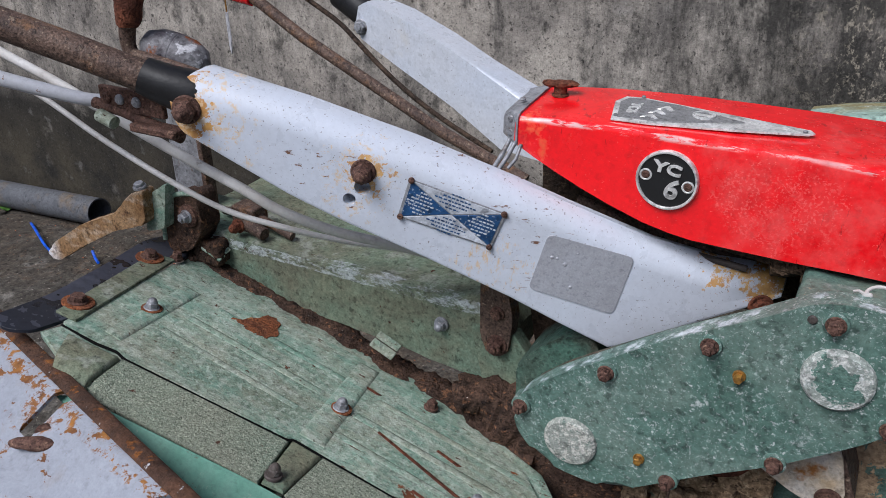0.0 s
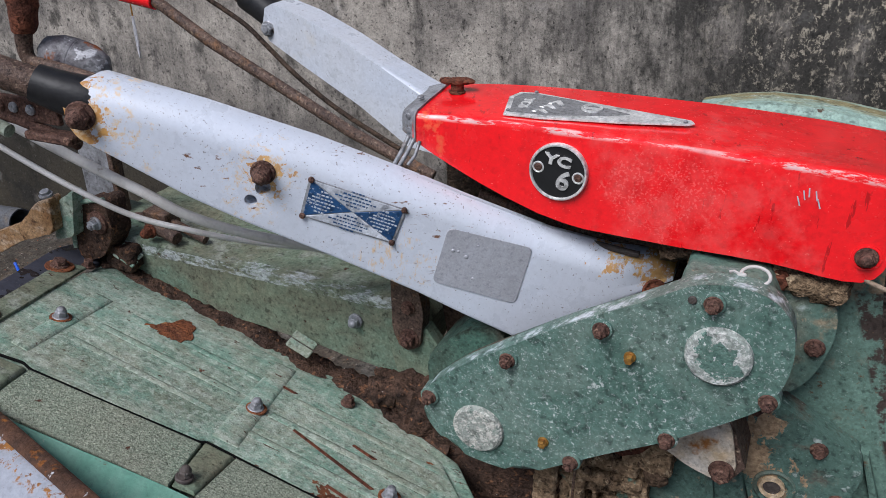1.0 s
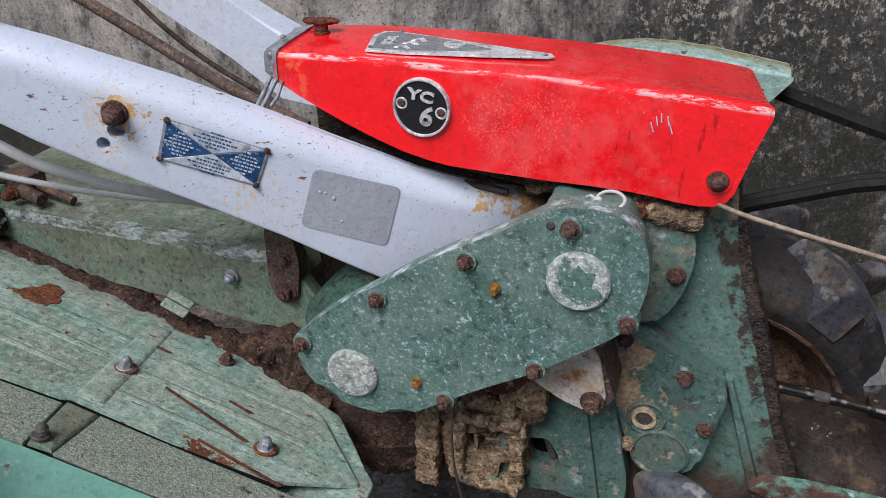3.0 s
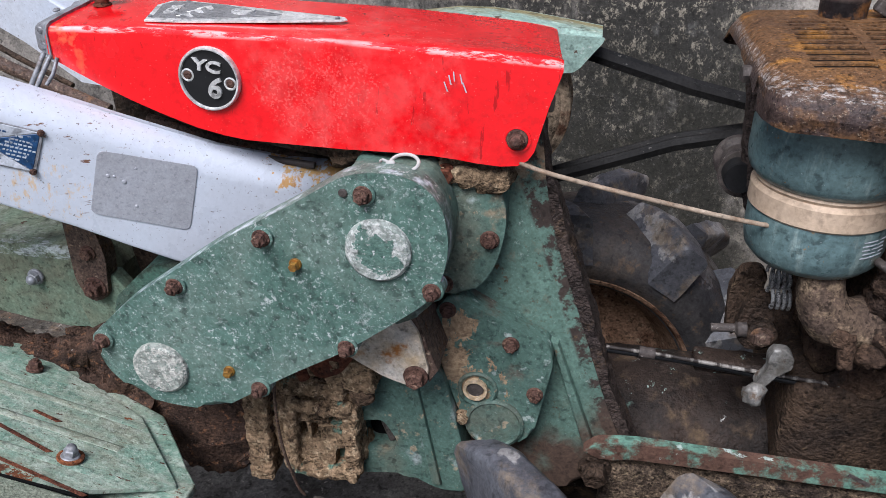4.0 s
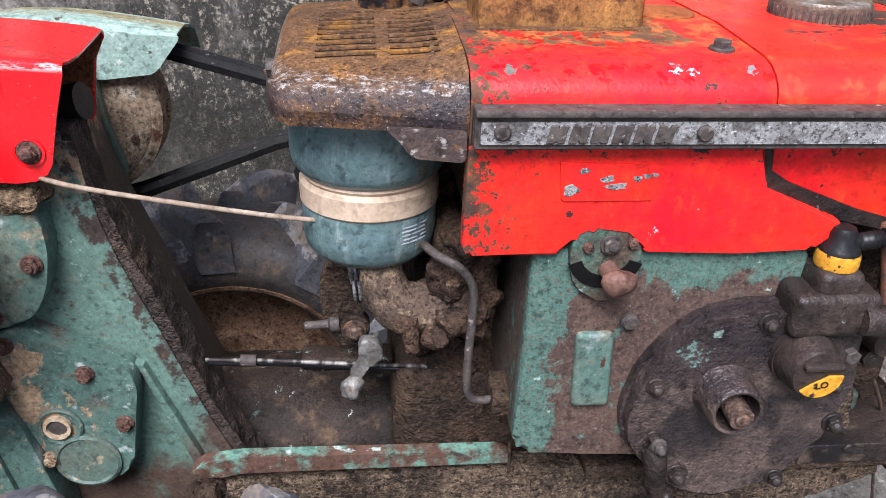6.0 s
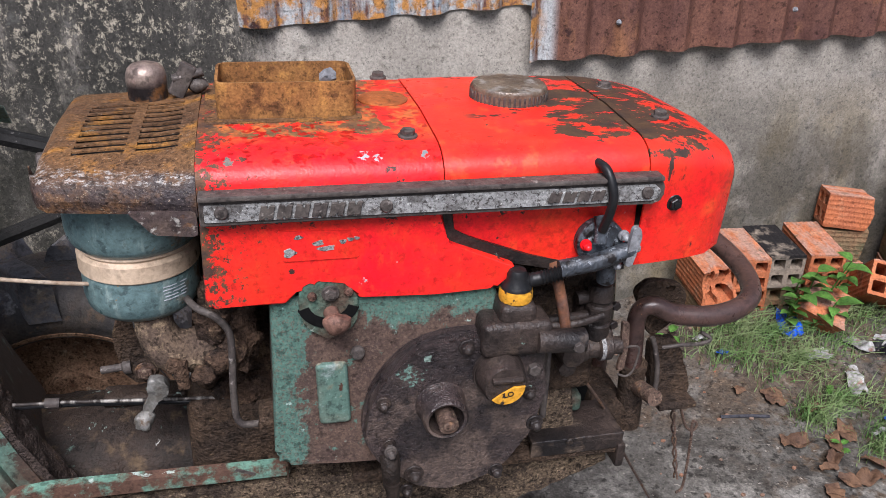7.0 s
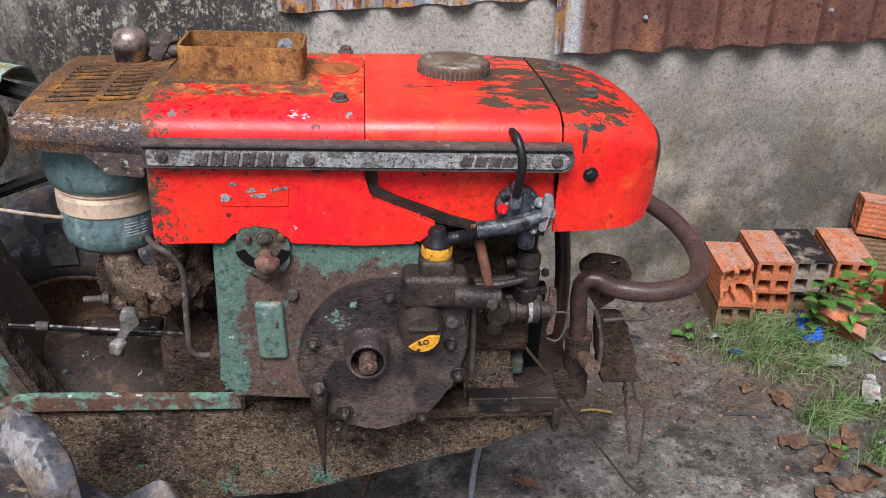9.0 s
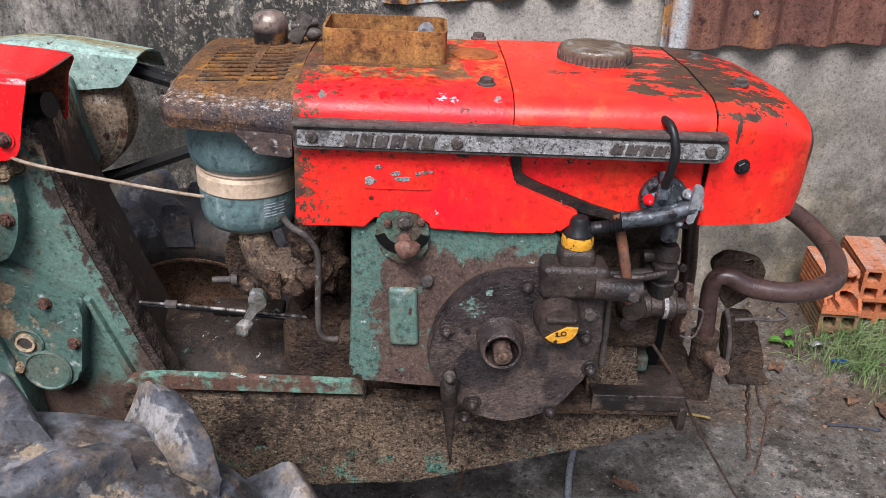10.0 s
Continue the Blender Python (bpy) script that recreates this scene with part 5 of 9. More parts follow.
bolt(arm, *on_arm(-0.012, 0.768, 0.0), rust_red, 0.011, 0.007, "plain", N_ARM)
part("link_rod", tube([(-0.21, 0.776, 0.832), (-0.12, 0.778, 0.812), (-0.02, 0.780, 0.796)], 0.006, 12, 4), rust_tube, tractor, "brown rod beneath the hood")
part("link_rod", tube([(-0.15, 0.752, 0.822), (-0.10, 0.752, 0.812), (-0.03, 0.752, 0.806)], 0.0035, 12, 4), dark_rail, tractor, "thin dark rod beneath the hood")
part("hood_mud", lumpy(lumpy(tube([(-0.01, 0.748, 0.820), (0.04, 0.748, 0.826), (0.09, 0.748, 0.827), (0.14, 0.750, 0.820)], 0.013, 14, 8), 0.006, 40, 2.0), 0.003, 110, 4.0), dirt, tractor, "tan dirt lodged under the hood", 60)


def arm_quad(pts, lift, thick, rad=0.0):
    if rad:
        pts = fillet(pts, rad, 4)
    bm = prism(pts, -lift - thick, -lift, 0.0004, 1)
    for v in bm.verts:
        d = -v.co.y
        v.co.x, v.co.y = v.co.x + N_ARM[0] * d, near_y(v.co.x) + N_ARM[1] * d
    return bm


c4 = [Vector(p) for p in ((-0.3225, 0.8895), (-0.242, 0.8575), (-0.2545, 0.8225), (-0.3335, 0.852))]
tl, tr, br, bl = c4
mid = (tl + tr + br + bl) / 4
iplate = part("instruction_plate", arm_quad([tuple(p + (p - mid) * 0.05) for p in c4], 0.0005, 0.001), zinc, arm, "blue and white instruction plate riveted to the arm")
for tri, m_, nm in (((tl, mid, bl), blue_plate, "blue_field"), ((tr, mid, br), blue_plate, "blue_field"), ((tl, tr, mid), white_plate, "white_field"), ((bl, br, mid), white_plate, "white_field")):
    f = part(nm, arm_quad([tuple(p + ((sum(tri, Vector((0, 0))) / 3) - p) * 0.03) for p in tri], 0.0014, 0.0005), m_, iplate)
    cen = sum(tri, Vector((0, 0))) / 3
    base_dir = (tr - tl).normalized()
    dn = Vector((base_dir.y, -base_dir.x))
    bars = []
    for k in range(7):
        o = -0.011 + k * 0.0036
        w = 0.0135 * (1 - abs(o) / 0.016)
        if nm == "white_field":
            w = 0.020 * (1 - abs(o) / 0.011) if abs(o) < 0.0085 else 0
        x0 = -w
        while x0 < w - 0.002:
            l = random.uniform(0.0012, 0.0035)
            a, b = cen + base_dir * x0 + dn * o, cen + base_dir * min(w, x0 + l) + dn * o
            h = dn * 0.0008
            bars.append(arm_quad([tuple(a - h), tuple(b - h), tuple(b + h), tuple(a + h)], 0.0019, 0.0002))
            x0 += l + 0.0009
    if bars:
        part("print_block", merge(*bars), white_plate if nm == "blue_field" else blue_plate, iplate, "lines of tiny unreadable print")
for p in c4:
    bolt(iplate, *on_arm(p.x, p.y, 0.0015), rust, 0.0036, 0.003, "screw", N_ARM, name="rivet")
part("sticker", arm_quad([(-0.203, 0.838), (-0.1265, 0.8155), (-0.141, 0.7515), (-0.2185, 0.778)], 0.0003, 0.0006, 0.006), sticker, arm, "worn grey rounded sticker with water drops")
for x, z, r in ((-0.199, 0.813, 0.0022), (-0.194, 0.812, 0.0018), (-0.187, 0.806, 0.0026), (-0.181, 0.781, 0.002), (-0.176, 0.818, 0.0015)):
    part("water_drop", turned(blob((0, 0, 0), (r * 0.9, r * 0.35, r * 0.9), 0.05, 30, 2), Matrix.Translation(on_arm(x, z, 0.0009)) @ A_FACE), sticker, arm)
part("sleeve", tube([(-0.520, 0.5655, 0.960), (-0.532, 0.557, 0.9655), (-0.545, 0.5505, 0.971), (-0.562, 0.5425, 0.979)], lambda t: 0.0232 - 0.0052 * t, 24), black, tractor, "black rubber sleeve")
part("handle_tube", tube([(-0.53, 0.556, 0.966), (-0.564, 0.541, 0.979), (-0.620, 0.518, 1.002), (-0.681, 0.492, 1.026), (-0.95, 0.379, 1.133)], 0.0152, 24), rust_tube, tractor, "brown rusted steel handlebar tube")
FAR = [(-0.588, 0.975), (-0.530, 0.966), (-0.455, 0.945), (-0.39, 0.922), (-0.29, 0.892), (-0.285, 0.83), (-0.351, 0.829), (-0.431, 0.865), (-0.533, 0.900), (-0.599, 0.924), (-0.609, 0.945), (-0.602, 0.968)]
far_y = lambda x: 0.78 - 0.3 * x
arm2 = part("handle_arm", arm_bm(FAR, 0.050, 0.020, far_y), white_far, tractor, "pale grey-white painted handle arm behind the hood")
bolt(arm2, -0.597, far_y(-0.597) - 0.001, 0.941, zinc, 0.010, 0.006, "stud", label="grey hollow nut")
part("sleeve", tube([(-0.590, 0.985, 0.945), (-0.63, 0.997, 0.962), (-0.66, 1.006, 0.973)], 0.0215, 24), black, tractor, "black rubber sleeve")
part("handle_tube", tube([(-0.645, 1.00, 0.968), (-0.72, 1.025, 0.998), (-0.95, 1.10, 1.08)], 0.0185, 20), rust_tube, tractor, "brown rusted steel handlebar tube")
rod = part("clutch_rod", tube([(-0.70, 0.85, 0.994), (-0.678, 0.85, 0.985), (-0.611, 0.85, 0.946), (-0.511, 0.85, 0.899), (-0.412, 0.85, 0.852), (-0.30, 0.85, 0.81)], 0.0075, 14), rust_tube, tractor, "long brown rusted clutch rod with red grip")
part("grip", tube([(-0.80, 0.852, 1.012), (-0.745, 0.851, 0.998), (-0.69, 0.85, 0.991)], 0.0115, 16), red, rod, "red rubber grip")
part("thin_rod", tube([(-0.70, 0.93, 0.996), (-0.663, 0.930, 0.977), (-0.614, 0.930, 0.951), (-0.579, 0.928, 0.924), (-0.527, 0.918, 0.890), (-0.455, 0.90, 0.858), (-0.36, 0.88, 0.826)], 0.0034, 10, 5), cast_mud, tractor, "thin wire rod")
part("control_cable", tube([(-0.95, 0.60, 0.984), (-0.858, 0.60, 0.957), (-0.770, 0.60, 0.932), (-0.688, 0.60, 0.905), (-0.609, 0.60, 0.880), (-0.519, 0.605, 0.850), (-0.480, 0.62, 0.825), (-0.438, 0.66, 0.793), (-0.392, 0.70, 0.770), (-0.36, 0.735, 0.748), (-0.30, 0.78, 0.72)], 0.0056, 12, 8), cable_white, tractor, "grimy white control cable")
part("control_cable", tube([(-0.98, 0.62, 0.946), (-0.900, 0.62, 0.922), (-0.826, 0.62, 0.900), (-0.740, 0.62, 0.864), (-0.640, 0.62, 0.830), (-0.580, 0.64, 0.798), (-0.517, 0.66, 0.782), (-0.461, 0.69, 0.765), (-0.405, 0.72, 0.754), (-0.33, 0.77, 0.735)], 0.0034, 10, 8), cable_white, tractor, "thin grimy white control cable")
lev = part("brake_bracket", merge(box(-0.647, -0.56, 0.556, 0.562, 0.932, 0.956, 0.001, 1), box(-0.60, -0.54, 0.545, 0.565, 0.917, 0.926, 0.002, 1), tube([(-0.66, 0.56, 0.935), (-0.62, 0.56, 0.931), (-0.545, 0.56, 0.915)], 0.006, 12)), rust, tractor, "rusted lever bracket under the handlebar")
for x in (-0.635, -0.617, -0.594):
    bolt(lev, x, 0.556, 0.945, zinc if x > -0.63 else rust, 0.0065, 0.004, "screw", name="screw")
part("cable_end", tube([(-0.645, 0.55, 0.927), (-0.625, 0.55, 0.921)], 0.007, 12), cover_green, lev, "green-painted cable end")
part("brake_lever", tube([(-0.87, 0.56, 0.945), (-0.76, 0.57, 0.934), (-0.69, 0.575, 0.930), (-0.655, 0.575, 0.935)], lambda t: 0.009 - 0.003 * t, 14, 6), pale_lever, tractor, "chipped white hand lever")
gs = part("gear_lever", tube([(-0.715, 0.68, 1.07), (-0.721, 0.68, 1.013), (-0.735, 0.68, 0.974), (-0.732, 0.68, 0.951), (-0.701, 0.682, 0.946), (-0.62, 0.69, 0.93)], lambda t: 0.0125 - 0.005 * min(1, t * 1.5), 14, 6), rust_tube, tractor, "bent brown gear lever with a plastic boot")
part("boot", lumpy(dense(tube([(-0.712, 0.68, 1.09), (-0.720, 0.68, 1.05), (-0.724, 0.68, 1.01), (-0.730, 0.68, 0.985)], lambda t: 0.021 - 0.008 * t, 16, 5), 0.007), 0.003, 60, 2.0), rust_red, gs, "brown shrivelled rubber boot")
knob = part("lever_knob", merge(lathe([(0.006, -0.046), (0.019, -0.038), (0.0265, -0.020), (0.028, -0.002), (0.0268, 0.0), (0.028, 0.002), (0.0265, 0.020), (0.019, 0.036), (0.006, 0.044)], (0, 0, 0), "z", 28)), material("flaking_grey_knob", (0.05, 0.042, 0.05), 0.5, second=(0.30, 0.30, 0.31), vscale=30, layers=(dict(c=(0.5, 0.5, 0.52), s=35, lo=0.56, hi=0.60, r=0.6), dict(c=RUST, s=30, lo=0.62, hi=0.68, off=5)), bump=0.1), tractor, "round dark knob with flaking grey paint")
knob.matrix_local = Matrix.Translation((-0.694, 0.71, 0.947)) @ Matrix.Rotation(radians(108), 4, "Y") @ Matrix.Rotation(radians(-15), 4, "X") @ Matrix.Diagonal((0.92, 0.92, 0.96, 1))

# -- green chain case --
CC = [(-0.206, 0.680), (-0.214, 0.659), (-0.208, 0.634), (-0.182, 0.606), (-0.145, 0.599), (-0.101, 0.5985), (-0.058, 0.628), (-0.023, 0.652), (0.031, 0.685), (0.081, 0.724), (0.108, 0.747), (0.1195, 0.775), (0.1225, 0.803), (0.117, 0.832), (0.103, 0.849), (0.084, 0.857), (0.057, 0.857), (0.036, 0.852), (0.000, 0.828), (-0.072, 0.785), (-0.130, 0.743), (-0.173, 0.712)]
chain = part("chain_case", prism(fillet(CC, 0.02, 3), 0.628, 0.650, 0.008, 4), green_case, tractor, "green painted chain case with paint chipped to pale metal")
part("chain_case_back", merge(prism(fillet([(x * 0.97 - 0.002, 0.72 + (z - 0.72) * 0.93 - 0.004) for x, z in CC], 0.02, 3), 0.650, 0.668, 0.0), lathe([(0.034, 0.666), (0.034, 0.775)], (0.064, 0, 0.79), "y", 32)), green_muddy, chain)
for x, z, r, m_ in ((0.0645, 0.790, 0.0275, bare_ring), (-0.1505, 0.643, 0.0268, bare)):
    part("shaft_boss", lathe([(r + 0.001, 0.632), (r, 0.6245), (r - 0.0025, 0.6222), (r * 0.5, 0.6220), (0.001, 0.6220)], (x, 0, z), "y", 48), m_, chain, "round boss worn to pale metal")
for x, z in ((-0.204, 0.668), (-0.121, 0.736), (-0.035, 0.792), (0.054, 0.839), (0.109, 0.757), (0.033, 0.691), (-0.053, 0.634)):
    part("bolt_lug", lathe([(0.0105, 0.64), (0.0100, 0.6255), (0.0085, 0.6245), (0.002, 0.6245)], (x, 0, z), "y", 20), green_case, chain)
    bolt(chain, x, 0.6255, z, rust, 0.0072, 0.008, "stud")
bolt(chain, 0.037, 0.628, 0.838, dark_rail, 0.0045, 0.002, "screw", name="plug")
bolt(chain, -0.008, 0.628, 0.769, brass, 0.005, 0.007, "plain", label="brass grease plug")
bolt(chain, -0.082, 0.628, 0.648, brass, 0.005, 0.006, "plain", label="brass grease plug")
part("wire_ring", merge(tube([(0.081 + 0.0115 * math.cos(a), 0.655 + 0.010 * math.sin(a), 0.8560 + 0.0035 * math.sin(a)) for a in (i * math.pi / 12 for i in range(25))], 0.0015, 8), blob((0.0705, 0.651, 0.857), (0.004, 0.003, 0.003), 0.5, 90, 2), tube([(0.070, 0.651, 0.857), (0.064, 0.652, 0.859), (0.061, 0.655, 0.856)], 0.0012, 6)), cable_white, chain, "loop of white cord")
bolt(chain, 0.1003, 0.733, 0.8156, rust_red, 0.0095, 0.006, "plain")
part("case_neck", lumpy(dense(prism(fillet([(0.02, 0.833), (0.0655, 0.8284), (0.086, 0.8318), (0.098, 0.822), (0.108, 0.802), (0.1133, 0.7764), (0.1068, 0.738), (0.097, 0.710), (0.06, 0.69), (0.02, 0.72)], 0.010, 3), 0.664, 0.745, 0.006, 3), 0.008), 0.0008, 60), green, chain, "green cast neck behind the chain case")
part("dirt_layer", lumpy(lumpy(dense(box(0.02, 0.160, 0.729, 0.800, 0.804, 0.824, 0.006), 0.005), 0.009, 45), 0.003, 130), clay_dirt, chain, "tan dirt lying on top of the castings", 60)

# -- transmission housing --
GB = [(0.02, 0.82), (0.10, 0.83), (0.165, 0.862), (0.182, 0.858), (0.192, 0.785), (0.205, 0.735), (0.236, 0.648), (0.262, 0.570), (0.292, 0.497), (0.25, 0.44), (0.10, 0.40), (0.02, 0.44), (0.0, 0.6)]
def swept(bm):
    """Sets the housing's front face back towards its far side."""
    for v in bm.verts:
        if v.co.x > 0.11:
            v.co.x -= 0.21 * max(0.0, v.co.y - 0.765)
    return bm


gbx = part("transmission_housing", lumpy(swept(dense(prism(fillet(GB, 0.015, 3), 0.762, 0.965, 0.01, 3), 0.02)), 0.0008, 30), green_housing, tractor, "green cast transmission housing streaked with dark grease")
STR = [(0.160, 0.862), (0.182, 0.862), (0.192, 0.803), (0.210, 0.757), (0.231, 0.700), (0.2535, 0.630), (0.272, 0.572), (0.300, 0.505), (0.318, 0.478), (0.285, 0.478), (0.258, 0.545), (0.236, 0.62), (0.217, 0.700), (0.187, 0.762), (0.1735, 0.794), (0.166, 0.82)]
part("housing_edge", lumpy(dense(prism(STR, 0.764, 0.806, 0.005, 2), 0.006), 0.003, 70), tar, gbx, "grease-caked dark front edge of the housing")
part("far_flange", swept(dense(prism(fillet([(0.02, 0.82), (0.10, 0.83), (0.169, 0.862), (0.186, 0.858), (0.196, 0.785), (0.209, 0.735), (0.194, 0.722), (0.02, 0.722)], 0.010, 3), 0.966, 0.990, 0.003), 0.02)), green, gbx, "clean green flange of the housing")
part("rib", prism([(0.205, 0.635), (0.213, 0.632), (0.262, 0.50), (0.25, 0.498)], 0.752, 0.765, 0.003), green_housing, gbx)
pa = part("side_plate", prism(fillet([(0.070, 0.814), (0.096, 0.8195), (0.1357, 0.8155), (0.1548, 0.797), (0.157, 0.7644), (0.150, 0.730), (0.139, 0.7067), (0.1207, 0.690), (0.0879, 0.689), (0.07, 0.72)], 0.012, 3), 0.735, 0.765, 0.004), green, gbx, "flat green cover plate")
bolt(pa, 0.142, 0.735, 0.752, rust, 0.0085, 0.006, "stud")
bolt(pa, 0.099, 0.735, 0.700, rust, 0.0085, 0.007, "plain")
pbs = fillet([(0.0835, 0.647), (0.0906, 0.670), (0.1027, 0.6864), (0.1137, 0.6872), (0.2047, 0.639), (0.2103, 0.622), (0.1952, 0.5294), (0.1753, 0.5105), (0.1384, 0.510), (0.1151, 0.551)], 0.008, 3)
pb = part("shift_cover", prism(pbs, 0.733, 0.762, 0.004, 3), cover_clay, gbx, "green shift cover with tan clay stuck on it")
part("ring", lathe([(0.021, 0.735), (0.021, 0.731), (0.019, 0.7295), (0.0165, 0.731), (0.0165, 0.735)], (0.135, 0, 0.580), "y", 32), green, pb)
part("socket", lathe([(0.0125, 0.734), (0.0125, 0.728), (0.0095, 0.728), (0.009, 0.7325), (0.001, 0.7325)], (0.133, 0, 0.580), "y", 24), clay_splat, pb, "clay-ringed plug socket")
part("plug", lathe([(0.0088, 0.733), (0.0085, 0.7305), (0.001, 0.7303)], (0.133, 0, 0.580), "y", 20), dark_rail, pb, "dark plug in the socket")
part("raised_boss", lathe([(0.031, 0.735), (0.031, 0.730), (0.028, 0.7285), (0.026, 0.7305), (0.001, 0.7300)], (0.154, 0, 0.538), "y", 36), green, pb)
for x, z in ((0.1034, 0.672), (0.167, 0.639), (0.194, 0.581), (0.1207, 0.5416)):
    bolt(pb, x, 0.733, z, rust if z > 0.55 else tan_mud, 0.0078, 0.007, "plain")
tri = part("gusset_plate", prism(fillet([(0.012, 0.646), (0.072, 0.700), (0.086, 0.68), (0.097, 0.632), (0.082, 0.616), (0.054, 0.624)], 0.008, 3), 0.676, 0.686, 0.002), cream_rust, tractor, "cream gusset plate stained by rust")
part("gusset_edge", prism([(0.070, 0.70), (0.080, 0.70), (0.104, 0.636), (0.095, 0.62)], 0.68, 0.76, 0.002), rust_tube, tri)
bolt(tri, 0.083, 0.676, 0.630, rust, 0.011, 0.010, "plain", label="large rusted bolt")
# rotary gearbox under the chain case: green bracket caked in tan clay
rot = part("rotary_bracket", prism(fillet([(0.045, 0.60), (0.10, 0.60), (0.125, 0.50), (0.128, 0.44), (0.09, 0.446), (0.062, 0.462), (-0.02, 0.445), (-0.03, 0.55)], 0.012, 3), 0.722, 0.76, 0.004, 2), green, tractor, "green tiller bracket with clay on it")
carve(rot, prism(fillet([(0.008, 0.527), (0.036, 0.532), (0.052, 0.505), (0.046, 0.486), (0.016, 0.486)], 0.007, 3), 0.70, 0.775, 0))
part("bracket_rib", prism([(0.066, 0.592), (0.074, 0.592), (0.100, 0.455), (0.090, 0.455)], 0.716, 0.725, 0.002), green, rot)
# black sheet behind the hole, painting the shade inside the bracket
part("dark_recess", box(0.0, 0.062, 0.752, 0.758, 0.47, 0.545, 0.0005, 1), shade_black, rot)
part("blade_in_hole", turned(box(-0.004, 0.004, -0.005, 0.005, -0.022, 0.022, 0.002), Matrix.Translation((0.034, 0.745, 0.508)) @ Matrix.Rotation(radians(-20), 4, "Y")), dark_rail, rot)
def clay(bm, amp=0.004, size=0.006, seed=0.0):
    return lumpy(lumpy(dense(bm, size), amp, 34, seed), amp * 0.5, 95, seed + 3)


clayc = part("clay_lump", clay(prism(fillet([(-0.100, 0.62), (-0.04, 0.635), (0.03, 0.63), (0.036, 0.60), (0.012, 0.565), (0.008, 0.52), (0.02, 0.475), (-0.02, 0.452), (-0.07, 0.458), (-0.088, 0.52), (-0.105, 0.58)], 0.012, 3), 0.708, 0.78, 0.010, 3), 0.005), tan_mud, rot, "tan dried clay packed round the tiller gearbox", 60)
carve(clayc, merge(*[prism(fillet([(x - w, z - h), (x + w, z - h), (x + w * 0.8, z + h), (x - w * 0.7, z + h * 0.9)], 0.003, 2), 0.66, 0.745, 0) for x, z, w, h in ((-0.049, 0.516, 0.0055, 0.013), (-0.036, 0.516, 0.0050, 0.013), (-0.012, 0.542, 0.0085, 0.015), (-0.008, 0.484, 0.0075, 0.014))]))
for k, (x0, x1, y0, z0, z1) in enumerate(((-0.068, -0.056, 0.694, 0.465, 0.555), (0.000, 0.012, 0.694, 0.47, 0.56), (-0.062, 0.006, 0.692, 0.548, 0.562), (-0.060, 0.008, 0.694, 0.458, 0.472), (-0.064, 0.002, 0.690, 0.572, 0.590), (-0.108, -0.086, 0.690, 0.45, 0.615), (-0.012, 0.034, 0.688, 0.588, 0.626))):
    part("clay_ridge", lumpy(lumpy(dense(box(x0 - 0.002, x1 + 0.002, y0 + 0.004, 0.735, z0, z1, 0.002, 1), 0.004), 0.003, 60, k * 1.3), 0.0018, 160, k), tan_mud, rot, angle=50)
for k, (x, z, r) in enumerate(((-0.095, 0.60, 0.013), (-0.03, 0.612, 0.012), (0.02, 0.578, 0.012))):
    part("clay_clod", clay(blob((x, 0.700, z), (r, r * 0.8, r), 0.5, 50, 3, k), 0.002, 0.006, k), tan_mud if k % 2 else dirt, rot, angle=60)
part("rusted_clamp", merge(prism(fillet([(-0.04, 0.628), (0.0, 0.65), (0.02, 0.635), (0.004, 0.612), (-0.02, 0.60)], 0.006), 0.690, 0.70, 0.002), tube([(-0.045, 0.69, 0.632), (-0.035, 0.69, 0.60)], 0.006, 10)), rust_red, rot)
part("hanging_cord", tube([(-0.051, 0.655, 0.632), (-0.056, 0.66, 0.58), (-0.057, 0.67, 0.52), (-0.05, 0.68, 0.462), (-0.045, 0.685, 0.445)], 0.0016, 8, 5), rust_tube, tractor, "thin brown cord hanging from a bolt")

# -- rear beam and tiller cover --
bp = [(-0.80, 0.70), (-0.62, 0.692), (-0.49, 0.690), (-0.36, 0.690), (-0.287, 0.690), (-0.268, 0.66), (-0.278, 0.605), (-0.292, 0.572), (-0.33, 0.60), (-0.43, 0.600), (-0.61, 0.612), (-0.80, 0.63)]
beam = part("tiller_beam", lumpy(dense(prism(bp, 0.747, 0.84, 0.012, 3), 0.018), 0.0012, 30), beam_green, tractor, "faded green pressed-steel beam dusted with dirt")
part("beam_wedge", prism([(-0.32, 0.665), (-0.262, 0.665), (-0.232, 0.625), (-0.275, 0.565), (-0.30, 0.575)], 0.742, 0.76, 0.003), beam_green, beam)
part("beam_deck", lumpy(dense(box(-0.82, -0.24, 0.82, 1.05, 0.64, 0.676, 0.006), 0.03), 0.003, 20), beam_green, beam, "green deck behind the beam")
bolt(beam, -0.359, 0.745, 0.651, zinc, 0.0085, 0.007, "acorn", label="grey acorn nut")
lug = part("hinge_lug", prism(fillet([(-0.303, 0.735), (-0.272, 0.735), (-0.262, 0.69), (-0.268, 0.64), (-0.292, 0.632), (-0.303, 0.66)], 0.008), 0.735, 0.755, 0.003), rust_tube, beam, "brown hinge lug")
bolt(lug, -0.281, 0.735, 0.652, rust, 0.0115, 0.010, "stud")
bolt(lug, -0.281, 0.735, 0.694, rust, 0.008, 0.006, "plain")
# plate added behind the gap, coloured dark in place of shade
part("dark_gap_plate", prism([(-0.27, 0.74), (-0.10, 0.71), (-0.14, 0.64), (-0.25, 0.62)], 0.78, 0.80, 0.003), cast_mud, beam)
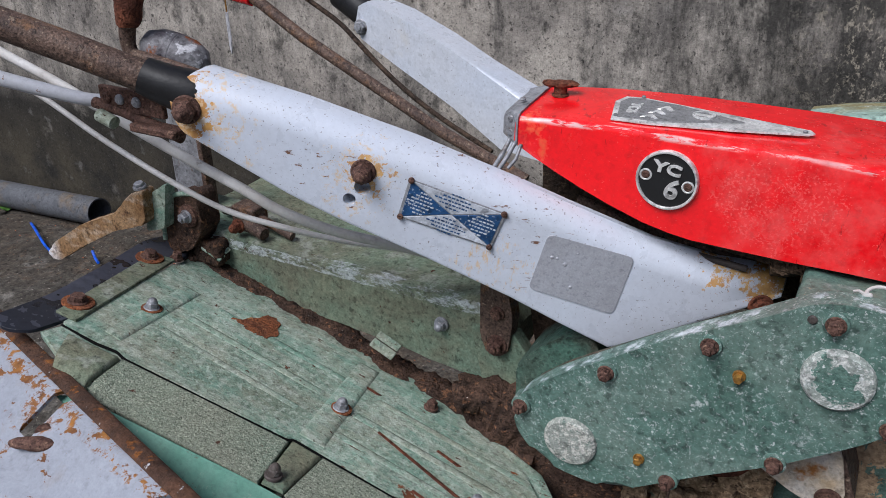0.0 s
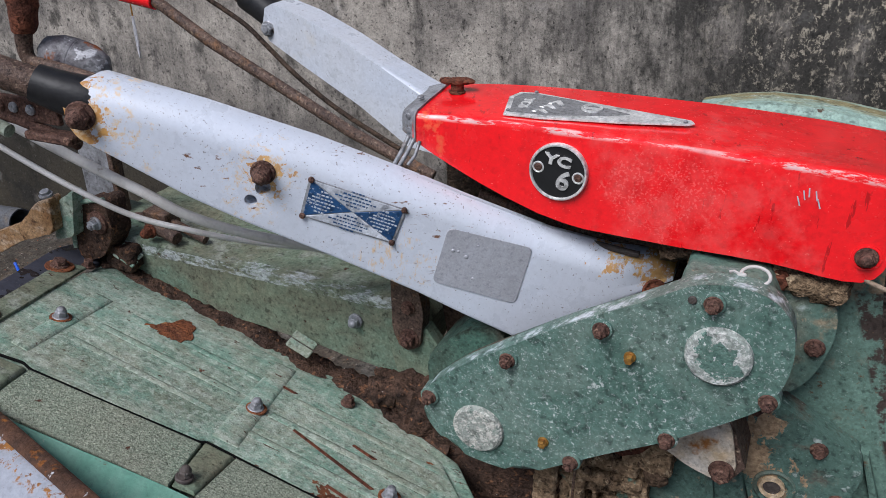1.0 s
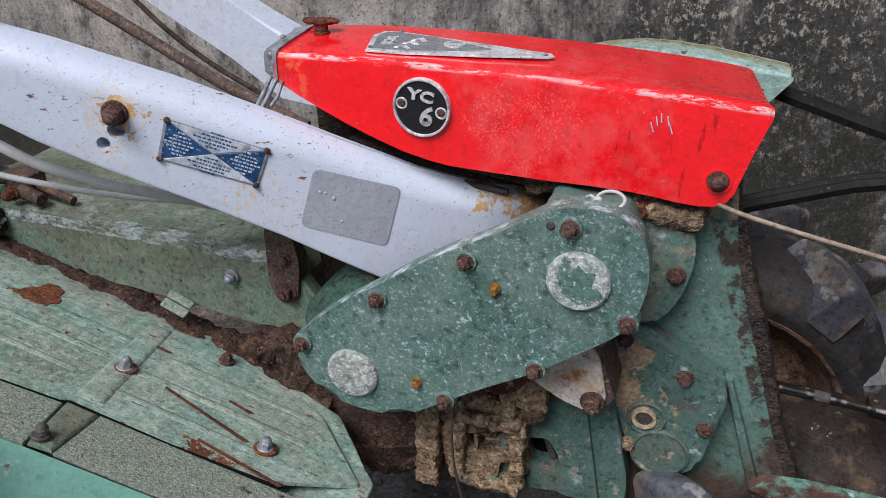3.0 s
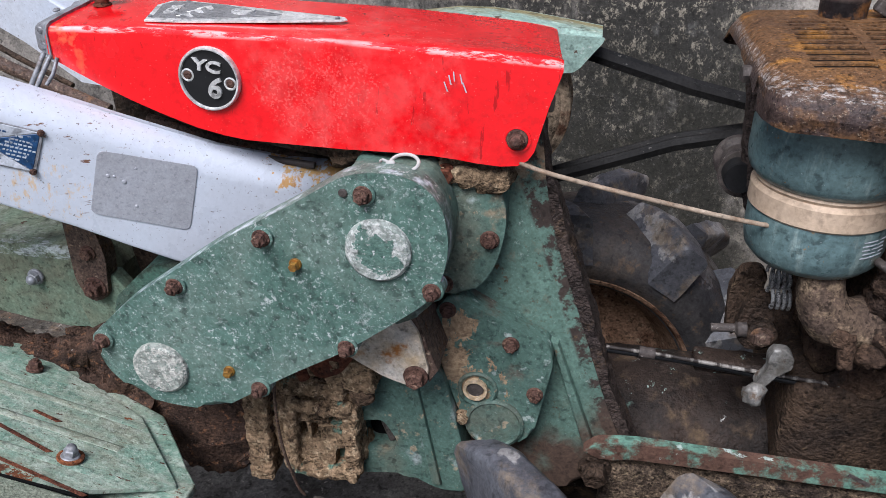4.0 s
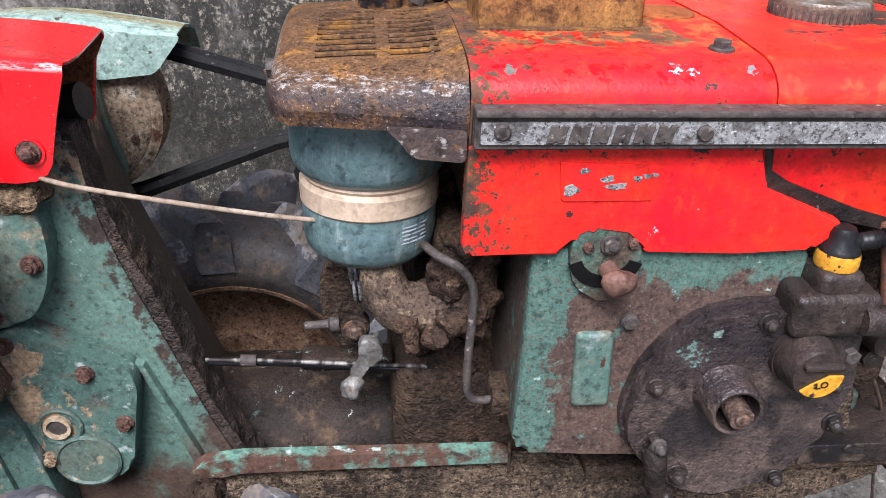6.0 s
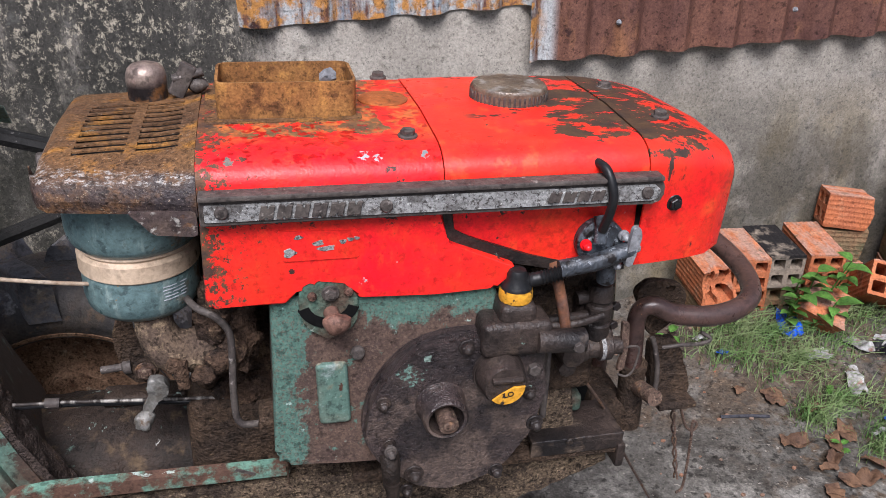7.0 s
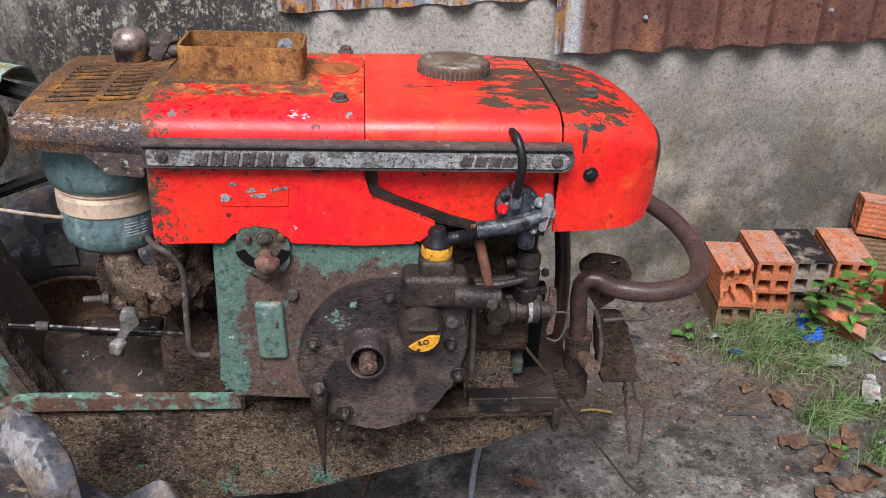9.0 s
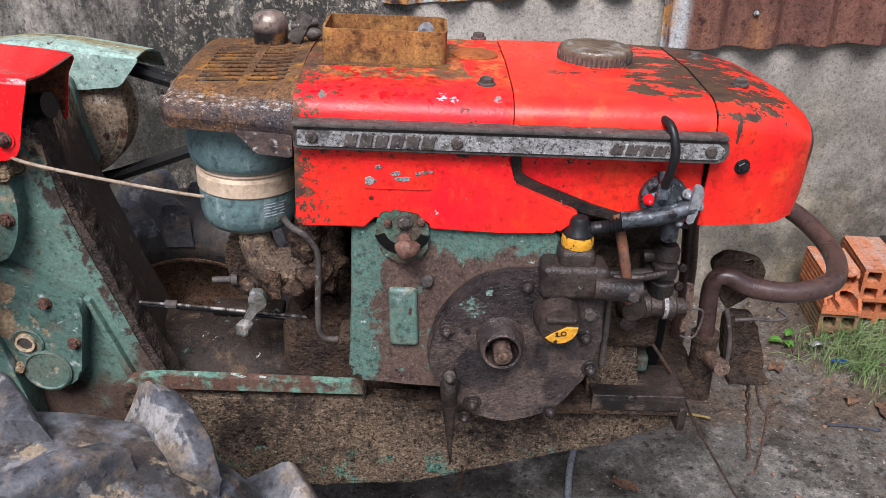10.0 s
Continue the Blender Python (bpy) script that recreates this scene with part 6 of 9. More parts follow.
part("lower_casting", lumpy(dense(prism(fillet([(-0.245, 0.655), (-0.20, 0.70), (-0.16, 0.71), (-0.14, 0.67), (-0.19, 0.62), (-0.245, 0.57)], 0.01), 0.71, 0.80, 0.006, 2), 0.012), 0.001, 50), green_muddy, beam)


def cover_z(x, y):
    return 0.6472 - 0.2526 * x - 0.2437 * y


def cover_panel(pts, lift, thick, off=0.003, size=0.02):
    bm = dense(slab(pts, 0, thick, off, 2), size)
    for v in bm.verts:
        x, y = v.co.x, v.co.y
        z = cover_z(x, y) + lift
        if y < 0.44:
            z -= (0.44 - y) ** 1.3 * 1.6
        v.co.z += z
    return bm


cov = part("tiller_cover", lumpy(cover_panel([(-0.59, 0.428), (-0.42, 0.38), (-0.30, 0.36), (-0.10, 0.42), (-0.12, 0.60), (-0.20, 0.69), (-0.35, 0.735), (-0.62, 0.745), (-0.750, 0.735), (-0.738, 0.69), (-0.686, 0.492), (-0.692, 0.456), (-0.645, 0.440)], -0.012, 0.008, 0.002), 0.0012, 14), cover_green, tractor, "faded green tiller cover with rust scars and dirt")
part("raised_panel", cover_panel(fillet([(-0.690, 0.482), (-0.645, 0.486), (-0.621, 0.4925), (-0.607, 0.489), (-0.51, 0.502), (-0.416, 0.5155), (-0.410, 0.521), (-0.374, 0.522), (-0.30, 0.525), (-0.20, 0.535), (-0.13, 0.585), (-0.215, 0.672), (-0.34, 0.715), (-0.45, 0.712), (-0.64, 0.712), (-0.738, 0.69)], 0.003), -0.0055, 0.0050, 0.0018), cover_green, cov, "raised stamped panel of faded green paint")
part("gritty_strip", cover_panel([(-0.588, 0.421), (-0.480, 0.432), (-0.392, 0.442), (-0.412, 0.5125), (-0.510, 0.4985), (-0.606, 0.4855)], -0.0055, 0.0035, 0.001), grit, cov, "gritty dirt-covered strip")
part("gritty_strip", cover_panel([(-0.365, 0.447), (-0.15, 0.465), (-0.16, 0.531), (-0.30, 0.5215), (-0.374, 0.5185)], -0.0055, 0.0035, 0.001), grit, cov, "gritty dirt-covered strip")
# thin black strip that paints the shadow line under the panel's lapped edge
seam = cover_panel([(-0.690, 0.4795), (-0.645, 0.4835), (-0.621, 0.490), (-0.607, 0.4865), (-0.51, 0.4997), (-0.416, 0.513), (-0.410, 0.5187), (-0.374, 0.5197), (-0.30, 0.5227), (-0.19, 0.533), (-0.19, 0.540), (-0.30, 0.529), (-0.374, 0.526), (-0.414, 0.525), (-0.51, 0.506), (-0.607, 0.493), (-0.621, 0.497), (-0.645, 0.490), (-0.690, 0.486)], -0.0052, 0.0025, 0.0003)
part("lap_seam", seam, shade_black, cov, "black strip standing for the shade under the panel lap")
part("folded_edge", cover_panel([(-0.615, 0.408), (-0.46, 0.380), (-0.34, 0.370), (-0.15, 0.41), (-0.15, 0.463), (-0.392, 0.4395), (-0.480, 0.4295), (-0.590, 0.4185)], -0.0045, 0.002, 0.0005), clean_green, cov, "cleaner green folded edge")
for pts in ([(-0.672, 0.474), (-0.610, 0.4845), (-0.592, 0.422), (-0.640, 0.428)], [(-0.410, 0.5165), (-0.376, 0.5180), (-0.368, 0.449), (-0.390, 0.445)]):
    part("stiffener", cover_panel(pts, -0.0055, 0.0056, 0.0040), beam_green, cov, "pressed stiffening rib")
for pts in ([(-0.455, 0.704), (-0.425, 0.706), (-0.380, 0.530), (-0.412, 0.528)], [(-0.69, 0.66), (-0.662, 0.66), (-0.630, 0.505), (-0.655, 0.505)]):
    part("stiffener", cover_panel(pts, -0.0045, 0.0068, 0.0055), cover_green, cov, "pressed stiffening rib")
for y, l in ((0.555, 0.003), (0.60, 0.0035), (0.645, 0.003)):
    part("pressed_ridge", cover_panel([(-0.395, y), (-0.20, y + 0.004), (-0.20, y + 0.016), (-0.395, y + 0.012)], l - 0.0066, 0.004, 0.0035), cover_green, cov)
    part("pressed_ridge", cover_panel([(-0.63, y), (-0.44, y + 0.004), (-0.44, y + 0.016), (-0.63, y + 0.012)], l - 0.0066, 0.004, 0.0035), cover_green, cov)
SC = [(-0.604, 0.647), (-0.592, 0.662), (-0.588, 0.678), (-0.581, 0.696), (-0.570, 0.694), (-0.559, 0.684), (-0.547, 0.663), (-0.549, 0.648), (-0.562, 0.645), (-0.575, 0.643), (-0.588, 0.648)]
part("rust_scar", cover_panel([(x + 0.0022 * math.sin(i * 5.1), y + 0.0022 * math.cos(i * 3.7)) for i, (x, y) in enumerate(fillet(SC, 0.006, 3))], -0.0002, 0.0012, 0.0004, 0.01), rust_scar_mat, cov, "bare rust where the paint has flaked off")
for x0, y0, x1, y1 in ((-0.36, 0.60, -0.25, 0.575), (-0.30, 0.625, -0.272, 0.622), (-0.285, 0.545, -0.19, 0.535), (-0.44, 0.665, -0.40, 0.664)):
    part("rust_streak", cover_panel([(x0, y0 - 0.002), (x1, y1 - 0.004), (x1 + 0.004, y1), (x0, y0 + 0.002)], -0.0002, 0.001, 0.0004, 0.012), rust_red, cov)
for x, y, mt, kd, r in ((-0.664, 0.581, zinc, "acorn", 0.0085), (-0.409, 0.600, zinc, "acorn", 0.0085), (-0.345, 0.691, rust, "stud", 0.008), (-0.228, 0.574, zinc, "acorn", 0.008), (-0.385, 0.457, dark_rail, "acorn", 0.008), (-0.745, 0.702, rust, "plain", 0.008), (-0.710, 0.520, rust, "plain", 0.0105), (-0.759, 0.670, rust, "plain", 0.0105)):
    bolt(cov, x, y, cover_z(x, y) + (0.002 if r < 0.0102 else 0.0045), mt, r, 0.008, kd, (0.2, 0.2, 1))
    if mt is zinc or r > 0.0102:
        part("washer", turned(lathe([(0.0125 if mt is zinc else 0.018, 0.0), (0.0125 if mt is zinc else 0.018, 0.0018), (0.0110 if mt is zinc else 0.0165, 0.0024), (0.006, 0.0024)], (0, 0, 0), "z", 24), Matrix.Translation((x, y, cover_z(x, y) + (0.0008 if mt is zinc else 0.0026))) @ Vector((0, 0, 1)).rotation_difference(Vector((0.2, 0.2, 1))).to_matrix().to_4x4()), rust_scar_mat, cov, "rusty washer")
part("end_strap", cover_panel([(-0.707, 0.489), (-0.682, 0.493), (-0.742, 0.698), (-0.7675, 0.683)], 0.0005, 0.003, 0.0008), beam_green, cov, "flat green strap bolted across the cover end")
bl = part("rear_blade", cover_panel(fillet([(-0.732, 0.430), (-0.705, 0.432), (-0.690, 0.445), (-0.692, 0.489), (-0.752, 0.690), (-0.745, 0.725), (-0.770, 0.742), (-0.807, 0.742), (-0.803, 0.70), (-0.772, 0.61), (-0.742, 0.51)], 0.012, 3), -0.0035, 0.004, 0.0012), flap_rubber, cov, "black rubber flap with water drops")
gd = []
for i, (x, y, z) in enumerate(((-0.86, 0.487, 0.69), (-0.637, 0.424, 0.69), (-0.399, 0.358, 0.69))):
    nx, ny = 0.25, 0.968
    gd.append([(x, y, z), (x - 0.01, y - 0.012, z + 0.002), (x - 0.03, y - 0.07, z - 0.03), (x - 0.032, y - 0.085, z - 0.025), (x - 0.036, y - 0.10, z - 0.04), (x - 0.07, y - 0.24, z - 0.16)])
guard2 = part("side_guard", loft(gd, False), white_rust, tractor, "white side guard plate rusting at the edges")
md = guard2.modifiers.new("thick", "SOLIDIFY")
md.thickness = 0.004
baked(guard2)
carve(guard2, turned(box(-0.011, 0.011, -0.030, 0.030, -0.06, 0.06, 0.004, 2), Matrix.Translation((-0.596, 0.388, 0.665)) @ Matrix.Rotation(radians(-14), 4, "Z")))
lip = tube([(-0.86, 0.489, 0.692), (-0.637, 0.426, 0.692), (-0.399, 0.360, 0.692), (-0.33, 0.34, 0.69)], 0.0085, 12, 4)
for v in lip.verts:
    v.co.z = 0.692 + (v.co.z - 0.692) * 0.35
part("rolled_edge", lip, edge_rust, guard2, "rust-brown rolled edge")
for x in (-0.65, -0.50):
    part("pressed_rib", tube([(x, 0.395, 0.676), (x - 0.004, 0.36, 0.652), (x - 0.02, 0.25, 0.565)], 0.006, 10, 4), white_rust, guard2)
part("tie_knob", merge(tube([(-0.590, 0.392, 0.664), (-0.581, 0.366, 0.675)], 0.010, 14), turned(blob((0, 0, 0), (0.024, 0.008, 0.006), 0.3, 60, 3), Matrix.Translation((-0.578, 0.352, 0.676)) @ Matrix.Rotation(radians(25), 4, "Z"))), rust, guard2, "rusted wing nut")
def crust(pts, r, amp, scale, seed, n=14):
    """A bank of caked mud along a line."""
    return lumpy(lumpy(tube(pts, r, 16, n), amp, scale, seed), amp * 0.35, scale * 3, seed + 5)


mud = crust([(-0.765, 0.735, 0.664), (-0.72, 0.742, 0.650), (-0.60, 0.744, 0.616), (-0.48, 0.742, 0.583), (-0.38, 0.738, 0.553), (-0.30, 0.732, 0.540), (-0.22, 0.725, 0.53)], lambda t: 0.013 + 0.014 * t, 0.011, 34, 1.0)
for v in mud.verts:
    zc = 0.648 - 0.236 * (v.co.x + 0.72)
    v.co.z = zc - 0.006 + (v.co.z - zc) * 0.55
mud = lumpy(dense(mud, 0.006), 0.0025, 150, 8.0)
part("mud_ridge", mud, rust_mud, cov, "brown mud and rust packed along the joint", 70)
bank = lumpy(lumpy(dense(prism([(-0.33, 0.59), (-0.25, 0.60), (-0.20, 0.615), (-0.13, 0.605), (-0.08, 0.61), (-0.075, 0.53), (-0.10, 0.455), (-0.18, 0.43), (-0.25, 0.50)], 0.705, 0.78, 0.012, 2), 0.006), 0.010, 26, 4.0), 0.005, 95, 2.0)
part("mud_bank", bank, rust_mud, cov, "damp dark mud banked under the chain case", 70)
part("rust_block", lumpy(lumpy(dense(box(-0.735, -0.690, 0.725, 0.752, 0.655, 0.690, 0.004), 0.006), 0.004, 50), 0.002, 130), rust_mud, cov, "rusted block under the clip", 60)
for x, y in ((-0.43, 0.728), (-0.703, 0.735)):
    c = part("spring_clip", turned(merge(box(-0.017, 0.017, -0.012, 0.0, 0, 0.004, 0.001, 1), box(-0.017, 0.017, 0.001, 0.011, 0.003, 0.007, 0.001, 1)), Matrix.Translation((x, y, cover_z(x, y) + 0.028)) @ Matrix.Rotation(radians(22), 4, "Y") @ Matrix.Rotation(radians(20), 4, "X")), cover_green, cov, "small green clip plate")
# hinge, wedge lever and post at the tiller's rear
HP = fillet([(-0.765, 0.743), (-0.741, 0.756), (-0.705, 0.763), (-0.700, 0.715), (-0.726, 0.678), (-0.760, 0.664), (-0.776, 0.681)], 0.010, 4)
hg = part("rear_hinge", lumpy(lumpy(dense(prism(HP, 0.715, 0.75, 0.004), 0.008), 0.002, 50), 0.0012, 130), rust_mud, tractor, "brown rusted hinge casting", 50)
part("hinge_rim", tube([(-0.773, 0.714, 0.684), (-0.770, 0.714, 0.715), (-0.765, 0.714, 0.741), (-0.742, 0.714, 0.756), (-0.706, 0.716, 0.764)], 0.0034, 12, 5), cover_green, hg, "green painted rim of the hinge plate")
part("bolt_seat", lathe([(0.016, 0.716), (0.0155, 0.711), (0.012, 0.709), (0.001, 0.709)], (-0.722, 0, 0.730), "y", 28), rust, hg)
bolt(hg, -0.7204, 0.709, 0.7314, zinc, 0.0085, 0.009, "stud")
part("hinge_cheek", lumpy(dense(prism(fillet([(-0.7754, 0.7548), (-0.737, 0.7786), (-0.7535, 0.710), (-0.7886, 0.700)], 0.005), 0.698, 0.715, 0.003), 0.01), 0.0008, 60), cover_green, hg, "green painted cheek")
LV = [(-0.764, 0.771), (-0.790, 0.759), (-0.827, 0.7235), (-0.9036, 0.690), (-0.971, 0.6475), (-0.996, 0.623), (-0.976, 0.614), (-0.9016, 0.659), (-0.834, 0.6965), (-0.800, 0.708), (-0.768, 0.7215)]
part("locking_lever", lumpy(dense(prism(fillet(LV, 0.008, 3), 0.682, 0.702, 0.005, 3), 0.008), 0.0010, 70), bronze, hg, "bronze-brown flat locking lever with a bare metal tip", 60)
bolt(hg, -0.776, 0.690, 0.770, zinc, 0.008, 0.005, "plain", (0, -0.2, 1))
post = part("depth_post", box(-0.832, -0.771, 0.80, 0.814, 0.66, 0.86, 0.004), zinc, tractor, "grey galvanised square post with rusty edges")
part("post_edge", box(-0.775, -0.766, 0.797, 0.816, 0.66, 0.86, 0.002), rust_tube, post)
part("rusted_linkage", turned(merge(tube([(-0.66, 0.79, 0.705), (-0.60, 0.78, 0.715), (-0.53, 0.775, 0.70)], 0.006, 12, 4), box(-0.625, -0.585, 0.765, 0.795, 0.690, 0.730, 0.003), tube([(-0.595, 0.76, 0.712), (-0.560, 0.755, 0.705)], 0.009, 8)), Matrix.Translation((-0.071, 0, 0))), rust_tube, tractor, "rusted linkage on the beam", 60)
bolt(beam, -0.671, 0.75, 0.711, rust_red, 0.009, 0.010, "acorn")
# muddy backing added so the gap under the hood looks dark
part("gap_backing", lumpy(dense(box(-0.262, 0.02, 0.800, 0.815, 0.735, 0.889, 0.004), 0.02), 0.004, 30), cast_mud, tractor, "rusty dark backing added to shade the gap under the hood")
# steel catch and ropes in the gap between hood and arm
ct = part("hood_catch", merge(tube([(-0.262, 0.712, 0.912), (-0.266, 0.702, 0.898), (-0.273, 0.698, 0.884)], 0.0022, 10), tube([(-0.256, 0.712, 0.910), (-0.260, 0.702, 0.897), (-0.268, 0.698, 0.882)], 0.0022, 10), tube([(-0.250, 0.712, 0.908), (-0.252, 0.704, 0.895), (-0.258, 0.700, 0.886)], 0.0018, 10)), zinc, tractor, "bent steel wire catch under the hood")
part("gap_rod", tube([(-0.24, 0.745, 0.893), (-0.19, 0.745, 0.866), (-0.12, 0.748, 0.842), (-0.06, 0.75, 0.829), (0.0, 0.75, 0.822)], 0.006, 12, 4), cast_mud, tractor, "dirty rod in the gap under the hood")
part("gap_rod", tube([(-0.22, 0.765, 0.870), (-0.15, 0.765, 0.846), (-0.05, 0.765, 0.824)], 0.008, 12, 4), rust_tube, tractor, "dirty rod in the gap under the hood")

# -- wheels --
def wheel(cx, y0, y1, cz, flip, R):
    w = y1 - y0
    ym = (y0 + y1) / 2
    prof = [(0.165, y0 + 0.02), (0.19, y0 + 0.006), (R - 0.051, y0 + 0.004), (R - 0.024, y0 + 0.014), (R - 0.006, y0 + 0.035), (R, ym - 0.03), (R, ym + 0.03), (R - 0.006, y1 - 0.035), (R - 0.024, y1 - 0.014), (R - 0.051, y1 - 0.004), (0.19, y1 - 0.006), (0.165, y1 - 0.02)]
    wh = part("wheel", lathe([(0.03, ym - 0.03), (0.06, ym - 0.03), (0.07, ym - 0.012), (0.13, ym - 0.012), (0.150, ym - 0.05), (0.172, y0 + 0.012), (0.178, y0 + 0.010), (0.178, y0 + 0.03), (0.178, y1 - 0.03), (0.178, y1 - 0.010), (0.172, y1 - 0.012), (0.150, ym + 0.05), (0.13, ym + 0.012), (0.07, ym + 0.012), (0.03, ym + 0.03)], (cx, 0, cz), "y", 48), rim_mat, tractor, "rusted steel wheel rim coated in dust")
    ty = part("tyre", lathe(prof, (cx, 0, cz), "y", 72, False), rubber, wh, "worn lugged tractor tyre with dried mud")
    n = 10
    for s in (0, 1):
        for i in range(n):
            a0 = 2 * math.pi * (i + 0.5 * s) / n
            sweep = 0.26
            rings = []
            for t in (0.0, 0.35, 0.75, 1.0):
                y = (ym - 0.008 + (y0 + 0.0 - ym + 0.008) * t) if s == 0 else (ym + 0.008 + (y1 - ym - 0.008) * t)
                a = a0 + sweep * t * (1 if flip else -1)
                lo = R - 0.012 if t < 0.7 else (R - 0.02 if t < 0.9 else R - 0.05)
                hi = R + 0.036 - (0.008 if t > 0.9 else 0) - 0.010 * (t == 0)
                hw, tw = 0.125 - 0.010 * t, 0.066 + 0.012 * t
                ring = []
                for da, rr in ((-hw, lo), (-tw, hi - 0.010), (-tw * 0.84, hi - 0.003), (-tw * 0.6, hi), (tw * 0.6, hi), (tw * 0.84, hi - 0.003), (tw, hi - 0.010), (hw, lo)):
                    q = a + da
                    ring.append((cx + rr * math.cos(q), y, cz + rr * math.sin(q)))
                rings.append(ring)
            part("lug", lumpy(dense(loft(rings), 0.02), 0.0018, 30, i * 1.7 + s), lug_rubber, wh, angle=45)
    return wh


wheel(0.235, 0.405, 0.600, 0.325, True, 0.286)
wheel(0.235, 1.105, 1.30, 0.325, False, 0.257)
part("axle", tube([(0.235, 0.50, 0.325), (0.235, 1.25, 0.325)], 0.03, 20), cast_mud, tractor)

# -- chassis rails --
CH = [(0.27, 0.497), (0.50, 0.500), (0.66, 0.502), (0.97, 0.522), (0.985, 0.47), (0.90, 0.436), (0.784, 0.404), (0.640, 0.358), (0.472, 0.345), (0.27, 0.375)]
ch = part("chassis_rail", lumpy(dense(prism(CH, 0.734, 0.76, 0.004, 2), 0.010), 0.0022, 60), sand_mud, tractor, "chassis rail caked in sandy dried mud", 60)
part("chassis_rail", lumpy(dense(prism([(0.58, 0.50), *CH[2:8], (0.58, 0.385)], 0.98, 1.01, 0.004, 2), 0.02), 0.0022, 60), sand_mud, tractor, "chassis rail caked in sandy dried mud", 60)
part("rail_ledge", lumpy(dense(box(0.64, 0.985, 0.705, 0.76, 0.508, 0.524, 0.003), 0.010), 0.0018, 70), cast_mud, ch, "muddy ledge the engine sits on", 60)
part("rail_upright", lumpy(dense(prism([(0.860, 0.52), (0.845, 0.615), (0.914, 0.618), (0.928, 0.54), (0.928, 0.52)], 0.728, 0.77, 0.004), 0.012), 0.0025, 60), sand_mud, ch, angle=60)
part("rail_end", box(0.978, 0.990, 0.70, 0.77, 0.488, 0.524, 0.003), oily, ch)
part("oil_pan", lumpy(dense(box(0.45, 0.95, 0.775, 0.97, 0.47, 0.60, 0.02, 3), 0.03), 0.004, 25), cast_mud, tractor, "muddy engine base")
bar = part("tie_bar", prism(fillet([(0.246, 0.517), (0.262, 0.532), (0.30, 0.536), (0.556, 0.531), (0.568, 0.523), (0.566, 0.513), (0.30, 0.516), (0.27, 0.510)], 0.005, 2), 0.728, 0.742, 0.002), material("green_bar_chipped_and_muddy", (0.16, 0.30, 0.23), 0.55, second=(0.12, 0.23, 0.18), layers=(dict(c=(0.11, 0.062, 0.045), s=18, lo=0.42, hi=0.50, r=0.9, d=9, rg=0.7, h=0.4), dict(c=(0.42, 0.50, 0.46), s=40, lo=0.64, hi=0.68, r=0.7)), bump=0.3), tractor, "green tie bar, paint chipped and muddy")
bolt(bar, 0.262, 0.735, 0.492, cast_mud, 0.016, 0.018, "plain", (0, -1, -0.15), "thick muddy bolt")
part("bar_slot", turned(box(-0.012, 0.012, 0.7268, 0.7285, -0.0022, 0.0022, 0.0005, 1), Matrix.Translation((0.515, 0, 0.5275)) @ Matrix.Rotation(radians(25), 4, "Y")), dark_rail, bar)
part("strap_band", tube([(0.563, 0.724, 0.545), (0.564, 0.722, 0.525), (0.565, 0.724, 0.505)], 0.0016, 8), cast_mud, tractor)
hs = part("main_housing", lumpy(lumpy(dense(tube([(0.18, 0.902, 0.419), (0.38, 0.902, 0.419), (0.60, 0.902, 0.419)], 0.100, 40), 0.012), 0.003, 30, 3.0), 0.0012, 110), oily_green, tractor, "dark grease-covered round main housing", 60)
part("housing_flange", lumpy(dense(box(0.355, 0.45, 0.80, 0.83, 0.583, 0.598, 0.004), 0.008), 0.0015, 70), oily_green, hs, "greasy flange with flaking green paint", 60)
lk = part("shift_rod", tube([(0.262, 0.79, 0.610), (0.32, 0.79, 0.607), (0.42, 0.788, 0.600), (0.56, 0.785, 0.592)], 0.0022, 12), linkage, tractor, "partly bare steel linkage rod")
part("rod_collar", tube([(0.296, 0.79, 0.608), (0.312, 0.79, 0.6072)], 0.0062, 14), dark_rail, lk)
part("lower_cable", tube([(0.262, 0.794, 0.604), (0.34, 0.794, 0.600), (0.44, 0.793, 0.591), (0.56, 0.79, 0.584)], 0.0034, 12, 4), black, lk, "black sheathed cable")
yk = part("shift_lever", lumpy(dense(merge(prism(fillet([(0.418, 0.652), (0.432, 0.65), (0.439, 0.638), (0.435, 0.626), (0.425, 0.622), (0.414, 0.604), (0.405, 0.607), (0.415, 0.628), (0.414, 0.642)], 0.004), 0.754, 0.766, 0.003), blob((0.405, 0.752, 0.600), (0.0105, 0.008, 0.0110), 0.7, 60, 3), blob((0.409, 0.752, 0.590), (0.006, 0.006, 0.007), 0.6, 70, 3)), 0.005), 0.0010, 120), greased_steel, tractor, "pale greased steel lever with a lump of old grease", 55)
cg = part("clutch_arm", lumpy(dense(merge(prism(fillet([(0.376, 0.684), (0.384, 0.706), (0.398, 0.714), (0.41, 0.706), (0.408, 0.684), (0.397, 0.649), (0.392, 0.63), (0.38, 0.632)], 0.008, 4), 0.806, 0.818, 0.004), prism(fillet([(0.385, 0.653), (0.391, 0.683), (0.401, 0.694), (0.414, 0.691), (0.419, 0.677), (0.416, 0.665), (0.427, 0.649), (0.422, 0.631), (0.407, 0.623), (0.391, 0.633)], 0.007, 4), 0.788, 0.799, 0.003)), 0.008), 0.0012, 80), cast_mud, tractor, "muddy pair of clutch arm plates", 55)
part("pivot_washer", lathe([(0.015, 0.789), (0.0152, 0.786), (0.0125, 0.7845), (0.004, 0.784)], (0.411, 0, 0.645), "y", 28), cast_mud, cg)
bolt(cg, 0.411, 0.785, 0.645, rust_tube, 0.0105, 0.006, "stud")
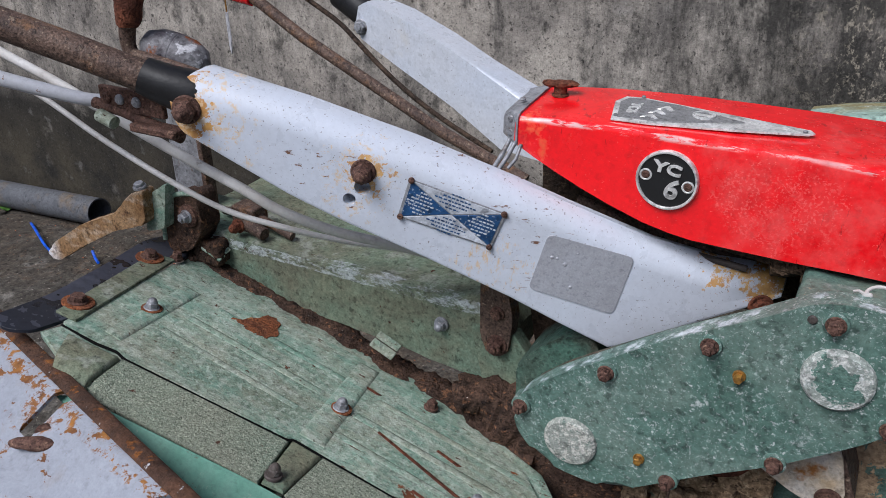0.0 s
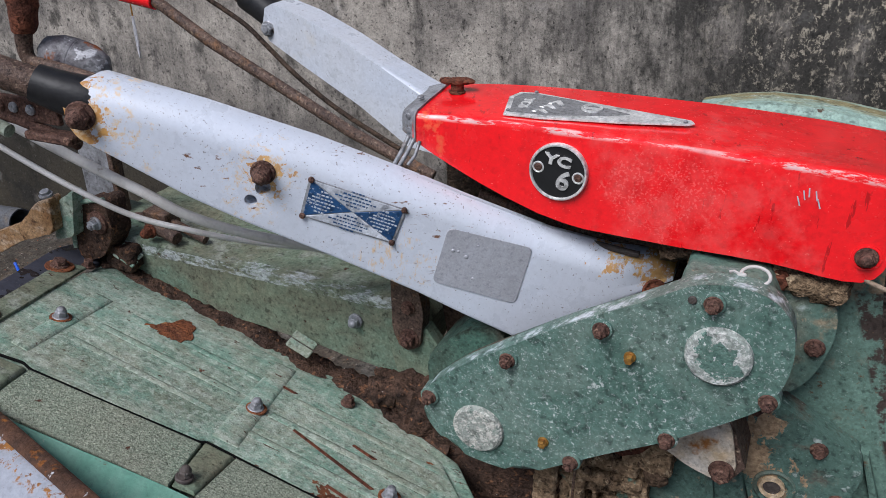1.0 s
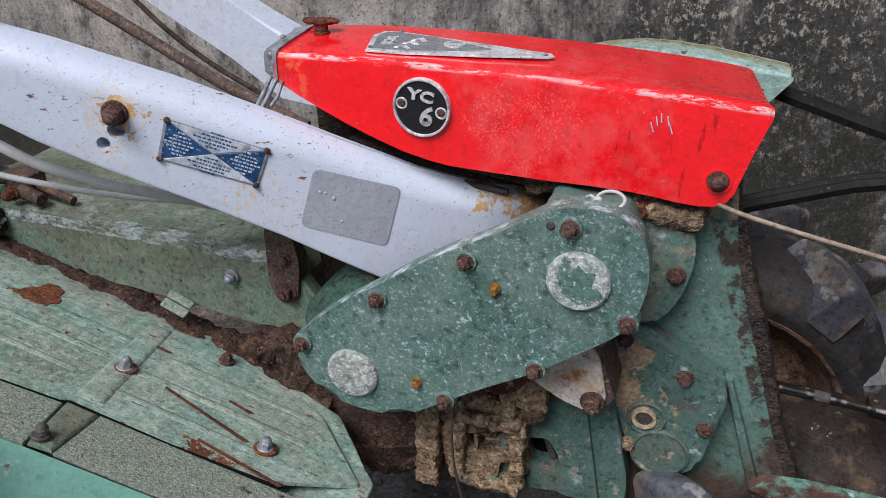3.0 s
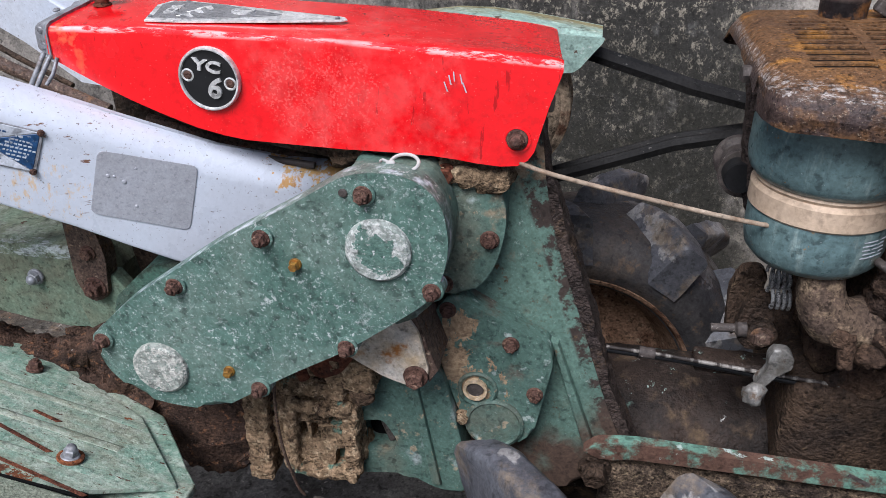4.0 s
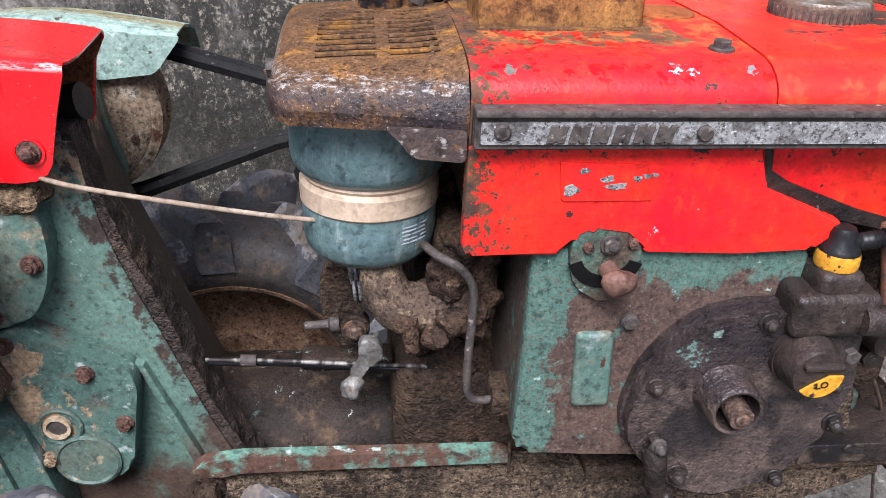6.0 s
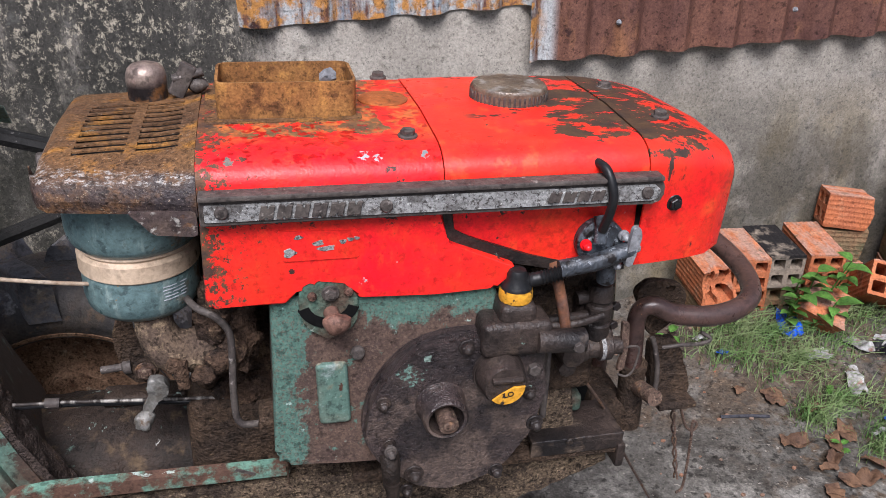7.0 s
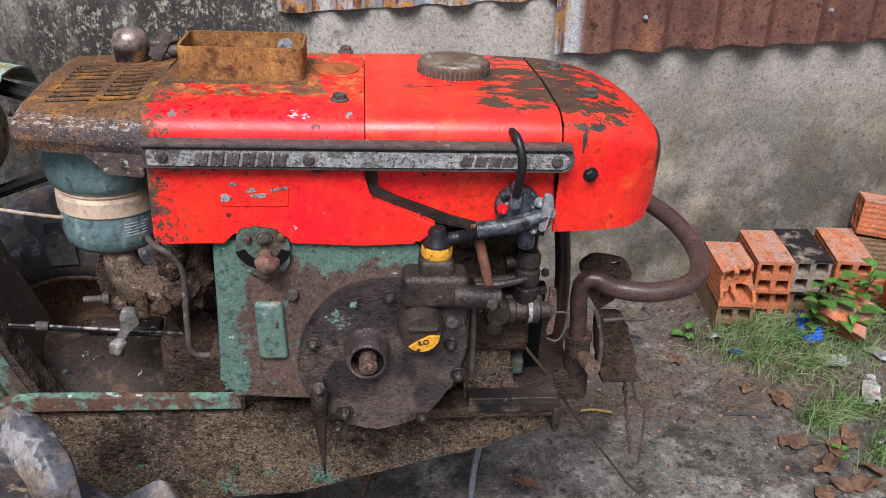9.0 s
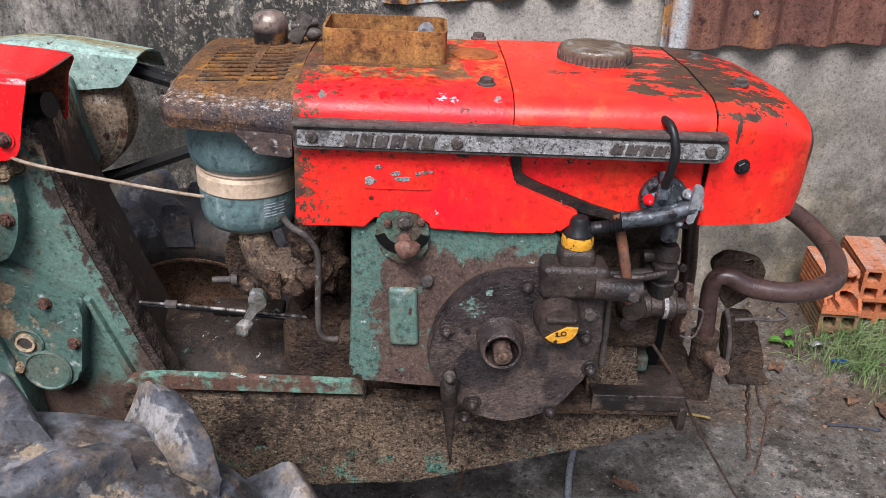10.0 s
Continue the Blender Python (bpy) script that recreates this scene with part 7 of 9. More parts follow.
part("pin", tube([(0.362, 0.79, 0.647), (0.385, 0.79, 0.649), (0.396, 0.79, 0.650)], lambda t: 0.0045 + 0.0045 * (t > 0.55), 12, 6), dark_rail, cg)
for x0, z0 in ((0.405, 0.714), (0.409, 0.691)):
    sp = [(x0 + 0.0052 * a / (2 * math.pi), 0.786 + 0.0095 * math.cos(a), z0 + 0.0110 * math.sin(a)) for a in (i * 0.45 for i in range(57))]
    part("return_spring", tube(sp, 0.0018, 8), alu, cg, "coiled steel return spring")

# -- engine --
side = part("engine_block", lumpy(dense(merge(prism(fillet([(0.555, 0.797), (0.786, 0.797), (0.80, 0.74), (0.80, 0.56), (0.56, 0.586), (0.551, 0.60)], 0.012, 3), 0.664, 0.93, 0.012, 4)), 0.02), 0.0006, 30), engine_green, tractor, "green engine block with a film of brown grime")
part("raised_cover", prism(fillet([(0.597, 0.717), (0.630, 0.717), (0.634, 0.640), (0.600, 0.640)], 0.006, 3), 0.658, 0.668, 0.004, 3), green, side, "small raised cover pad")
gv = part("governor_plate", prism(fillet([(0.585, 0.812), (0.598, 0.817), (0.630, 0.816), (0.642, 0.797), (0.640, 0.765), (0.614, 0.748), (0.588, 0.765), (0.582, 0.792)], 0.006, 3), 0.657, 0.668, 0.002), green_muddy, side, "oval plate with a curved slot")
arc = [math.radians(200 + 14 * i) for i in range(11)]
# solid black arc on the plate; paints the slot's inner shade, nothing is cut
part("curved_slot", prism([(0.612 + 0.032 * math.cos(a), 0.796 + 0.032 * math.sin(a)) for a in arc] + [(0.612 + 0.021 * math.cos(a), 0.796 + 0.021 * math.sin(a)) for a in arc[::-1]], 0.6555, 0.660, 0), shade_black, gv, "black arc standing for the shade in a curved slot")
for x, z, r, m_ in ((0.596, 0.801, 0.0055, rust), (0.614, 0.803, 0.008, dark_rail), (0.632, 0.804, 0.0055, rust)):
    bolt(gv, x, 0.657, z, m_, r, 0.005, "screw" if r < 0.007 else "stud", name="screw")
part("adjusting_knob", merge(tube([(0.614, 0.657, 0.782), (0.617, 0.640, 0.778)], 0.008, 10), turned(blob((0, 0, 0), (0.0130, 0.010, 0.0125), 0.6, 40, 2, 4.0), Matrix.Translation((0.616, 0.636, 0.778)))), knob_pink, gv, "pink-brown plastic knob")
bolt(side, 0.641, 0.662, 0.728, dark_rail, 0.009, 0.007, "screw", label="grey cross-head screw", name="screw")
CS = [(0.646, 0.640), (0.655, 0.682), (0.677, 0.715), (0.701, 0.735), (0.734, 0.745), (0.766, 0.745), (0.80, 0.745), (0.843, 0.735), (0.845, 0.66), (0.832, 0.615), (0.806, 0.573), (0.770, 0.552), (0.738, 0.546), (0.705, 0.555), (0.670, 0.585), (0.650, 0.612)]
case = part("gear_case", lumpy(dense(prism(fillet(CS, 0.02, 3), 0.640, 0.672, 0.008, 3), 0.005), 0.0012, 60), grease_case, tractor, "black oily gear case", 50)
part("case_flange", prism(fillet([(0.726 + (x - 0.744) * 1.03 + 0.018, 0.645 + (z - 0.645) * 1.03) for x, z in CS], 0.02, 3), 0.655, 0.676, 0.003), grease_case, case)
part("crank_boss", lathe([(0.034, 0.642), (0.028, 0.632), (0.0245, 0.618), (0.0240, 0.602), (0.0215, 0.599), (0.0190, 0.600), (0.0185, 0.632), (0.001, 0.633)], (0.727, 0.010, 0.6675), "y", 40), grease_case, case, "round crank-handle boss")
cs = part("crank_shaft_end", tube([(0.727, 0.645, 0.6675), (0.728, 0.603, 0.6660)], 0.0105, 20), rust_tube, case, "stub of the starting shaft")
bolt(cs, 0.728, 0.603, 0.666, rust_tube, 0.007, 0.003, "screw")
for x, z, r in ((0.665, 0.675, 0.0075), (0.752, 0.737, 0.008), (0.676, 0.605, 0.006), (0.692, 0.553, 0.0065), (0.795, 0.566, 0.008), (0.836, 0.628, 0.009), (0.825, 0.672, 0.008), (0.672, 0.620, 0.006), (0.70, 0.575, 0.010)):
    bolt(case, x, 0.640, z, oily, r, 0.006, "acorn")
blk = part("pump_block", lumpy(dense(merge(box(0.766, 0.842, 0.628, 0.67, 0.725, 0.766, 0.008, 3), box(0.785, 0.825, 0.634, 0.675, 0.758, 0.784, 0.008, 3), tube([(0.825, 0.63, 0.743), (0.855, 0.628, 0.742), (0.876, 0.628, 0.741)], 0.013, 18)), 0.010), 0.0008, 70), oily, case, "black pump block", 50)
bolt(blk, 0.866, 0.616, 0.741, dark_rail, 0.0075, 0.006, "bare")
lam = part("oil_signal_cap", lathe([(0.017, 0.782), (0.0175, 0.788), (0.0165, 0.796), (0.0155, 0.80), (0.011, 0.806), (0.011, 0.812), (0.0085, 0.817), (0.003, 0.8195)], (0.805, 0.654, 0), "z", 32), black, case, "black oil cap with a worn yellow band")
part("yellow_band", lathe([(0.0172, 0.783), (0.0179, 0.786), (0.0178, 0.793), (0.0168, 0.7965)], (0.805, 0.654, 0), "z", 32, False), yellow, lam, "worn yellow band with unreadable print")
fk = part("oil_filler_knob", merge(lathe([(0.027, 0.645), (0.0255, 0.622), (0.0235, 0.612), (0.0220, 0.6085), (0.001, 0.6075)], (0.788, 0, 0.704), "y", 40), box(0.772, 0.806, 0.603, 0.612, 0.711, 0.717, 0.0025), lathe([(0.0285, 0.65), (0.028, 0.634), (0.0268, 0.634)], (0.788, 0, 0.704), "y", 40, False)), oily, case, "black filler knob with a yellow sector")
ys = [(0.788 + 0.0200 * math.cos(a), 0.704 + 0.0200 * math.sin(a)) for a in (math.radians(222 + 14 * i) for i in range(11))]
part("yellow_sector", prism([(0.782, 0.697), *ys, (0.796, 0.705)], 0.6055, 0.6078, 0.0003, 1), yellow, fk, "yellow sector marked LO")
part("letters", turned(letters("LO", 0.0085, 0.0003), Matrix.Translation((0.7905, 0.6052, 0.6965)) @ Matrix.Rotation(radians(-10), 4, "Y")), black, fk)
bolt(case, 0.8235, 0.628, 0.7105, dark_rail, 0.0085, 0.008, "bare")
tap = part("drain_tap", merge(tube([(0.671, 0.632, 0.612), (0.671, 0.622, 0.600), (0.672, 0.622, 0.578)], lambda t: 0.011 - 0.002 * t, 14, 4), tube([(0.672, 0.618, 0.585), (0.6735, 0.614, 0.55), (0.6765, 0.612, 0.502)], lambda t: 0.0075 * (1 - t) + 0.0012, 12, 4)), oily_green, case, "greasy drain tap with a dripping icicle of grease")
bolt(tap, 0.671, 0.624, 0.623, dark_rail, 0.0065, 0.006, "acorn")
# upper hood, tank and nose
SK = [(0.4965, 0.886), (0.4955, 0.80), (0.501, 0.7955), (0.571, 0.794), (0.584, 0.811), (0.598, 0.818), (0.630, 0.817), (0.642, 0.795), (0.722, 0.7935), (0.782, 0.796), (0.804, 0.810), (0.803, 0.820), (0.735, 0.848), (0.726, 0.855), (0.724, 0.886)]
skirt = part("engine_skirt", prism(fillet(SK, 0.004, 2), 0.656, 0.668, 0.003, 2), red_engine, tractor, "red engine side panel with chipped paint")
part("sticker_patch", prism(fillet([(0.566, 0.874), (0.642, 0.871), (0.642, 0.842), (0.570, 0.842)], 0.002), 0.6545, 0.6565, 0.0005, 1), red_engine, skirt, "faded rectangle with bits of torn label")
part("torn_label", merge(*[prism([(x + w * math.cos(a) * (1 + 0.35 * math.sin(3 * a + x * 90)), z + h * math.sin(a) * (1 + 0.3 * math.cos(2 * a + x * 50))) for a in (i * math.pi / 7 for i in range(14))], 0.6538, 0.6548, 0.0002, 1) for x, z, w, h in ((0.576, 0.851, 0.006, 0.004), (0.604, 0.860, 0.005, 0.003), (0.612, 0.854, 0.008, 0.003), (0.585, 0.867, 0.004, 0.002), (0.627, 0.860, 0.003, 0.003), (0.634, 0.862, 0.003, 0.0025), (0.640, 0.863, 0.0025, 0.002))]), alu, skirt, "torn remains of a silver label")
TK = [(0.727, 0.886), (0.7275, 0.852), (0.75, 0.842), (0.815, 0.818), (0.865, 0.806), (0.93, 0.804), (0.938, 0.81), (0.936, 0.886)]
part("tank_side", prism(fillet(TK, 0.006, 2), 0.670, 0.70, 0.004, 2), red_engine, tractor, "red recessed tank side with black oily and shadowed edges")
# oily black strip that also paints the shadow round the recessed tank side
part("tank_shadow_edge", prism([(0.724, 0.886), (0.724, 0.851), (0.806, 0.817), (0.86, 0.803), (0.93, 0.80), (0.93, 0.808), (0.868, 0.812), (0.820, 0.826), (0.757, 0.850), (0.7365, 0.860), (0.736, 0.886)], 0.666, 0.69, 0.002), oily, skirt)


def top_section(x, z0=0.884, zt=0.945, yn=0.655, yf=0.945, zf=0.84, r=0.045):
    pts = [(x, yn + 0.004, z0)]
    for i in range(7):
        a = math.radians(90 * i / 6)
        pts.append((x, yn + r - r * math.cos(a) ** 0.9 if i < 6 else yn + r, zt - r * 0.62 + r * 0.62 * math.sin(a)))
    pts += [(x, yn + (yf - yn) * 0.45, zt + 0.004), (x, yf - 0.03, zt), (x, yf - 0.008, zt - 0.008), (x, yf, zt - 0.03), (x, yf, zf)]
    return pts


h1 = part("radiator_hood", loft([top_section(x) for x in (0.4972, 0.502, 0.56, 0.62, 0.68, 0.718, 0.7233)], False), red_engine, tractor, "red radiator hood with stained and chipped paint", 50)
h2 = part("fuel_tank", loft([top_section(x, zt=0.946 + 0.001 * (0.73 < x < 0.93)) for x in (0.7245, 0.728, 0.78, 0.84, 0.90, 0.930, 0.9345)], False), red_top, tractor, "red fuel tank, paint flaked off to black on top", 50)
nose_rings = []
for x, zt, yn, yf, z0, r in ((0.9375, 0.946, 0.658, 0.945, 0.808, 0.045), (0.96, 0.945, 0.660, 0.943, 0.808, 0.045), (1.00, 0.940, 0.667, 0.935, 0.807, 0.05), (1.03, 0.933, 0.675, 0.925, 0.807, 0.05), (1.052, 0.924, 0.688, 0.91, 0.811, 0.045), (1.067, 0.911, 0.708, 0.885, 0.828, 0.04), (1.074, 0.896, 0.735, 0.86, 0.855, 0.03)):
    nose_rings.append(top_section(x, z0, zt, yn, yf, z0, r))
nose = part("lamp_nose", loft(nose_rings, False), red_top, tractor, "red front nose cover with black wear marks", 50)
for o in (h1, h2, nose):
    md = o.modifiers.new("thick", "SOLIDIFY")
    md.thickness, md.offset = 0.003, -1
    baked(o)
part("inner_core", box(0.505, 0.93, 0.69, 0.93, 0.795, 0.935, 0.01), cast_mud, h1)
part("nose_core", box(0.935, 1.045, 0.70, 0.90, 0.828, 0.915, 0.02), black, nose)
for x, y, z, f, pr in ((0.697, 0.706, 0.9455, (0, 0, 1), h1), (0.70, 0.925, 0.945, (0, 0, 1), h1), (0.967, 0.860, 0.9455, (0, 0, 1), nose), (0.985, 0.745, 0.945, (0, 0, 1), nose)):
    bolt(pr, x, y, z, steel if x < 0.69 else dark_rail, 0.009, 0.006, "plain", f, label="hexagon bolt on a washer")
bolt(nose, 0.973, 0.664, 0.878, black, 0.008, 0.006, "stud", label="black hexagon bolt")
cap = part("fuel_cap", lathe([(0.036, 0.944), (0.043, 0.947), (0.0435, 0.962), (0.041, 0.966), (0.030, 0.9675), (0.010, 0.968), (0.001, 0.968)], (0.832, 0.815, 0), "z", 56), material("tarnished_fuel_cap", (0.20, 0.155, 0.11), 0.45, metal=0.3, second=(0.10, 0.072, 0.05), vscale=30, layers=(dict(c=(0.30, 0.28, 0.25), s=60, lo=0.5, hi=0.6, r=0.4, at=(("Z", 0.963, 0.9672),)),), bump=0.2), h2, "tarnished brown fuel cap with a knurled rim")
for i in range(48):
    a = 2 * math.pi * i / 48
    clone(bpy.data.meshes.get("knurl") or mesh_of("knurl", box(-0.0010, 0.0010, -0.0012, 0.0012, -0.006, 0.006, 0.0004, 1)), "knurl", cap, Matrix.Translation((0.832 + 0.0432 * math.cos(a), 0.815 + 0.0432 * math.sin(a), 0.9545)) @ Matrix.Rotation(a, 4, "Z"))
bpy.data.meshes["knurl"].materials.append(dark_rail)
wc = part("water_cap", lathe([(0.024, 0.944), (0.0275, 0.946), (0.0275, 0.9495), (0.0255, 0.951), (0.001, 0.9515)], (0.690, 0.822, 0), "z", 40), material("rust_orange_cap", (0.34, 0.10, 0.03), 0.5, second=(0.20, 0.055, 0.025), vscale=20, bump=0.15), h1, "flat rust-orange lid")
tray = part("water_tray", slab(fillet([(0.515, 0.765), (0.655, 0.765), (0.655, 0.850), (0.515, 0.850)], 0.012, 4), 0.943, 0.985, 0.001), ochre, h1, "open rusted ochre steel tray on the hood")
carve(tray, slab(fillet([(0.518, 0.768), (0.652, 0.768), (0.652, 0.847), (0.518, 0.847)], 0.010, 4), 0.947, 1.0, 0))
part("tray_foot", slab(fillet([(0.503, 0.752), (0.66, 0.754), (0.66, 0.88), (0.50, 0.88)], 0.01), 0.9455, 0.9485, 0.001), rust_top, h1, "rust-stained plate under the tray")
bolt(tray, 0.628, 0.825, 0.972, zinc, 0.010, 0.014, "bare", (0.5, -0.6, 0.6), "loose grey bolt in the tray")
part("tray_debris", merge(blob((0.634, 0.82, 0.958), (0.014, 0.012, 0.010), 0.5, 60, 2), blob((0.615, 0.83, 0.952), (0.012, 0.008, 0.006), 0.5, 60, 2)), alu, tray)
# trim rail; the maker's raised letters are plain bars
rl = part("trim_rail", merge(prism(fillet([(0.4985, 0.918), (0.938, 0.918), (0.9475, 0.909), (0.9475, 0.894), (0.940, 0.888), (0.4985, 0.888)], 0.003, 3), 0.642, 0.657, 0.0015, 2)), dark_rail, tractor, "long trim rail with raised maker's lettering")
part("rail_face", prism(fillet([(0.503, 0.9095), (0.936, 0.9095), (0.9425, 0.904), (0.9425, 0.896), (0.936, 0.8925), (0.503, 0.8925)], 0.002, 2), 0.640, 0.6425, 0.0006, 1), alu, rl, "speckled silver rail face")
part("rail_lip", box(0.4985, 0.944, 0.637, 0.656, 0.9135, 0.9185, 0.0015), dark_rail, rl)
def raised_mark(x, w, h, cut):
    """A slanted raised bar standing for one worn character of the maker's lettering."""
    z0, z1, k = 0.901 - h / 2, 0.901 + h / 2, 0.0028
    outer = [(x, z0), (x + w * 0.42, z0), (x + w * 0.5 + k * 0.5, z0 + h * cut), (x + w * 0.62, z0), (x + w, z0), (x + w + k, z1), (x + w * 0.66 + k, z1), (x + w * 0.55 + k * 0.6, z1 - h * (0.62 - cut)), (x + w * 0.40 + k, z1), (x + k, z1)]
    part("raised_mark", prism(outer, 0.6378, 0.6405, 0.0005, 1), dark_rail, rl)


for i, c in enumerate((0.30, 0.42, 0.20, 0.36, 0.44, 0.25)):
    raised_mark(0.550 + 0.0158 * i, 0.0125, 0.013, c)
for i, c in enumerate((0.35, 0.22, 0.42, 0.3)):
    raised_mark(0.824 + 0.0150 * i, 0.0115, 0.0105, c)
for x, z in ((0.518, 0.9025), (0.666, 0.9015), (0.928, 0.9015)):
    bolt(rl, x, 0.640, z, dark_rail, 0.0075, 0.004, "screw", name="screw")
# rusted muffler shield with louvres


rings = []
for x, zl, zt, yn, yt in ((0.349, 0.900, 0.912, 0.712, 0.752), (0.352, 0.898, 0.922, 0.694, 0.735), (0.358, 0.897, 0.930, 0.680, 0.722), (0.368, 0.896, 0.934, 0.671, 0.712), (0.42, 0.8955, 0.9365, 0.664, 0.706), (0.46, 0.8945, 0.9375, 0.659, 0.700), (0.485, 0.893, 0.9405, 0.656, 0.699), (0.4966, 0.892, 0.9438, 0.655, 0.700)):
    rings.append([(x, yn + 0.002, zl), (x, yn, zl + 0.012), (x, yn + 0.003, zl + 0.026), (x, yn * 0.6 + yt * 0.4, zt - 0.006), (x, yt, zt), (x, yt + 0.06, zt + 0.004), (x, 0.82, zt + 0.006), (x, 0.90, zt + 0.004), (x, 0.93, zt - 0.01), (x, 0.935, zl)])
shield = part("muffler_shield", loft(rings, False), rust_top, tractor, "rust-brown muffler shield with louvre slots", 35)
md = shield.modifiers.new("thick", "SOLIDIFY")
md.thickness, md.offset = 0.0018, -1
baked(shield)
slots = []
for col, (x0, x1) in enumerate(((0.394, 0.4325), (0.4425, 0.4805))):
    for i in range(10):
        y = 0.712 + 0.0140 * i
        sx = 0.008 - 0.0008 * i
        slots.append(box(x0 + (0 if col else -0.008), x1, y, y + 0.0082, 0.90, 0.96, 0.0, 1))
carve(shield, merge(*slots))
part("shield_tab", prism(fillet([(0.436, 0.900), (0.4955, 0.898), (0.4955, 0.873), (0.456, 0.877), (0.448, 0.888)], 0.004), 0.655, 0.66, 0.001), burnt, shield)
part("muffler_body", lumpy(dense(box(0.385, 0.485, 0.745, 0.92, 0.885, 0.920, 0.012), 0.02), 0.002, 40), black, tractor, "black muffler under the shield")
mp = part("muffler_pipe", lumpy(dense(tube([(0.382, 0.842, 0.905), (0.381, 0.842, 0.88), (0.383, 0.842, 0.84), (0.388, 0.842, 0.80), (0.392, 0.842, 0.770), (0.398, 0.842, 0.757)], lambda t: 0.019 - 0.007 * t, 20, 4), 0.006), 0.0018, 70), tar, tractor, "black downpipe behind the air cleaner")
part("pipe_flange", lathe([(0.004, 0.832), (0.015, 0.832), (0.016, 0.835), (0.016, 0.85), (0.004, 0.852)], (0.372, 0, 0.792), "y", 28), black, mp)
bolt(shield, 0.352, 0.765, 0.913, dark_rail, 0.009, 0.010, "bare", (-1, -0.1, 0), "grey square-headed bolt")
exh = part("exhaust_stub", lathe([(0.023, 0.925), (0.0225, 0.944), (0.0205, 0.950), (0.0208, 0.962), (0.0215, 0.972), (0.0210, 0.980), (0.0190, 0.986), (0.0150, 0.990), (0.008, 0.9925), (0.001, 0.993)], (0.440, 0.872, -0.012), "z", 32), exhaust_mat, tractor, "rusted exhaust pipe stub")
ck = part("decompression_lever", merge(turned(box(-0.009, 0.009, -0.006, 0.006, -0.019, 0.019, 0.003), Matrix.Translation((0.478, 0.862, 0.963)) @ Matrix.Rotation(radians(28), 4, "Y")), tube([(0.468, 0.86, 0.965), (0.500, 0.862, 0.972)], 0.005, 10), blob((0.493, 0.865, 0.957), (0.010, 0.010, 0.010), 0.3, 60, 2)), dark_rail, tractor, "dark greasy decompression lever")
# air cleaner
ac = part("air_cleaner", lathe([(0.02, 0.897), (0.060, 0.895), (0.0645, 0.888), (0.0660, 0.884), (0.0655, 0.881), (0.0668, 0.877), (0.0670, 0.852), (0.0660, 0.843), (0.0635, 0.837), (0.0590, 0.832), (0.056, 0.831)], (0.4265, 0.758, 0), "z", 72), teal, tractor, "blue-green enamelled oil-bath air cleaner with cream band")
part("band", lathe([(0.0570, 0.832), (0.0585, 0.829), (0.0565, 0.826), (0.0600, 0.822), (0.0600, 0.805), (0.0565, 0.802)], (0.4265, 0.758, 0), "z", 72, False), cream, ac, "cream painted band")
part("bowl", lathe([(0.0560, 0.804), (0.0585, 0.800), (0.0585, 0.776), (0.0560, 0.764), (0.049, 0.756), (0.030, 0.752), (0.001, 0.752)], (0.4265, 0.758, 0), "z", 72), teal, ac, "blue-green bowl with a torn label")
lb = []
for i in range(5):
    for k in range(3):
        a = math.radians(-62 + 9 * k + random.uniform(0, 3))
        lb.append(turned(box(-0.0040, 0.0040, -0.0591, -0.0586, -0.0005, 0.0005, 0, 1), Matrix.Translation((0.4265, 0.758, 0.795 - 0.0036 * i)) @ Matrix.Rotation(a + math.radians(90), 4, "Z")))
part("bowl_print", merge(*lb), white_plate, ac, "worn white print lines")
el = part("intake_elbow", lumpy(lumpy(dense(tube([(0.434, 0.734, 0.775), (0.434, 0.732, 0.752), (0.437, 0.729, 0.730), (0.447, 0.728, 0.711), (0.466, 0.732, 0.702), (0.495, 0.745, 0.704), (0.53, 0.765, 0.708)], lambda t: 0.0160 + 0.008 * min(1.0, t * 1.8), 24, 5), 0.005), 0.0014, 45), 0.0010, 130), neck_dirt, tractor, "mud-caked cast intake elbow", 60)
part("cast_nose", lumpy(dense(merge(tube([(0.4585, 0.706, 0.706), (0.4605, 0.702, 0.690), (0.462, 0.700, 0.676)], lambda t: 0.0085 - 0.002 * t, 16, 4), blob((0.455, 0.702, 0.704), (0.011, 0.008, 0.009), 0.4, 60, 3), blob((0.484, 0.708, 0.683), (0.013, 0.012, 0.011), 0.6, 50, 3, 2.0)), 0.004), 0.0012, 120), elbow_dirt, el, "cast lug under the elbow", 60)
hd = merge(box(0.465, 0.565, 0.80, 0.94, 0.60, 0.80, 0.015, 3), box(0.482, 0.540, 0.722, 0.82, 0.680, 0.785, 0.014, 3), blob((0.515, 0.728, 0.700), (0.026, 0.022, 0.024), 0.6, 45, 4), blob((0.500, 0.730, 0.735), (0.022, 0.018, 0.018), 0.6, 55, 4, 7.0), blob((0.512, 0.735, 0.765), (0.028, 0.02, 0.018), 0.5, 50, 4, 3.0), blob((0.52, 0.80, 0.60), (0.035, 0.025, 0.025), 0.4, 45, 4, 2.0), blob((0.478, 0.80, 0.628), (0.016, 0.014, 0.022), 0.5, 50, 3, 5.0))
part("cylinder_head", lumpy(lumpy(dense(hd, 0.007), 0.004, 45), 0.0022, 140), elbow_dirt, tractor, "cylinder head caked in brown dirt", 60)
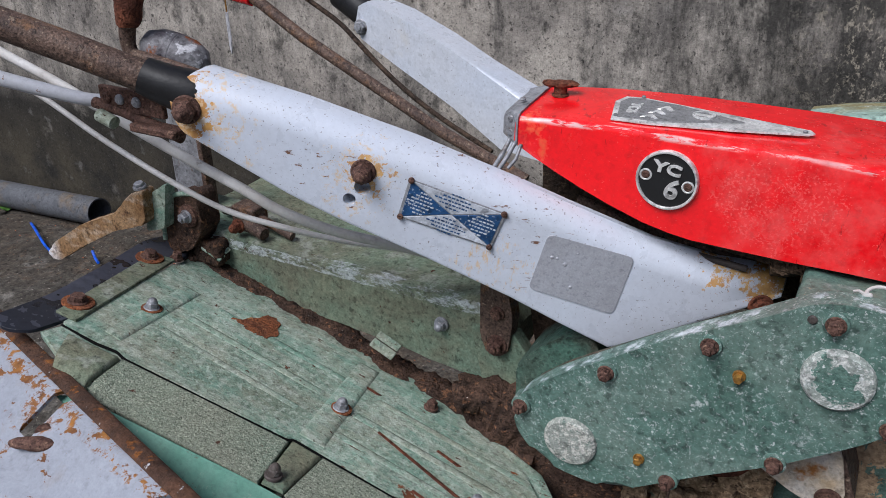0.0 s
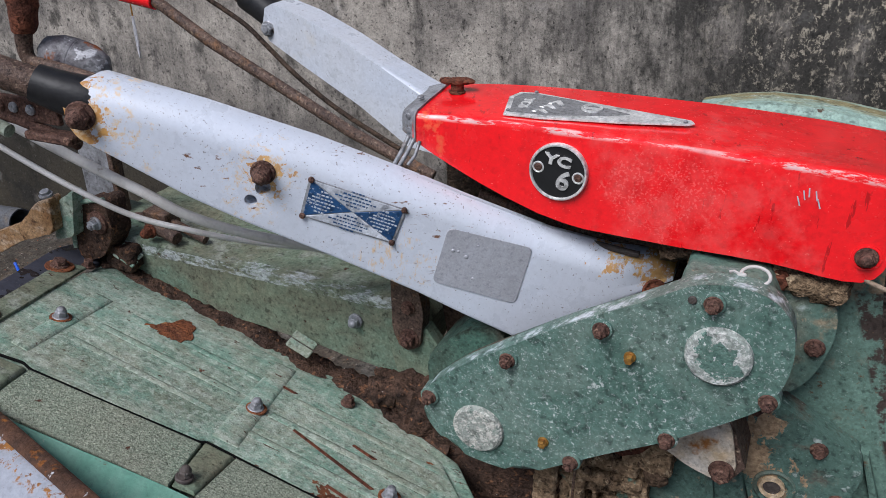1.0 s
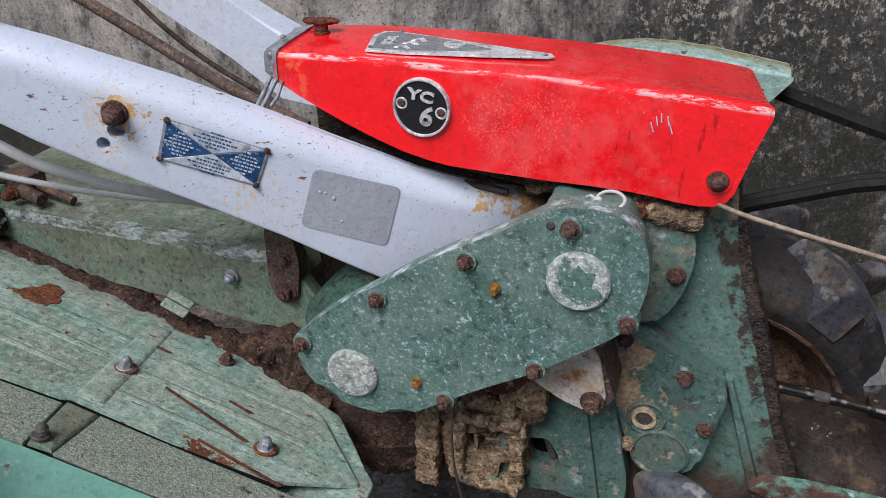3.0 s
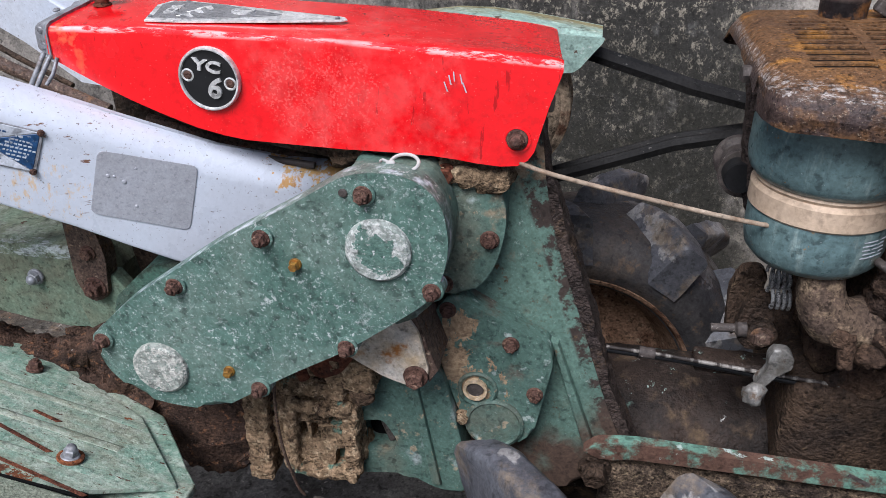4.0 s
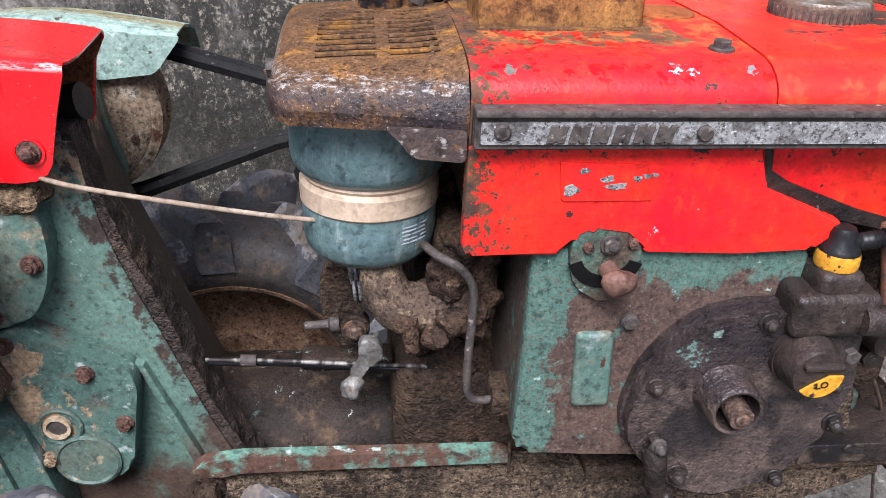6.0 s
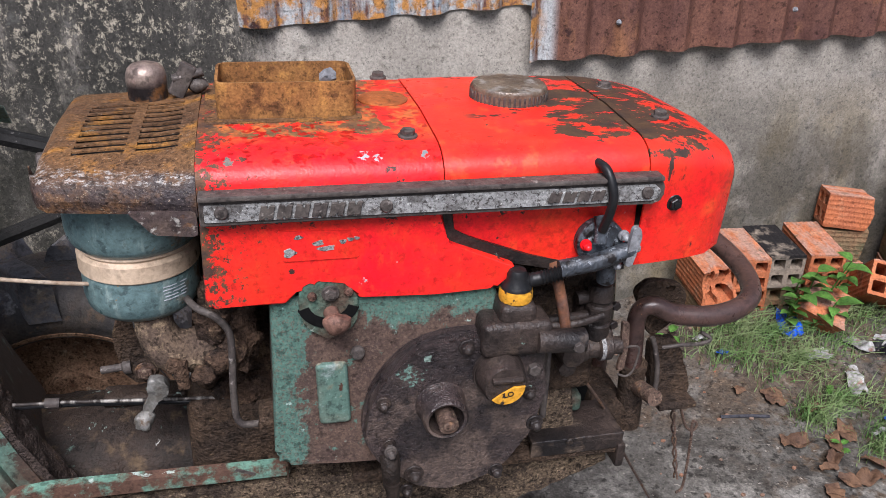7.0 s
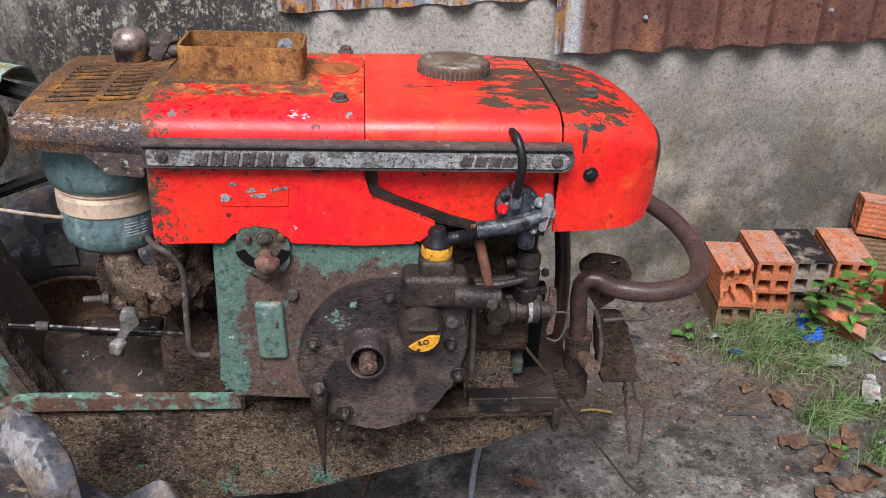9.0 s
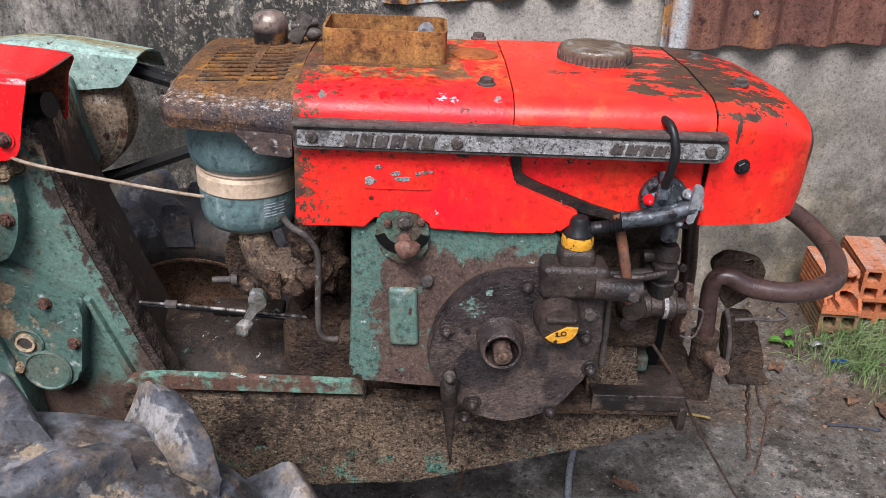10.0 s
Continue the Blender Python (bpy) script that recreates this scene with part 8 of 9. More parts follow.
part("coolant_pipe", tube([(0.470, 0.725, 0.772), (0.4823, 0.703, 0.7705), (0.5004, 0.695, 0.7628), (0.5124, 0.695, 0.744), (0.5134, 0.695, 0.7126), (0.5118, 0.695, 0.677), (0.512, 0.695, 0.640), (0.516, 0.696, 0.626), (0.524, 0.697, 0.6215), (0.548, 0.702, 0.619)], 0.0039, 12, 5), dark_rail, tractor, "bent dark fuel pipe")
part("lower_fitting", lumpy(dense(box(0.535, 0.556, 0.690, 0.73, 0.606, 0.632, 0.005), 0.008), 0.0015, 60), cast_mud, tractor)
part("throttle_wire", tube([(0.150, 0.735, 0.842), (0.183, 0.722, 0.831), (0.283, 0.720, 0.812), (0.373, 0.722, 0.797), (0.40, 0.74, 0.79)], 0.0022, 10, 5), cable_brown, tractor, "pale brown throttle cable")
# fuel cock, injection pump and hoses
fc = part("fuel_cock", merge(lathe([(0.026, 0.672), (0.026, 0.660), (0.022, 0.656), (0.001, 0.656)], (0.895, 0, 0.838), "y", 32), tube([(0.848, 0.648, 0.817), (0.885, 0.646, 0.823), (0.925, 0.646, 0.836)], 0.0095, 18), tube([(0.889, 0.648, 0.845), (0.889, 0.65, 0.862), (0.888, 0.655, 0.872)], 0.007, 14), tube([(0.906, 0.66, 0.82), (0.909, 0.665, 0.79)], 0.010, 12)), cock_grey, tractor, "grey cast fuel cock")
part("cock_lever", merge(turned(prism(fillet([(-0.004, -0.016), (0.004, -0.016), (0.006, 0.018), (0.002, 0.028), (-0.006, 0.028), (-0.006, 0.016)], 0.003), -0.003, 0.003, 0.001), Matrix.Translation((0.921, 0.640, 0.836)) @ Matrix.Rotation(radians(8), 4, "Y"))), zinc, fc, "small grey tap lever")
for x, z, m_ in ((0.876, 0.840, red), (0.917, 0.848, zinc), (0.931, 0.835, zinc), (0.912, 0.816, zinc)):
    bolt(fc, x, 0.654, z, m_, 0.0055, 0.006, "acorn")
part("fuel_hose", tube([(0.878, 0.668, 0.928), (0.884, 0.645, 0.925), (0.889, 0.634, 0.905), (0.889, 0.635, 0.885), (0.888, 0.645, 0.86)], 0.0048, 14, 6), black, tractor, "short dark fuel hose over the rail")
hp = spline([(0.785, 0.668, 0.797), (0.81, 0.655, 0.802), (0.835, 0.650, 0.808), (0.86, 0.648, 0.815)], 14)
part("corrugated_hose", tube(hp, lambda t: 0.0075 + 0.0012 * math.sin(t * 42 * 3.0), 14), black, tractor, "black corrugated hose")
fp = part("injection_pump", lumpy(dense(merge(box(0.893, 0.945, 0.692, 0.77, 0.668, 0.706, 0.006, 2), box(0.90, 0.935, 0.705, 0.77, 0.70, 0.745, 0.006, 2)), 0.010), 0.0008, 70), oily, tractor, "oily black fuel injection pump", 55)
part("pump_barrel", lathe([(0.013, 0.698), (0.0152, 0.703), (0.0152, 0.718), (0.0125, 0.720), (0.0125, 0.724), (0.0155, 0.726), (0.0155, 0.742), (0.0125, 0.744), (0.0125, 0.748), (0.0150, 0.750), (0.0150, 0.761), (0.0110, 0.768), (0.001, 0.769)], (0.921, 0.695, 0), "z", 20), oily, fp, "ribbed delivery valve holder")
part("pump_flange", turned(lathe([(0.011, 0.0), (0.0155, 0.002), (0.0155, 0.010), (0.0125, 0.012), (0.0125, 0.024), (0.0160, 0.026), (0.0160, 0.040), (0.0105, 0.043), (0.0105, 0.054), (0.001, 0.055)], (0, 0, 0), "z", 20), Matrix.Translation((0.897, 0.688, 0.688)) @ Matrix.Rotation(radians(90), 4, "Y")), oily, fp, "turned pump body with worn edges")
part("worn_edge", turned(lathe([(0.0161, 0.0), (0.0163, 0.001), (0.0163, 0.004), (0.0161, 0.005)], (0, 0, 0), "z", 24, False), Matrix.Translation((0.9235, 0.688, 0.688)) @ Matrix.Rotation(radians(90), 4, "Y")), alu, fp, "bare metal worn through the oil")
un = part("pipe_union", merge(lathe([(0.0145, 0.705), (0.0165, 0.685), (0.0165, 0.667), (0.0140, 0.661), (0.001, 0.660)], (0.8835, 0, 0.696), "y", 10), lathe([(0.009, 0.705), (0.0105, 0.690), (0.0105, 0.672), (0.001, 0.668)], (0.8825, 0, 0.672), "y", 8)), oily, fp, "oily pipe union nut")
part("pump_elbow", tube([(0.856, 0.690, 0.728), (0.880, 0.688, 0.730), (0.905, 0.690, 0.731)], 0.0065, 12, 4), oily, fp)
part("pump_pipe", tube([(0.895, 0.70, 0.748), (0.925, 0.70, 0.752)], 0.008, 12), oily, fp)
part("pump_lever", prism(fillet([(0.948, 0.722), (0.957, 0.720), (0.960, 0.690), (0.959, 0.655), (0.950, 0.653), (0.951, 0.668), (0.954, 0.676), (0.950, 0.695)], 0.003, 2), 0.683, 0.688, 0.001), rust_tube, fp, "brown governor lever")
part("pump_wire", tube([(0.957, 0.684, 0.687), (0.974, 0.684, 0.684), (0.972, 0.684, 0.655), (0.964, 0.684, 0.645), (0.952, 0.684, 0.649)], 0.0014, 8, 4), dark_rail, fp)
for z in (0.735, 0.71):
    bolt(fp, 0.944, 0.70, z, oily, 0.0065, 0.006, "bare")
part("mount_beam", lumpy(dense(merge(box(0.862, 0.985, 0.703, 0.775, 0.535, 0.542, 0.0015), box(0.862, 0.985, 0.703, 0.710, 0.518, 0.537, 0.0015)), 0.007), 0.0010, 60), oily, ch, "dark oily cross beam with worn edge", 55)
bolt(ch, 0.912, 0.703, 0.538, oily, 0.006, 0.003, "screw")
part("beam_stub", box(0.922, 0.942, 0.745, 0.775, 0.548, 0.574, 0.006, 3), green_muddy, ch)
# black sheet added to paint the deep shade beneath the engine
part("dark_interior", box(0.90, 0.975, 0.80, 0.815, 0.52, 0.66, 0.002, 1), shade_black, tractor, "black sheet standing for the shade beneath the engine")
part("fuel_pipe", tube([(0.848, 0.670, 0.815), (0.856, 0.664, 0.788), (0.866, 0.663, 0.75), (0.876, 0.666, 0.705)], 0.0062, 12, 5), material("copper_brown_pipe", (0.13, 0.075, 0.06), 0.5, second=(0.24, 0.10, 0.05), vscale=60, bump=0.1), tractor, "copper-brown fuel pipe")
part("injector_pipe", tube([(0.855, 0.668, 0.735), (0.885, 0.665, 0.738), (0.915, 0.67, 0.742)], 0.0045, 10, 4), oily, tractor)
part("dipstick", tube([(0.853, 0.665, 0.71), (0.856, 0.668, 0.66), (0.857, 0.67, 0.61)], 0.004, 10), dark_rail, tractor)
part("engine_front", lumpy(dense(merge(box(0.79, 0.94, 0.72, 0.93, 0.60, 0.80, 0.015, 3), blob((0.87, 0.72, 0.775), (0.04, 0.02, 0.02), 0.4, 50, 3), blob((0.83, 0.70, 0.62), (0.02, 0.02, 0.05), 0.4, 50, 3)), 0.016), 0.003, 40), cast_mud, tractor, "dirty front of the engine", 60)
# front stand, bumper tube, hitch and chain
part("bumper_tube", tube([(1.024, 0.773, 0.52), (1.0185, 0.773, 0.61), (1.0135, 0.771, 0.662), (1.017, 0.768, 0.684), (1.032, 0.764, 0.689), (1.058, 0.757, 0.679), (1.105, 0.750, 0.676), (1.150, 0.757, 0.681), (1.185, 0.790, 0.684), (1.200, 0.85, 0.692), (1.188, 0.93, 0.703), (1.145, 1.01, 0.712), (1.085, 1.065, 0.716), (1.02, 1.08, 0.69), (1.01, 1.08, 0.45)], lambda t: 0.0118 + 0.0018 * min(1.0, max(0.0, (t - 0.25) * 8)), 20, 8), brown_paint, tractor, "bent dark brown steel bumper tube")
fs = part("front_bracket", lumpy(dense(prism(fillet([(1.028, 0.672), (1.045, 0.690), (1.073, 0.687), (1.096, 0.680), (1.108, 0.658), (1.088, 0.620), (1.062, 0.598), (1.050, 0.62)], 0.008, 3), 0.830, 0.842, 0.002), 0.010), 0.0008, 60), cast_mud, tractor, "muddy front hitch bracket", 45)
carve(fs, prism([(1.078 + 0.008 * math.cos(a), 0.676 + 0.0045 * math.sin(a)) for a in (i * math.pi / 8 for i in range(16))], 0.80, 0.87, 0))
part("hitch_cheek", lumpy(lumpy(dense(prism(fillet([(1.060, 0.596), (1.090, 0.600), (1.106, 0.588), (1.119, 0.550), (1.134, 0.513), (1.120, 0.500), (1.075, 0.503), (1.068, 0.53)], 0.008, 3), 0.820, 0.838, 0.003), 0.007), 0.0025, 60), 0.0012, 150), cast_mud, fs, "pitted mud-caked cheek plate", 60)
part("socket_tube", merge(tube([(1.0275, 0.775, 0.495), (1.0215, 0.775, 0.594)], 0.0172, 24), tube([(1.0220, 0.775, 0.588), (1.0214, 0.775, 0.596)], 0.0190, 24)), cast_mud, fs, "grey-green socket tube")
part("cross_pin", merge(tube([(1.026, 0.765, 0.566), (1.030, 0.720, 0.577)], 0.0108, 20)), rust_tube, fs, "brown cross pin")
part("bent_strap", tube([(1.054, 0.812, 0.612), (1.061, 0.810, 0.592), (1.068, 0.808, 0.56), (1.070, 0.808, 0.525), (1.064, 0.806, 0.503)], 0.0035, 10, 5), dark_rail, fs)
part("hitch_hook", tube([(1.064, 0.80, 0.602), (1.090, 0.795, 0.607), (1.115, 0.795, 0.606), (1.132, 0.795, 0.612), (1.118, 0.80, 0.622)], 0.0028, 10, 5), dark_rail, fs, "grey bent steel hook")
part("hitch_lip", lumpy(dense(box(1.072, 1.130, 0.790, 0.842, 0.499, 0.509, 0.003), 0.008), 0.0012, 80), cast_mud, fs)
part("rear_cross_bar", lumpy(dense(box(0.985, 1.035, 0.81, 1.06, 0.455, 0.505, 0.006), 0.015), 0.0015, 60), cast_mud, fs)
HITCH = Matrix.Translation((0.0333, -0.0079, 0.0568)) @ Matrix.Diagonal((0.953, 0.953, 0.953, 1))
for o in (fs, *fs.children):
    if not o.name.startswith(("socket_tube", "cross_pin")):
        o.data.transform(HITCH)
part("front_leg", tube([(0.996, 0.86, 0.78), (1.006, 0.86, 0.70), (1.014, 0.86, 0.62), (1.016, 0.86, 0.45)], 0.0115, 16, 3), brown_paint, tractor)
prev = None
for i in range(2):
    pts = []
    for k in range(40):
        t = k / 39
        pts.append((1.105 + 0.035 * t + 0.0026 * math.sin(k * 0.55 + i * math.pi), 0.80 + 0.0026 * math.cos(k * 0.55 + i * math.pi), 0.515 - 0.16 * t))
    part("twisted_wire", tube(pts, 0.0017, 8), rust_tube, tractor, "twisted rusty tie wire")
part("twisted_wire", tube([(1.115, 0.80, 0.515), (1.135, 0.80, 0.46), (1.150, 0.80, 0.445), (1.156, 0.80, 0.455), (1.148, 0.80, 0.46), (1.152, 0.80, 0.42), (1.155, 0.80, 0.34), (1.145, 0.80, 0.325)], 0.0022, 8, 5), rust_tube, tractor, "looped rusty tie wire")

# ---- corrugated sheets on the wall ----
sheet_mat = material("rusted_corrugated_iron", speck=0.3, base=(0.170, 0.080, 0.056), rough=0.7, second=(0.095, 0.045, 0.038), vscale=6, layers=(
    dict(c=(0.26, 0.12, 0.06), s=7, lo=0.58, hi=0.68, r=0.85, d=8, k=0.8, st=(1, 1, 0.4)),
    dict(c=(0.40, 0.41, 0.41), s=14, lo=0.42, hi=0.54, r=0.5, d=9, st=(2, 1, 0.3), at=(("X", 1.225, 1.205),)),
    dict(c=(0.42, 0.20, 0.06), s=30, lo=0.46, hi=0.56, r=0.85, d=9, at=(("X", 1.20, 1.16),)),
    dict(c=(0.25, 0.33, 0.40), s=7, lo=0.54, hi=0.64, r=0.5, d=8, st=(2, 1, 0.3), at=(("X", 1.05, 0.95),), off=4),
    dict(c=(0.045, 0.022, 0.02), s=9, lo=0.62, hi=0.68, r=0.7, off=9),
), bump=0.15, bscale=220, vary=0.3)


def corrugated(x0, x1, z0a, z0b, top, y, phase):
    n = int((x1 - x0) / 0.0055)
    rows = 10
    rings = []
    for j in range(rows + 1):
        t = j / rows
        ring = []
        for i in range(n + 1):
            s = i / n
            x = x0 + (x1 - x0) * s
            zb = z0a + (z0b - z0a) * s + 0.003 * noise.noise((x * 11, 0, 0)) + 0.002 * math.sin(x * 40)
            w = math.sin((x + phase) * 2 * math.pi / 0.127)
            prof = max(-1, min(1, w * 1.7))
            ring.append((x, y - 0.013 * prof + 0.004 * noise.noise((x * 3, t * 2, 1)), zb + (top - zb) * t))
        rings.append(ring)
    return loft(rings, False)


for x0, x1, a, b, y, ph in ((0.497, 1.16, 0.808, 0.834, 1.822, 0.0), (1.150, 3.6, 0.706, 0.775, 1.809, 0.04)):
    ob = thing("corrugated_sheet", corrugated(x0, x1, a, b, 1.9, y, ph), sheet_mat, "rusty brown corrugated iron sheet fixed to the wall", "metal sheet", "corrugated sheets")
    md = ob.modifiers.new("thick", "SOLIDIFY")
    md.thickness = 0.0012
    baked(ob)
    for k in range(4):
        x = x0 + 0.215 + 0.45 * k
        if x < x1 - 0.1:
            bolt(ob, x, y - 0.010, a + 0.085 + 0.012 * (k % 2), zinc, 0.006, 0.005, "acorn", name="roofing_nail")

# ---- hollow bricks ----
brick_mat = material("terracotta_brick", speck=0.35, base=(0.46, 0.150, 0.062), rough=0.85, second=(0.38, 0.125, 0.06), vscale=12, layers=(
    dict(c=(0.36, 0.25, 0.20), s=18, lo=0.42, hi=0.56, r=0.95, d=9, rg=0.75, k=0.75, st=(1.6, 0.5, 1), at=(("Z", 0.040, 0.0455),)),
    dict(c=(0.50, 0.26, 0.15), s=24, lo=0.54, hi=0.68, r=0.9, k=0.7), dict(c=(0.16, 0.11, 0.075), s=14, lo=0.58, hi=0.70, r=0.95, d=8, k=0.8), dict(c=(0.09, 0.085, 0.05), s=20, lo=0.62, hi=0.70, r=0.95, off=4)), bump=0.3, bscale=260)
brick_old = material("mossy_old_brick", speck=0.4, base=(0.27, 0.155, 0.085), rough=0.9, second=(0.17, 0.13, 0.075), vscale=14, layers=(dict(c=(0.10, 0.10, 0.055), s=20, lo=0.50, hi=0.64, r=0.95), dict(c=(0.42, 0.17, 0.08), s=16, lo=0.60, hi=0.70, r=0.9)), bump=0.3, bscale=260)
brick_soot = material("sooty_brick", (0.27, 0.22, 0.17), 0.9, second=(0.18, 0.15, 0.12), vscale=16, layers=(dict(c=(0.018, 0.016, 0.016), s=13, lo=0.34, hi=0.44, r=0.9, d=8, at=(("Z", 0.030, 0.040),)), dict(c=(0.40, 0.15, 0.07), s=12, lo=0.66, hi=0.72, r=0.9)), bump=0.3, bscale=260)
BW, BL, BH = 0.094, 0.186, 0.094


def brick_bm():
    pts = []
    teeth = 7

    def edge(ax, ay, bx, by, nx, ny):
        for i in range(teeth):
            for f, d in ((0.12, 0.0), (0.34, 0.0), (0.46, 0.0010), (0.9, 0.0010)):
                t = (i + f) / teeth
                pts.append((ax + (bx - ax) * t - nx * d, ay + (by - ay) * t - ny * d))
    w, h = BW / 2, BH / 2
    edge(-w, -h, w, -h, 0, -1)
    edge(w, -h, w, h, 1, 0)
    edge(w, h, -w, h, 0, 1)
    edge(-w, h, -w, -h, -1, 0)
    return prism(pts, -BL / 2, BL / 2, 0.0)


def hollow():
    cut = []
    for sx in (-1, 1):
        for sz in (-1, 1):
            cx, cz = sx * 0.0225, sz * 0.0225
            cut.append(prism(fillet([(cx - 0.0155, cz - 0.0145), (cx + 0.0155, cz - 0.0145), (cx + 0.0155, cz + 0.0145), (cx - 0.0155, cz + 0.0145)], 0.004, 2), -0.2, 0.2, 0))
    return merge(*cut)


proto = carve(new("brick", mesh_of("brick", brick_bm(), 30)), hollow())
proto.data.materials.append(brick_mat)
whole = proto.data
variants = {}
for key, m_ in (("old", brick_old), ("soot", brick_soot)):
    variants[key] = whole.copy()
    variants[key].materials[0] = m_
bpy.data.objects.remove(proto)


def broken(seed):
    ob = new("brick", whole.copy())
    carve(ob, blob((0.03 * (1 if seed % 2 else -1), -0.10, 0.03), (0.075, 0.07, 0.06), 0.5, 25, 3, seed))
    me = ob.data
    bpy.data.objects.remove(ob)
    return me


def brick(me, x, y, z, rx=0, ry=0, rz=0, label="terracotta hollow brick stacked against the wall", group="bricks stacked by the wall"):
    ob = new("brick", me)
    ob.matrix_world = pose(x, y, z, rx, ry, rz)
    return tagged(ob, label, "brick", group)


def half(seed, me):
    ob = new("brick", me.copy())
    carve(ob, lumpy(dense(box(-0.2, 0.2, -0.3, -0.02, -0.2, 0.2, 0), 0.05), 0.02, 14, seed))
    out = ob.data
    bpy.data.objects.remove(ob)
    return out


half_a, half_b, half_c = half(1.0, whole), half(2.0, variants["old"]), half(5.0, whole)
for x, y, z, rz, me in ((1.630, 1.690, 0.058, -5, variants["old"]), (1.752, 1.745, 0.066, -6, whole), (1.842, 1.735, 0.068, -5, variants["old"]), (1.942, 1.705, 0.072, -6, whole)):
    brick(me, x, y, z, 0, 0, rz, "weathered terracotta hollow brick at the bottom of the stack")
brick(broken(3), 1.626, 1.680, 0.155, 0, 1, -5, "chipped terracotta hollow brick on top of the stack")
brick(whole, 1.738, 1.728, 0.163, 0, 0, -7, "terracotta hollow brick on top of the stack")
brick(variants["soot"], 1.830, 1.722, 0.167, 0, 0, -6, "soot-blackened hollow brick on top of the stack")
brick(whole, 1.930, 1.696, 0.178, 2, 0, -9, "pale-topped terracotta hollow brick on top of the stack")
for z, me, rz in ((0.080, "a", 78), (0.1745, "b", 74)):
    brick(half_b if me == "b" else half_a, 2.090, 1.755, z, 0, 0, rz, "half terracotta brick lying across the stack")
brick(half_c, 2.085, 1.752, 0.268, 4, 8, 70, "broken terracotta brick standing on the stack")
for i in range(4):
    brick(variants["old"] if i in (1, 2) else whole, 2.235 + 0.004 * i, 1.700 - 0.003 * i, 0.050 + 0.0945 * i, 0, 0, -24 + 2 * (i % 2), "terracotta hollow brick in a column of four", "column of bricks")
    brick(whole if i % 2 else variants["old"], 2.350, 1.670, 0.050 + 0.0945 * i, 0, 0, -22, "terracotta hollow brick in a column of four", "column of bricks")
brick(half_a, 1.905, 1.520, 0.090, 24, -34, 38, "broken terracotta brick lying loose in the grass", "loose bricks")
brick(whole, 2.075, 1.600, 0.115, -38, 8, -28, "terracotta brick leaning on the pile", "loose bricks")

# ---- weeds, grass and litter by the bricks ----
leaf_mat = material("fresh_green_leaf", (0.095, 0.215, 0.04), 0.5, second=(0.05, 0.115, 0.025), vscale=30, bump=0.15, bscale=260)
grass_mat = material("thin_grass", (0.085, 0.165, 0.045), 0.55, second=(0.20, 0.24, 0.11), vscale=12, bump=0.05)
dead_mat = material("dead_brown_leaf", (0.15, 0.085, 0.05), 0.8, second=(0.085, 0.05, 0.035), vscale=25, bump=0.3, bscale=160)
blue_mat = material("blue_plastic_film", (0.01, 0.10, 0.62), 0.4, second=(0.008, 0.07, 0.45), vscale=40, bump=0.2, bscale=80)
litter_mat = material("faded_plastic_wrapper", (0.36, 0.36, 0.35), 0.6, second=(0.17, 0.155, 0.14), vscale=40, layers=(dict(c=(0.22, 0.12, 0.09), s=40, lo=0.55, hi=0.65, r=0.7),), bump=0.4, bscale=90)


def leaf_bm(o, out, up, l, w, droop=0.3):
    o, out = Vector(o), Vector(out).normalized()
    side = out.cross(Vector((0, 0, 1))).normalized()
    rings = []
    n = 7
    for i in range(n + 1):
        t = i / n
        c = o + out * l * t + Vector((0, 0, up * l * t - droop * l * t * t))
        hw = w * (math.sin(math.pi * t ** 0.75) * 0.5 + 0.01)
        rings.append([c + side * (-hw) + Vector((0, 0, 0.22 * hw)), c + side * (-hw * 0.5) + Vector((0, 0, 0.08 * hw)), c, c + side * hw * 0.5 + Vector((0, 0, 0.08 * hw)), c + side * hw + Vector((0, 0, 0.22 * hw))])
    return loft(rings, False)


rnd = random.Random(7)
weed = tagged(new("weed_plant"), "bright green broad-leaved weed growing among the bricks", "plant")
weed.matrix_world = pose(1.838, 1.565, ground_z(1.838, 1.565))
for sx, sy, hgt in ((0.0, 0.0, 0.17), (0.035, -0.02, 0.205), (-0.045, -0.01, 0.11), (0.075, 0.01, 0.165), (-0.02, 0.02, 0.15), (0.05, -0.04, 0.10), (0.012, -0.03, 0.07)):
    lean = (rnd.uniform(-0.02, 0.03), rnd.uniform(-0.04, -0.01))
    pts = [(sx, sy, 0), (sx + lean[0] * 0.4, sy + lean[1] * 0.3, hgt * 0.5), (sx + lean[0], sy + lean[1], hgt)]
    st = part("stem", tube(pts, lambda t: 0.0028 - 0.0014 * t, 8, 4), leaf_mat, weed)
    for k in range(9):
        t = 0.25 + 0.75 * k / 8
        a = k * 2.4 + sx * 40
        l = rnd.uniform(0.032, 0.056) * (1.2 if k > 6 else 0.85)
        part("leaf", leaf_bm((sx + lean[0] * t, sy + lean[1] * t, hgt * t), (math.cos(a), math.sin(a) - 0.35, 0), rnd.uniform(0.25, 0.7), l, l * 0.66, 0.45), leaf_mat, weed)
